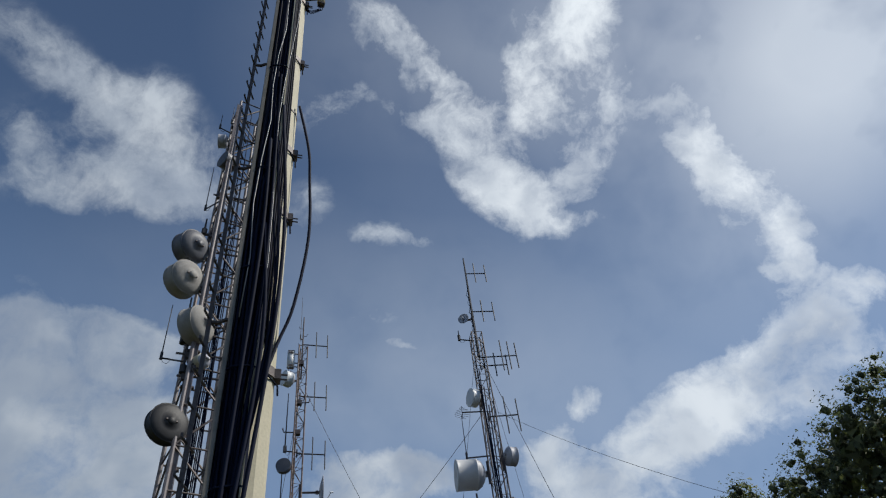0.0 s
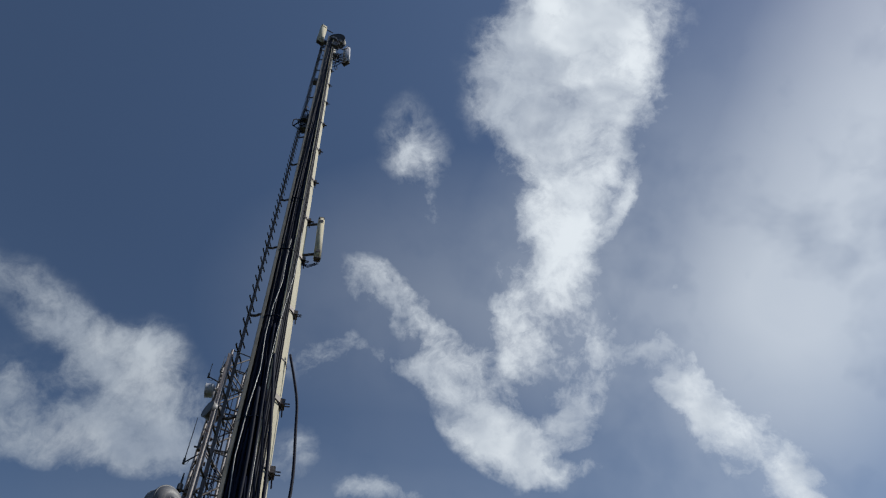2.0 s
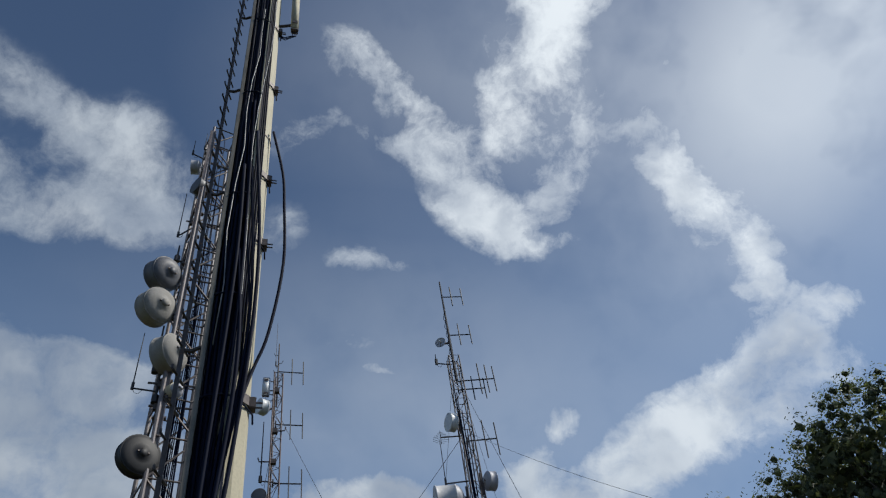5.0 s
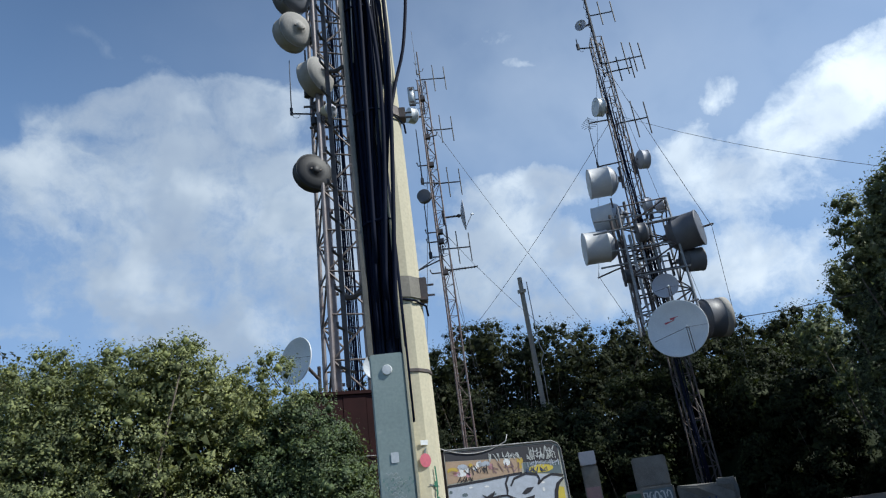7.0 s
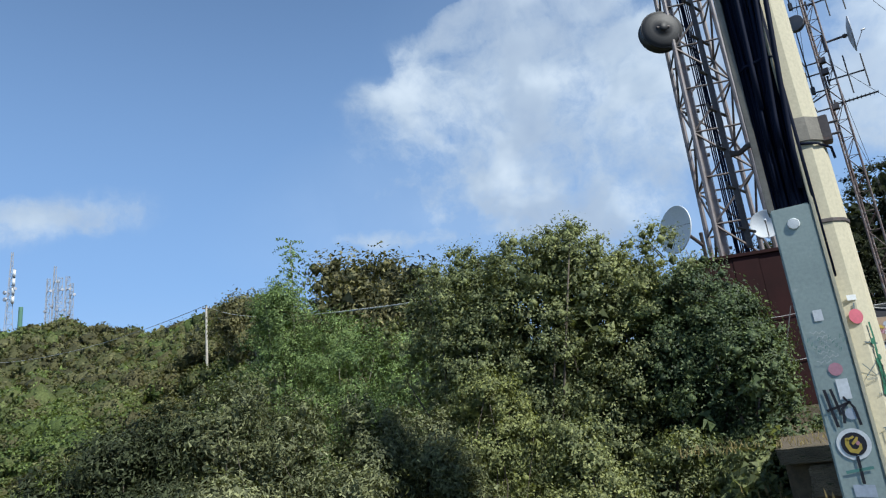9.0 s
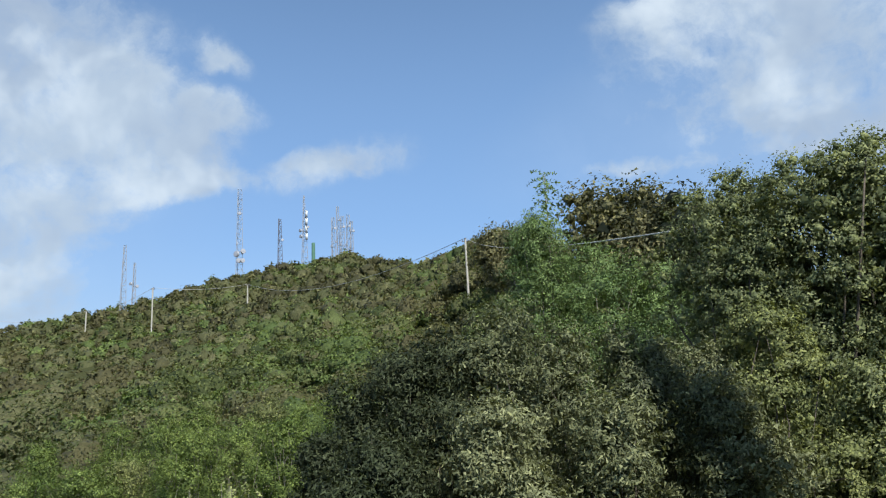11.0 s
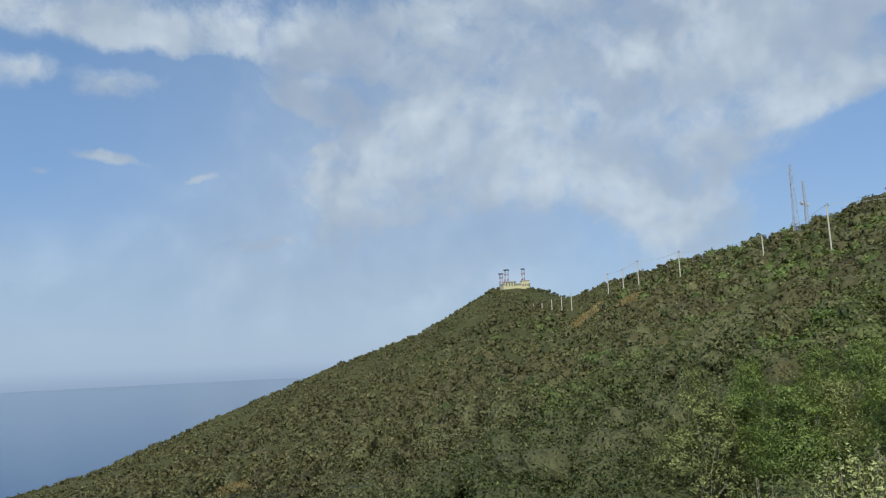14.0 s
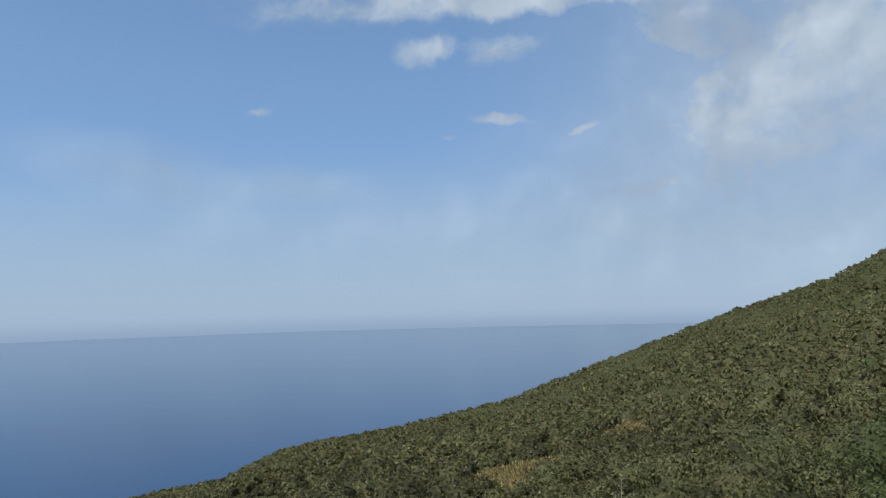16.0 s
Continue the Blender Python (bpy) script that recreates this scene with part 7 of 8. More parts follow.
radar_tower(114.42, 15.5, 2.0, "distant slim red and white lattice tower")


# ---- plants ----
def leaf_tris(c, out, size, aspect=0.42, loose=0.55):
    """Three-cornered leaves at places c, for foliage further off."""
    n = len(c)
    nor = out + RNG.normal(0, loose, (n, 3))
    nor /= np.linalg.norm(nor, axis=1)[:, None] + 1e-9
    t = np.cross(nor, RNG.normal(0, 1, (n, 3)))
    t /= np.linalg.norm(t, axis=1)[:, None] + 1e-9
    b = np.cross(nor, t)
    s = np.asarray(size).reshape(-1, 1) * np.ones((n, 1))
    back = c - t * s * 0.75
    v = np.stack([c + t * s * 1.1, back + b * s * aspect * 1.5, back - b * s * aspect * 1.5], 1).reshape(-1, 3)
    return v, np.arange(3 * n).reshape(-1, 3)


def unit(n):
    d = RNG.normal(0, 1, (n, 3))
    return d / np.linalg.norm(d, axis=1)[:, None]


def crown_points(blobs, clumps, per, clump_r, fill=0.5):
    """Leaf places, outward ways and clump centres and sizes for a crown made of clumps on the shells of blobs (x, y, z, rx, ry, rz)."""
    blobs = np.asarray(blobs, dtype=float)
    w = blobs[:, 3] * blobs[:, 4] + blobs[:, 5] ** 2
    pick = RNG.choice(len(blobs), clumps, p=w / w.sum())
    d = unit(clumps)
    d[:, 2] = np.where(d[:, 2] < -0.3, -d[:, 2], d[:, 2])
    k = 1 - fill * RNG.random(clumps) ** 1.5
    cc = blobs[pick, :3] + d * blobs[pick, 3:] * k[:, None]
    cr = clump_r * RNG.uniform(0.55, 1.45, clumps)
    who = np.repeat(np.arange(clumps), per)
    e = unit(len(who))
    e[:, 2] = e[:, 2] * 0.75 + 0.2
    # clumps of uneven shape, looser towards their outside
    form = RNG.uniform(0.55, 1.5, (clumps, 3))
    rad = cr[who] * (0.25 + 0.95 * RNG.random(len(who)) ** 0.8)
    return cc[who] + e * form[who] * rad[:, None], e * 0.6 + d[who] * 0.75, cc, cr


def ball(level, floor=-2.0):
    """Directions and faces of a unit ball, without what lies below a height."""
    bm = bmesh.new()
    bmesh.ops.create_icosphere(bm, subdivisions=level, radius=1.0)
    bmesh.ops.delete(bm, geom=[f for f in bm.faces if max(v.co.z for v in f.verts) < floor], context="FACES")
    bmesh.ops.delete(bm, geom=[v for v in bm.verts if not v.link_faces], context="VERTS")
    bm.verts.index_update()
    v, f = np.array([tuple(x.co) for x in bm.verts]), np.array([[x.index for x in y.verts] for y in bm.faces])
    bm.free()
    return v, f


def leafy_mesh(name, v, f, nor, material):
    """Triangles lit by the round of their clump rather than by each leaf's own tilt."""
    me = raw_mesh(name, v, f, material, True)
    nor = nor / (np.linalg.norm(nor, axis=1)[:, None] + 1e-9)
    me.normals_split_custom_set_from_vertices(nor.astype(np.float32))
    return me


def limb(bm, p, q, r0, r1, bow=0.12):
    p, q = Vector(p), Vector(q)
    m = p.lerp(q, 0.5) + Vector(RNG.normal(0, bow, 3)) * (q - p).length * 0.6
    pts = [p, p.lerp(m, 0.5) * 0.7 + p.lerp(q, 0.25) * 0.3, m, m.lerp(q, 0.55), q]
    path_tube(bm, pts, r0, 5, r1 / r0)


def tree(name, base, blobs, leaf, label, category="tree", clumps=70, per=180, clump_r=0.45, size=0.05, trunk=0.09, aspect=0.42, limbs=22, group="", bark="bark", fill=0.5, stems=1, inner=0, inner_size=0.2, heart=0.38, own=0.35):
    t = thing(name, base, label, category, group)
    pts, out, cc, cr = crown_points(blobs, clumps, per, clump_r, fill)
    leaf_size = RNG.uniform(0.65, 1.35, len(pts)) * size
    bl = np.asarray(blobs, dtype=float)
    if inner:
        # the close, shaded inside of the crown
        k = RNG.integers(0, len(bl), inner)
        e = unit(inner)
        pts = np.concatenate([pts, bl[k, :3] + e * bl[k, 3:] * (0.6 * RNG.random(inner) ** 0.4)[:, None]])
        out = np.concatenate([out, e])
        leaf_size = np.concatenate([leaf_size, RNG.uniform(0.6, 1.2, inner) * inner_size])
    v, f = leaf_tris(pts, out, leaf_size, aspect)
    nor = np.repeat(out + RNG.normal(0, own, out.shape), 3, axis=0)
    if heart:
        # the dense middle of each clump
        bv = np.array([(1, 0, 0), (-1, 0, 0), (0, 1, 0), (0, -1, 0), (0, 0, 1), (0, 0, -1)], dtype=float)
        bf = np.array([(0, 2, 4), (2, 1, 4), (1, 3, 4), (3, 0, 4), (2, 0, 5), (1, 2, 5), (3, 1, 5), (0, 3, 5)])
        hv = cc[:, None] + bv[None] * (cr[:, None] * heart * RNG.uniform(0.75, 1.15, (len(cc), len(bv))))[:, :, None]
        f = np.concatenate([f, (bf[None] + (np.arange(len(cc)) * len(bv))[:, None, None]).reshape(-1, 3) + len(v)])
        v = np.concatenate([v, hv.reshape(-1, 3)])
        nor = np.concatenate([nor, np.tile(bv, (len(cc), 1))])
    part("crown", leafy_mesh("crown", v, f, nor, M[leaf]), None, t)
    middle = bl[:, :3].mean(0)
    bm = bmesh.new()
    low = float((bl[:, 2] - bl[:, 5]).min())
    for s in range(stems):
        foot = Vector((RNG.normal(0, 0.12) * (stems > 1), RNG.normal(0, 0.12) * (stems > 1), -0.15))
        spread = 0.25 * float(bl[:, 3].mean()) * (stems > 1) + 0.1
        fork = Vector((middle[0] * 0.5 + RNG.normal(0, spread), middle[1] * 0.5 + RNG.normal(0, spread), max(0.25, low * 0.6 + 0.3)))
        limb(bm, foot, fork, trunk, trunk * 0.75, 0.05)
        for i in RNG.choice(len(cc), min(limbs // stems, len(cc)), replace=False):
            limb(bm, fork, cc[i], trunk * 0.5, trunk * 0.12)
    part("trunk", bm, M[bark], t, smooth=True)
    return t


def on_bearing(az, d, el_top):
    """Crown blobs (relative to the base at ground) of a tree that fills a bearing to a height seen from eye level."""
    base = g(az, d)
    top = EYE_Z + d * math.tan(radians(el_top)) - base.z
    return base, top


def broad_tree(az, d, el_top, half_w, leaf, label, category="tree", low=0.15, **kw):
    """A rounded, uneven tree with several lobes."""
    base, top = on_bearing(az, d, el_top)
    blobs = []
    k = kw.pop("lobes", 6)
    dome = kw.pop("dome", False)
    for i in range(k):
        u = i / max(1, k - 1)
        ang = RNG.uniform(0, math.tau)
        off = half_w * (0.25 + 0.35 * RNG.random()) * (1.0 - (0.3 if dome else 0.75) * u)
        z = top * (low + 0.18 + (0.68 - low) * u)
        r = half_w * (0.62 - (0.1 if dome else 0.22) * u) * RNG.uniform(0.85, 1.15)
        rz = min(top * 0.24, top - z) if i == k - 1 else top * 0.22
        blobs.append((math.cos(ang) * off, math.sin(ang) * off, z, r, r, rz))
    return tree(category, base, blobs, leaf, label, category, **kw)


HOLM = "dense evergreen holm oak with small leathery leaves"
# the row of trees beside the terrace
for az, d, el, hw, n in ((25.6, 12.0, 8.4, 1.05, 330), (28.2, 12.9, 11.6, 1.25, 380), (31.4, 13.2, 14.2, 1.4, 400), (35.2, 13.0, 15.3, 1.5, 430), (39.0, 12.8, 15.7, 1.6, 460), (43.0, 13.2, 15.4, 1.6, 440), (46.6, 14.0, 14.9, 1.6, 380)):
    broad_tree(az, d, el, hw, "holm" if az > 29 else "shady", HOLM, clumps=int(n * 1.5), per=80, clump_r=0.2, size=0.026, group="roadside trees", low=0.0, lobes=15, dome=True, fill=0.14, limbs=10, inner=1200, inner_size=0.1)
broad_tree(44.5, 9.6, 5.4, 1.25, "sunny", "low yellow-green leafy shrub in front of the oaks", "shrub", clumps=300, per=110, clump_r=0.15, size=0.021, group="roadside shrubs", inner=900, inner_size=0.06, low=0.0, stems=3, trunk=0.03, fill=0.3)
broad_tree(38.5, 10.2, 1.0, 1.2, "holm", "low leafy evergreen shrub under the oaks", "shrub", clumps=180, per=90, clump_r=0.18, size=0.026, group="roadside shrubs", inner=900, inner_size=0.06, low=0.0, stems=3)
broad_tree(30.5, 10.8, -1.0, 1.3, "holm", "low leafy evergreen shrub under the oaks", "shrub", clumps=180, per=90, clump_r=0.18, size=0.026, group="roadside shrubs", inner=900, inner_size=0.06, low=0.0, stems=3)
broad_tree(25.0, 10.0, -3.0, 0.9, "holm", "low leafy evergreen shrub under the oaks", "shrub", clumps=80, per=110, clump_r=0.26, size=0.045, group="roadside shrubs", inner=900, inner_size=0.06, low=0.0, stems=3)
for az, d, el, hw in ((48.5, 27, 15.4, 2.6), (52.5, 29, 16.0, 2.9), (55.5, 31, 15.5, 2.6), (61.0, 60, 13.4, 3.0), (63.6, 70, 13.3, 2.2)):
    broad_tree(az, d, el, hw, "brown", "tall russet-tinged deciduous tree behind the roadside", clumps=120, per=90, clump_r=0.55 + 0.006 * d, size=0.06 + 0.0012 * d, group="back trees", low=0.1, lobes=9, dome=True, inner=500, inner_size=0.35)
# feathery acacias
broad_tree(59.7, 20.0, 13.9, 1.5, "acacia", "feathery bright green acacia with thin pale stems", clumps=330, per=130, clump_r=0.3, size=0.036, aspect=0.3, heart=0.0, group="acacias", bark="twig", low=0.0, lobes=12, dome=True, fill=0.3, limbs=9, trunk=0.05, inner=1500, inner_size=0.07)
broad_tree(52.2, 21.0, 9.6, 1.7, "acacia", "feathery bright green acacia with thin pale stems", clumps=240, per=130, clump_r=0.3, size=0.036, aspect=0.3, heart=0.0, group="acacias", bark="twig", low=0.0, lobes=10, dome=True, fill=0.3, limbs=8, trunk=0.05, inner=1200, inner_size=0.07)
broad_tree(55.8, 20.5, 11.6, 2.2, "acacia", "feathery bright green acacia with thin pale stems", clumps=330, per=130, clump_r=0.3, size=0.036, aspect=0.3, heart=0.0, group="acacias", bark="twig", low=0.0, lobes=12, dome=True, fill=0.3, limbs=9, trunk=0.05, inner=1500, inner_size=0.07)


def frond_shoot(az, d, el_foot, el_top, fronds, reach, leaf, label, lean=0.0):
    """A thin upright shoot with feathery compound leaves that arch outwards."""
    foot = g(az, d)
    z0, z1 = EYE_Z + d * math.tan(radians(el_foot)) - foot.z, EYE_Z + d * math.tan(radians(el_top)) - foot.z
    t = thing("sapling", foot, label, "sapling", "feathery shoots")
    bm = bmesh.new()
    path_tube(bm, [(0, 0, 0), (lean * 0.3, 0, z0 * 0.6), (lean * 0.6, 0.05, z0), (lean, 0, z1 - 0.15)], 0.035, 6, 0.3)
    part("stem", bm, M["twig"], t, smooth=True)
    vs, k = [], 0
    for i in range(fronds):
        u = i / max(1, fronds - 1)
        root = Vector((lean * (0.6 + 0.4 * u), 0, z0 + (z1 - 0.15 - z0) * u))
        a = i * 2.4 + RNG.uniform(-0.3, 0.3)
        ln = reach * (1.0 - 0.35 * u) * RNG.uniform(0.45, 1.25)
        out = Vector((math.cos(a), math.sin(a), 0))
        lift = RNG.uniform(0.3, 0.9)
        for j in range(15):
            w = (j + 1) / 15
            p = root + out * ln * w + Vector((0, 0, ln * (lift * w - 0.8 * w * w))) + Vector(RNG.normal(0, 0.05, 3)) * ln
            d1, d2 = Vector(RNG.normal(0, 1, 3)).normalized(), Vector(RNG.normal(0, 1, 3)).normalized()
            sz = (0.035 + 0.06 * ln) * RNG.uniform(0.7, 1.2)
            vs += [p - d1 * sz, p + d2 * sz * 0.45, p + d1 * sz, p - d2 * sz * 0.45]
    v = np.array([list(x) for x in vs])
    part("foliage", raw_mesh("foliage", v, np.arange(len(v)).reshape(-1, 4), M[leaf]), None, t)




def spire(az, d, el_foot, el_top, lean, label):
    """A slim young tree whose feathery clumps thin out towards the tip."""
    foot = g(az, d)
    z0, z1 = EYE_Z + d * math.tan(radians(el_foot)) - foot.z, EYE_Z + d * math.tan(radians(el_top)) - foot.z
    blobs = []
    for k in range(11):
        u = k / 10
        r = 0.26 * (1 - 0.55 * u)
        blobs.append((lean * u + RNG.uniform(-0.36, 0.36) * (1 - 0.6 * u), RNG.uniform(-0.3, 0.3), z0 + (z1 - z0 - 0.12) * u, r, r, 0.17))
    t = tree("sapling", foot, blobs, "acacia", label, "sapling", clumps=150, per=34, clump_r=0.12, size=0.045, aspect=0.3, trunk=0.03, limbs=14, bark="twig", fill=0.3, group="feathery shoots")


frond_shoot(59.9, 20.0, 12.8, 17.9, 46, 0.66, "acacia", "slim feathery shoot rising above the acacias", 0.2)
spire(61.3, 20.5, 10.5, 14.0, 0.0, "slim feathery shoot beside the acacias")
for az, d, e0, e1 in ((41.3, 13.2, 14.2, 16.5), (38.6, 12.8, 14.0, 16.4), (36.2, 12.9, 13.6, 16.2), (34.2, 13.3, 13.0, 15.6), (37.5, 12.9, 14.2, 16.7), (44.0, 13.4, 13.5, 15.4)):
    frond_shoot(az, d, e0, e1, 18, 0.36, "holm", "feathery young shoot standing out of the tree tops")
ACACIA_TOPS = ((70, 3.0), (81.7, 0.8), (89.3, 0.2), (97.8, -0.9), (104.6, -1.6), (111.6, -4.0), (116, -6.5))
for k in range(17):
    az = 75.0 + 1.75 * k + RNG.uniform(-0.8, 0.8)
    d = (22.0, 30.0, 25.5, 34.0)[k % 4] + RNG.uniform(-1, 1)
    el = float(np.interp(az, [a for a, _ in ACACIA_TOPS], [b for _, b in ACACIA_TOPS])) - RNG.uniform(0.2, 1.6) - (1.6 if d < 27 else 0)
    broad_tree(az, d, el, RNG.uniform(1.1, 1.9), "lime" if az < 101 and k % 5 else "sunny", "feathery green acacia thicket with thin pale stems on the slope", clumps=230, per=70, clump_r=0.26, size=0.04, aspect=0.3, heart=0.0, group="slope acacias", bark="twig", low=0.0, lobes=11, fill=0.4, stems=4, limbs=28, trunk=0.028, inner=400, inner_size=0.07)
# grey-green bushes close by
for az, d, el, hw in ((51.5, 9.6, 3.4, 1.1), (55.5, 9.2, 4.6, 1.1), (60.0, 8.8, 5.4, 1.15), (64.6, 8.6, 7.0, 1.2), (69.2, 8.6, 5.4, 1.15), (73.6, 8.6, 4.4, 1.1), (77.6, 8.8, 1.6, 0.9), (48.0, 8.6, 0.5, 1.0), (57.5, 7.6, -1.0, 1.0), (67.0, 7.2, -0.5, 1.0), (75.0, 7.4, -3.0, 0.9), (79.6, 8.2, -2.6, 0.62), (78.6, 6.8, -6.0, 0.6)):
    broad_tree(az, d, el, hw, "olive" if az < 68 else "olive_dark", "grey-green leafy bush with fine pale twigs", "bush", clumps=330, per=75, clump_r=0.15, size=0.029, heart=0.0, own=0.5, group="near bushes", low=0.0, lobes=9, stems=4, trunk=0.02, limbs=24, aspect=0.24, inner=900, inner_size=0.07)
# pale flowering shrub, dry bushes and sprigs near the viewpoint
def sprig_shrub(az, d, el, hw, leaf, label, group, sprigs=60, category="shrub", leaves=46, size=0.013, stem="twig"):
    """A low shrub of many upright leafy shoots that fan out from the root."""
    base = g(az, d)
    top = EYE_Z + d * math.tan(radians(el)) - base.z
    t = thing(category, base, label, category, group)
    bm = bmesh.new()
    pts, out = [], []
    for i in range(sprigs):
        a, q = RNG.uniform(0, math.tau), math.sqrt(RNG.random())
        tip = np.array([math.cos(a) * q * hw, math.sin(a) * q * hw, top * (1 - 0.45 * q * q) * RNG.uniform(0.5, 1.03)])
        root = np.array([tip[0] * 0.3, tip[1] * 0.3, 0.0])
        bend = np.array([tip[0] * 0.75, tip[1] * 0.75, tip[2] * 0.55])
        path_tube(bm, [tuple(root - np.array([0, 0, 0.05])), tuple(bend), tuple(tip)], 0.006, 4, 0.4)
        u = 1 - 0.75 * RNG.random(leaves) ** 1.2
        p = root * ((1 - u) ** 2)[:, None] + bend * (2 * u * (1 - u))[:, None] + tip * (u ** 2)[:, None]
        e = unit(leaves) + np.array([0, 0, 0.5])
        pts.append(p + e * size * RNG.uniform(0.6, 1.8, (leaves, 1)))
        out.append(e * 0.25 + np.array([math.cos(a) * q, math.sin(a) * q, 0.7]))
    part("branchwork", bm, M[stem], t)
    pts, out = np.concatenate(pts), np.concatenate(out)
    v, f = leaf_tris(pts, out, RNG.uniform(0.6, 1.4, len(pts)) * size, 0.4)
    part("foliage", leafy_mesh("foliage", v, f, np.repeat(out + RNG.normal(0, 0.15, out.shape), 3, axis=0), M[leaf]), None, t)


for az, d, el, hw in ((86.4, 5.5, -4.6, 0.36), (89.6, 5.4, -5.9, 0.38), (92.8, 5.5, -6.5, 0.38), (96.0, 5.6, -7.6, 0.34)):
    sprig_shrub(az, d, el, hw, "pale", "pale yellow-green flowering shrub of upright shoots close by", "pale shrubs", 230, leaves=150, size=0.0145)
for az, d, el, hw in ((101.2, 5.4, -9.2, 0.36), (105.5, 5.5, -10.9, 0.3)):
    sprig_shrub(az, d, el, hw, "brown", "dry grey-brown twiggy bush close to the viewpoint", "dry bushes", 110, "bush", 26, 0.012)
for az, d, el, hw in ((154.6, 4.6, -13.3, 0.16), (146.5, 4.6, -13.0, 0.2), (143.4, 4.5, -12.2, 0.2), (140.4, 4.6, -12.4, 0.22), (137.2, 4.6, -13.6, 0.2)):
    sprig_shrub(az, d, el, hw, "pale", "sparse pale sprigs of a low shrub", "sprigs", 34, leaves=40, size=0.014)

# the dark wood behind the masts
for az, d, el, hw in ((21, 35, 12, 3), (18.5, 36, 13, 3), (15.5, 34, 14.2, 2.8), (12.6, 36, 15.6, 2.8), (10, 37, 16.2, 2.6), (7, 36, 15.2, 2.6), (4, 34, 14.8, 2.6), (1, 36, 13.8, 2.6), (-2, 37, 14, 2.7), (-5, 36, 13.4, 2.7), (-8.2, 37, 12.4, 2.7), (-11.3, 35, 12.2, 2.7), (-14.0, 31, 12.0, 2.0),
                      (-17.4, 25, 14.6, 1.0), (-19.2, 23, 18.6, 1.1), (-22.4, 21, 19.9, 1.4), (-26, 20, 19.6, 1.8), (-30, 20, 22.5, 2.1), (-34.5, 19, 23.8, 2.3), (-39.5, 19, 25, 2.6), (-45, 19, 24, 2.6)):
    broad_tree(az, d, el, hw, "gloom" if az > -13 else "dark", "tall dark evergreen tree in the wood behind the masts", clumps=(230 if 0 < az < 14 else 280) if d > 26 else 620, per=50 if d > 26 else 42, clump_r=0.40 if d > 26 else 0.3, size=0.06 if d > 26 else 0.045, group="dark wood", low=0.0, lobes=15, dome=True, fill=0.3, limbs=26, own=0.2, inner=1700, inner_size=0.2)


for az, d, el, hw in ((10.4, 24.2, 9.4, 1.3), (7.4, 24.0, 8.8, 1.4), (4.2, 24.4, 8.2, 1.4), (1.0, 24.4, 7.4, 1.3), (-8.6, 25.5, 8.4, 1.4), (-12.0, 24.5, 8.0, 1.5), (-0.6, 27.6, 10.2, 1.7), (-3.2, 28.2, 10.6, 1.8), (-6.0, 27.8, 10.4, 1.7), (-9.5, 27.6, 10.4, 1.7)):
    broad_tree(az, d, el, hw, "under", "evergreen bush at the edge of the wood, its leaves coloured for shade", "bush", clumps=170, per=90, clump_r=0.28, size=0.055, group="wood edge bushes", low=0.0, lobes=9, dome=True, fill=0.2, limbs=6, inner=900, inner_size=0.2, stems=3, trunk=0.04)


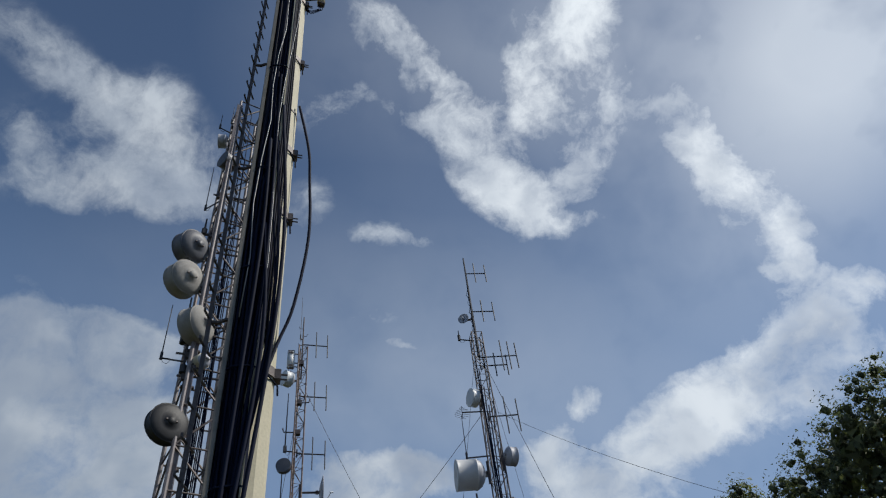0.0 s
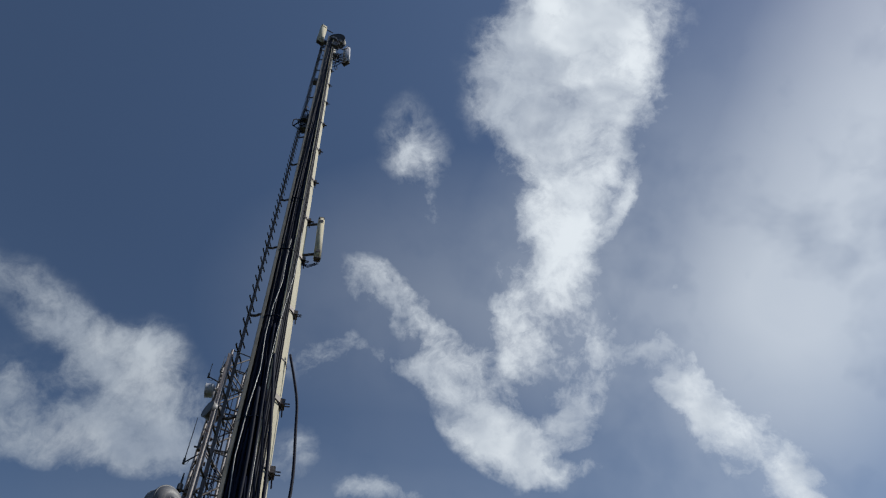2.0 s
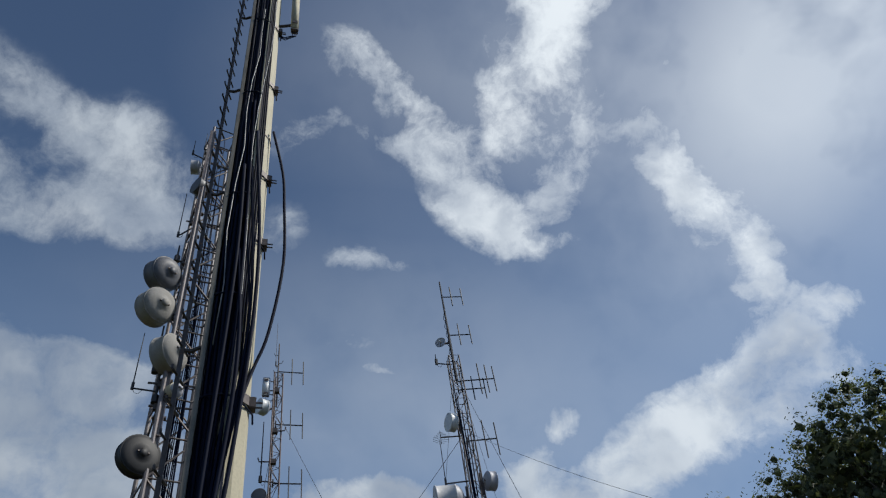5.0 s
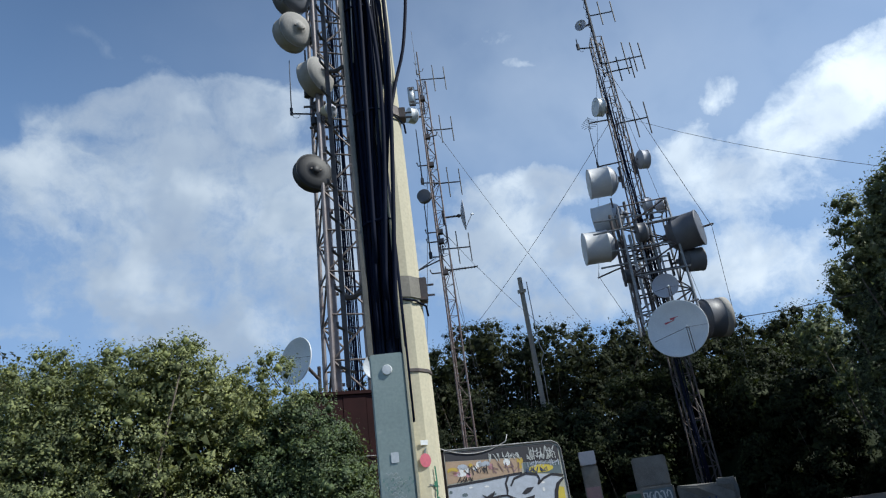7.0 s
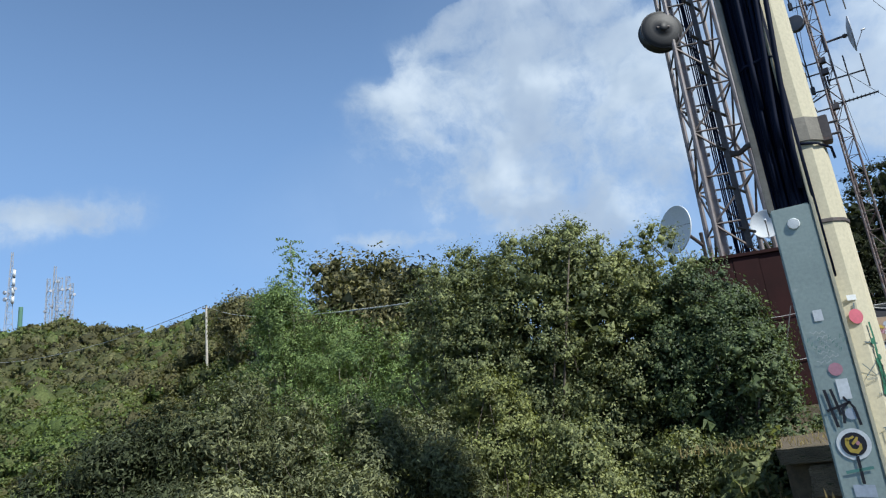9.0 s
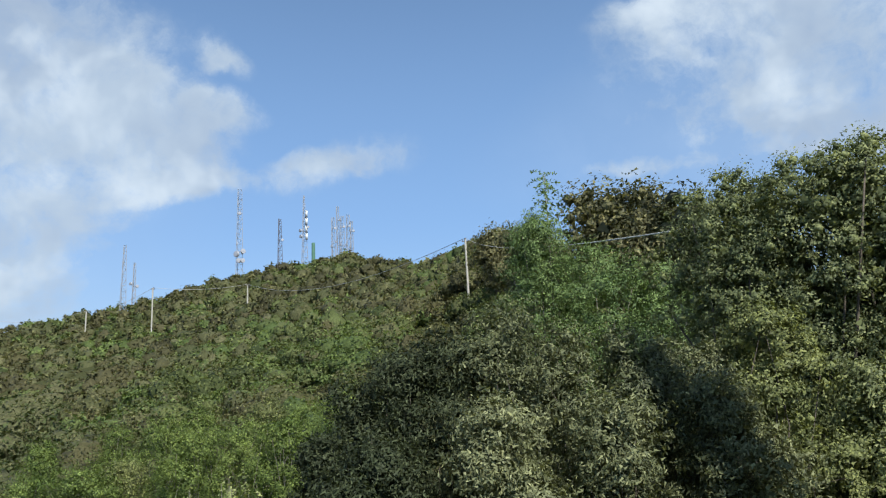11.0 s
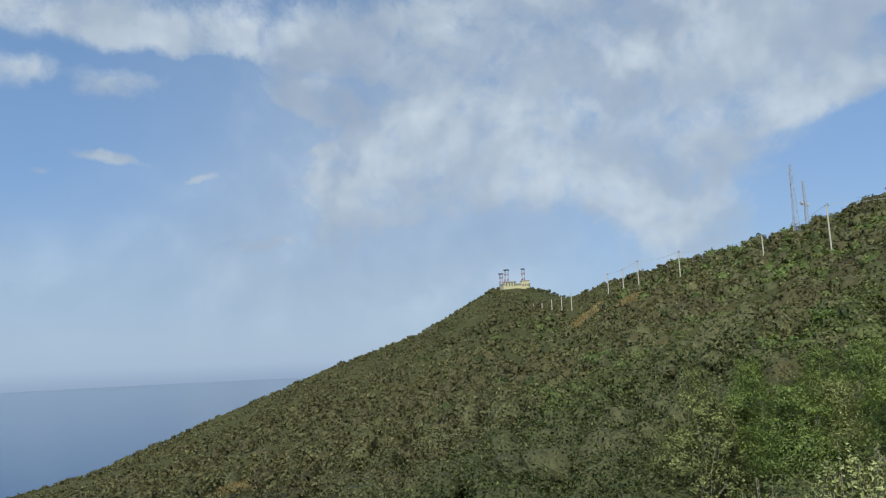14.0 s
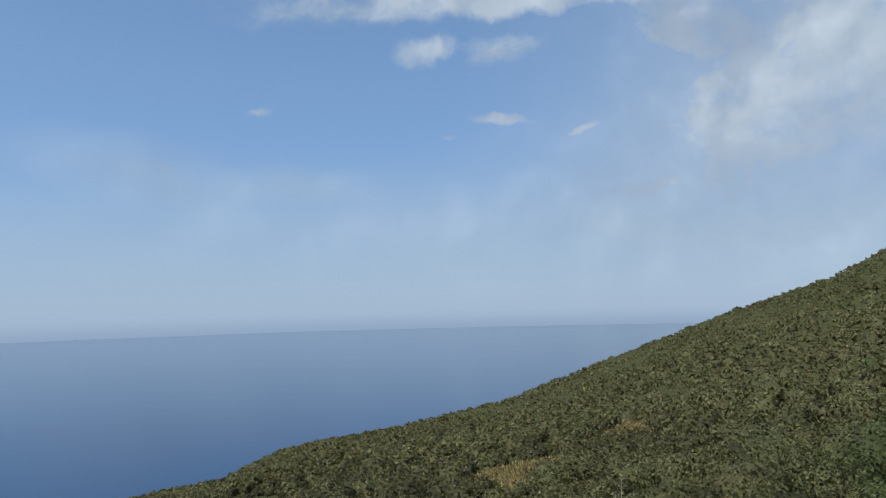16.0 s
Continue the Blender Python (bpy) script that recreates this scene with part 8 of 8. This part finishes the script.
def scrub_mesh(name, az, r, rad, per, leaf, tint, label, mat="maquis", lift=0.25, level=2, lobes=5, rough=0.12, shag=0.3):
    """Many shrubs as one mesh: each a lobed mound of dense foliage with loose leaves over it and a tint of its own."""
    n = len(az)
    a = np.radians(az)
    c = np.stack([-np.sin(a) * r, np.cos(a) * r, ground(az, r) + rad * lift], 1)
    size = np.stack([rad * RNG.uniform(0.85, 1.25, n), rad * RNG.uniform(0.85, 1.25, n), rad * RNG.uniform(0.7, 1.15, n)], 1)
    dirs, tri = ball(level, -0.3)
    k = len(dirs)
    # lobes: rounded heads of foliage standing out of the mound
    way = unit(n * lobes).reshape(n, lobes, 3)
    way[:, :, 2] = np.abs(way[:, :, 2]) * 0.9 + 0.1
    way /= np.linalg.norm(way, axis=2)[:, :, None]
    near = np.einsum("vc,nlc->nvl", dirs, way)
    swell = np.exp((near - 1) / 0.13).max(2)
    cv = c[:, None, :] + dirs[None] * size[:, None, :] * (((0.6 - 0.3 * shag) + 0.4 * swell) * (1 + RNG.normal(0, rough, (n, k))))[:, :, None]
    # normals of the mounds
    fn = np.cross(cv[:, tri[:, 1]] - cv[:, tri[:, 0]], cv[:, tri[:, 2]] - cv[:, tri[:, 0]])
    vn = np.zeros_like(cv)
    for q in range(3):
        np.add.at(vn, (slice(None), tri[:, q]), fn)
    vn /= np.linalg.norm(vn, axis=2)[:, :, None] + 1e-9
    vn = vn * 0.85 + np.array([0, 0, 0.3])
    # leaves scattered over the faces
    who = np.repeat(np.arange(n), per)
    face = tri[RNG.integers(0, len(tri), n * per)]
    b = RNG.dirichlet((1, 1, 1), n * per)
    pts = sum(cv[who, face[:, q]] * b[:, q:q + 1] for q in range(3))
    ln = sum(vn[who, face[:, q]] * b[:, q:q + 1] for q in range(3))
    pts = pts + ln * (rad[who] * (RNG.random(n * per) ** 1.4 * shag - 0.03))[:, None] + RNG.normal(0, 0.05, pts.shape) * rad[who][:, None]
    v, f = leaf_tris(pts, ln + np.array([0, 0, 0.2]), leaf[who] * RNG.uniform(0.6, 1.4, n * per), 0.5, 0.7)
    cf = (tri[None] + (np.arange(n) * k)[:, None, None]).reshape(-1, 3)
    nor = np.concatenate([vn.reshape(-1, 3), np.repeat(ln + RNG.normal(0, 0.4, ln.shape), 3, axis=0)])
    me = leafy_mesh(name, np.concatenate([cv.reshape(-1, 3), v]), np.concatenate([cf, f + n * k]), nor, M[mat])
    att = me.attributes.new("kind_tint", "FLOAT", "POINT")
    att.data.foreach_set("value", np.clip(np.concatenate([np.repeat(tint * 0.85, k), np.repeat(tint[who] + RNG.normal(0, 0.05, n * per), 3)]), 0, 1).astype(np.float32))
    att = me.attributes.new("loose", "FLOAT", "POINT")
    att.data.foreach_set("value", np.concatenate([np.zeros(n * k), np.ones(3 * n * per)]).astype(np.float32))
    tagged(new(name, me), label, "scrub", kind="stuff")


CLEARINGS = [(109.4, 330, 1.5, 18), (105.8, 300, 0.9, 12), (149.0, 47, 3.5, 12), (146.0, 58, 4.0, 13), (138.2, 90, 2.2, 15)]
BARE = [(66.2, 86, 0.3, 7), (115.3, 588, 1.4, 40)]          # no shrubs: below the pole, round the station


def slope_plants(name, n, r0, r1, per, leaf_k, size_k, label, az0=58.0, level=2, lobes=5, shag=0.3):
    # evenly scattered places, with a little jitter
    seq = np.arange(n)
    az = az0 + (188 - az0) * ((0.5 + seq * 0.7548776662) % 1.0) + RNG.normal(0, 0.25, n)
    es, rs = skyline(az)
    hi = np.minimum(rs * 1.03, r1)
    r = r0 * (hi / r0) ** (((0.5 + seq * 0.5698402910) % 1.0) ** 0.85) * RNG.uniform(0.97, 1.03, n)
    keep = hi > r0 * 1.05
    for ca, cr, wa, wr in CLEARINGS + BARE:
        keep &= ((az - ca) / wa) ** 2 + ((r - cr) / wr) ** 2 > 1
    az, r, rs = az[keep], r[keep], rs[keep]
    drift = np.array([noise.noise(Vector((x * 0.09, y * 0.02, 3.3))) for x, y in zip(az, r)])
    # greener near the hollow, dry and olive towards the open sea slope
    green = np.clip(1.1 - np.abs(az - 85) / 48, 0, 1) * np.clip(1.25 - r / 260, 0.55, 1)
    green = np.where((az > 104) & (r < 40), green * 0.5, green)
    tint = np.clip(0.14 + 0.42 * green + 0.5 * drift + RNG.normal(0, 0.27, len(az)), 0, 0.9)
    tint = tint * np.interp(az, [104, 126], [1.0, 0.5])
    # the darkest tints are left out beyond 80 m
    tint = np.where((r > 80) & (az > 92), np.maximum(tint, 0.08), tint)
    # fresh dark green below the viewpoint
    tint = np.where((az > 97) & (az < 122) & (r < 45 + (122 - az) * 5), 0.47 + 0.1 * drift, tint)
    # the steep cap of the summit is evenly dark green
    tint = np.where((az > 111.5) & (az < 118.5) & (r > 500), 0.48 + 0.05 * drift, tint)
    rad = (size_k[0] + size_k[1] * r) * (0.5 + 1.35 * RNG.random(len(az)) ** 2) * np.interp(az, [100, 122, 140], [1.0, 0.8, 0.66])
    # wind-clipped low growth along the open crest
    crest = np.clip((r / rs - 0.55) / 0.4, 0, 1) * np.clip((az - 98) / 12, 0, 1)
    rad = rad * (1 - 0.5 * crest) * np.interp(az, [163, 167], [1.0, 0.45])
    scrub_mesh(name, az, r, rad, per, np.minimum(rad * 0.2, leaf_k * r), tint, label, level=level, lobes=lobes, shag=shag, lift=0.25 if r0 < 100 else 0.12)


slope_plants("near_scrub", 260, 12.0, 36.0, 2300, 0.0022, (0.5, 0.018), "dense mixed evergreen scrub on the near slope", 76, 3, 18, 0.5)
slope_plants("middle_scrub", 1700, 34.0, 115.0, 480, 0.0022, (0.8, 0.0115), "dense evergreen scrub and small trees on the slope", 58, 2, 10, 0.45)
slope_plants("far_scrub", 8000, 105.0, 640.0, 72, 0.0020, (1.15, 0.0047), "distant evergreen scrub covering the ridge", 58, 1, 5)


def crest_scrub():
    # low wind-clipped bushes closing the open crest
    n = 5600
    seq = np.arange(n)
    az = 98 + 90 * ((0.5 + seq * 0.7548776662) % 1.0) + RNG.normal(0, 0.2, n)
    es, rs = skyline(az)
    r = rs * (0.62 + 0.385 * ((0.5 + seq * 0.5698402910) % 1.0))
    keep = r > 60
    for ca, cr, wa, wr in CLEARINGS[:2]:
        keep &= ((az - ca) / wa) ** 2 + ((r - cr) / wr) ** 2 > 1
    keep &= ((az - 115.3) / 0.9) ** 2 + ((r - 588) / 28) ** 2 > 1
    az, r = az[keep], r[keep]
    rad = (0.45 + 0.0024 * r) * RNG.uniform(0.6, 1.25, len(az))
    tint = np.clip(0.16 + RNG.normal(0, 0.13, len(az)), 0, 0.6)
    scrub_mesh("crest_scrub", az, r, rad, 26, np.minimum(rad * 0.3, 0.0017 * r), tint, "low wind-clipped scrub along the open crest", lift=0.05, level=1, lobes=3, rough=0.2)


crest_scrub()


def undergrowth():
    n = 300
    az = RNG.uniform(-48, 22, n)
    r = RNG.uniform(25.5, 39, n)
    free = ~((az > 4) & (az < 17) & (r < 27)) & ~((np.abs(az + 3.9) < 4) & (r < 27.5))
    az, r = az[free], r[free]
    rad = RNG.uniform(1.4, 2.6, len(az))
    scrub_mesh("undergrowth", az, r, rad, 330, rad * 0.04, RNG.random(len(az)), "evergreen undergrowth beneath the wood, its deep shade put into the leaf colour", "under", 0.6, 2, 9)


undergrowth()


def dry_grass():
    """Tufts of tall dry grass in the open patches of the slope."""
    place = []
    for ca, cr, wa, wr in CLEARINGS:
        k = 750
        q = RNG.uniform(-1, 1, (k, 2))
        q = q[(q ** 2).sum(1) < 1.15]
        place.append(np.stack([ca + q[:, 0] * wa, cr + q[:, 1] * wr], 1))
    place = np.concatenate(place)
    per = 10
    az, r = np.repeat(place[:, 0], per), np.repeat(place[:, 1], per)
    a = np.radians(az)
    h = 0.25 + 0.0022 * r
    c = np.stack([-np.sin(a) * r, np.cos(a) * r, ground(az, r)], 1) + RNG.normal(0, 1, (len(az), 3)) * (0.12 + 0.002 * r)[:, None] * np.array([1, 1, 0])
    lean = RNG.normal(0, 0.3, (len(az), 3)) * np.array([1, 1, 0])
    wide = unit(len(az)) * np.array([1, 1, 0]) * (h * 0.22)[:, None]
    tip = c + (np.array([0, 0, 1.0]) + lean) * h[:, None] * RNG.uniform(0.7, 1.3, (len(az), 1))
    v = np.stack([c - wide, c + wide, tip + wide * 0.3, tip - wide * 0.3], 1).reshape(-1, 3)
    ob = new("dry_grass", raw_mesh("dry_grass", v, np.arange(len(v)).reshape(-1, 4), M["dry"]))
    tagged(ob, "golden dry grass in open patches of the slope", "grass", kind="stuff")


dry_grass()


def tall_grass():
    """Dry seed stalks standing in front of the retaining wall."""
    k = 420
    az, r = RNG.uniform(17.5, 30, k), RNG.uniform(6.6, 8.2, k)
    a = np.radians(az)
    h = RNG.uniform(0.35, 0.95, k)
    c = np.stack([-np.sin(a) * r, np.cos(a) * r, ground(az, r)], 1)
    lean = RNG.normal(0, 0.16, (k, 3)) * np.array([1, 1, 0])
    tip = c + (np.array([0, 0, 1.0]) + lean) * h[:, None]
    side = unit(k) * np.array([1, 1, 0])
    stalk = np.stack([c - side * 0.004, c + side * 0.004, tip + side * 0.003, tip - side * 0.003], 1).reshape(-1, 3)
    ear = np.stack([tip - np.array([0, 0, 0.05]), tip + side * 0.014, tip + lean * 0.05 + np.array([0, 0, 0.07]), tip - side * 0.014], 1).reshape(-1, 3)
    v = np.concatenate([stalk, ear])
    ob = new("tall_grass", raw_mesh("tall_grass", v, np.arange(len(v)).reshape(-1, 4), M["dry"]))
    tagged(ob, "tall dry grass stalks before the retaining wall", "grass", kind="stuff")


tall_grass()


def terrace_weeds():
    """Dry tufts and dead stalks on the dusty strip of the terrace, along its edge and at the shed's foot."""
    k = 1500
    az = RNG.uniform(12, 31, k)
    r = np.where(RNG.random(k) < 0.3, RNG.uniform(7.6, 9.5, k), RNG.uniform(9.5, 17.4, k))
    a = np.radians(az)
    h = RNG.uniform(0.02, 0.09, k) * np.where((RNG.random(k) < 0.1) & (r > 14), 3.0, 1.0)
    c = np.stack([-np.sin(a) * r, np.cos(a) * r, np.full(k, TERRACE_Z)], 1)
    lean = RNG.normal(0, 0.35, (k, 3)) * np.array([1, 1, 0])
    side = unit(k) * np.array([1, 1, 0]) * RNG.uniform(0.003, 0.008, (k, 1))
    tip = c + (np.array([0, 0, 1.0]) + lean) * h[:, None]
    v = np.stack([c - side, c + side, tip + side * 0.2, tip - side * 0.2], 1).reshape(-1, 3)
    ob = new("dry_weeds", raw_mesh("dry_weeds", v, np.arange(len(v)).reshape(-1, 4), M["dry"]))
    tagged(ob, "short dry weeds and straw on the dusty terrace", "grass", kind="stuff")


terrace_weeds()
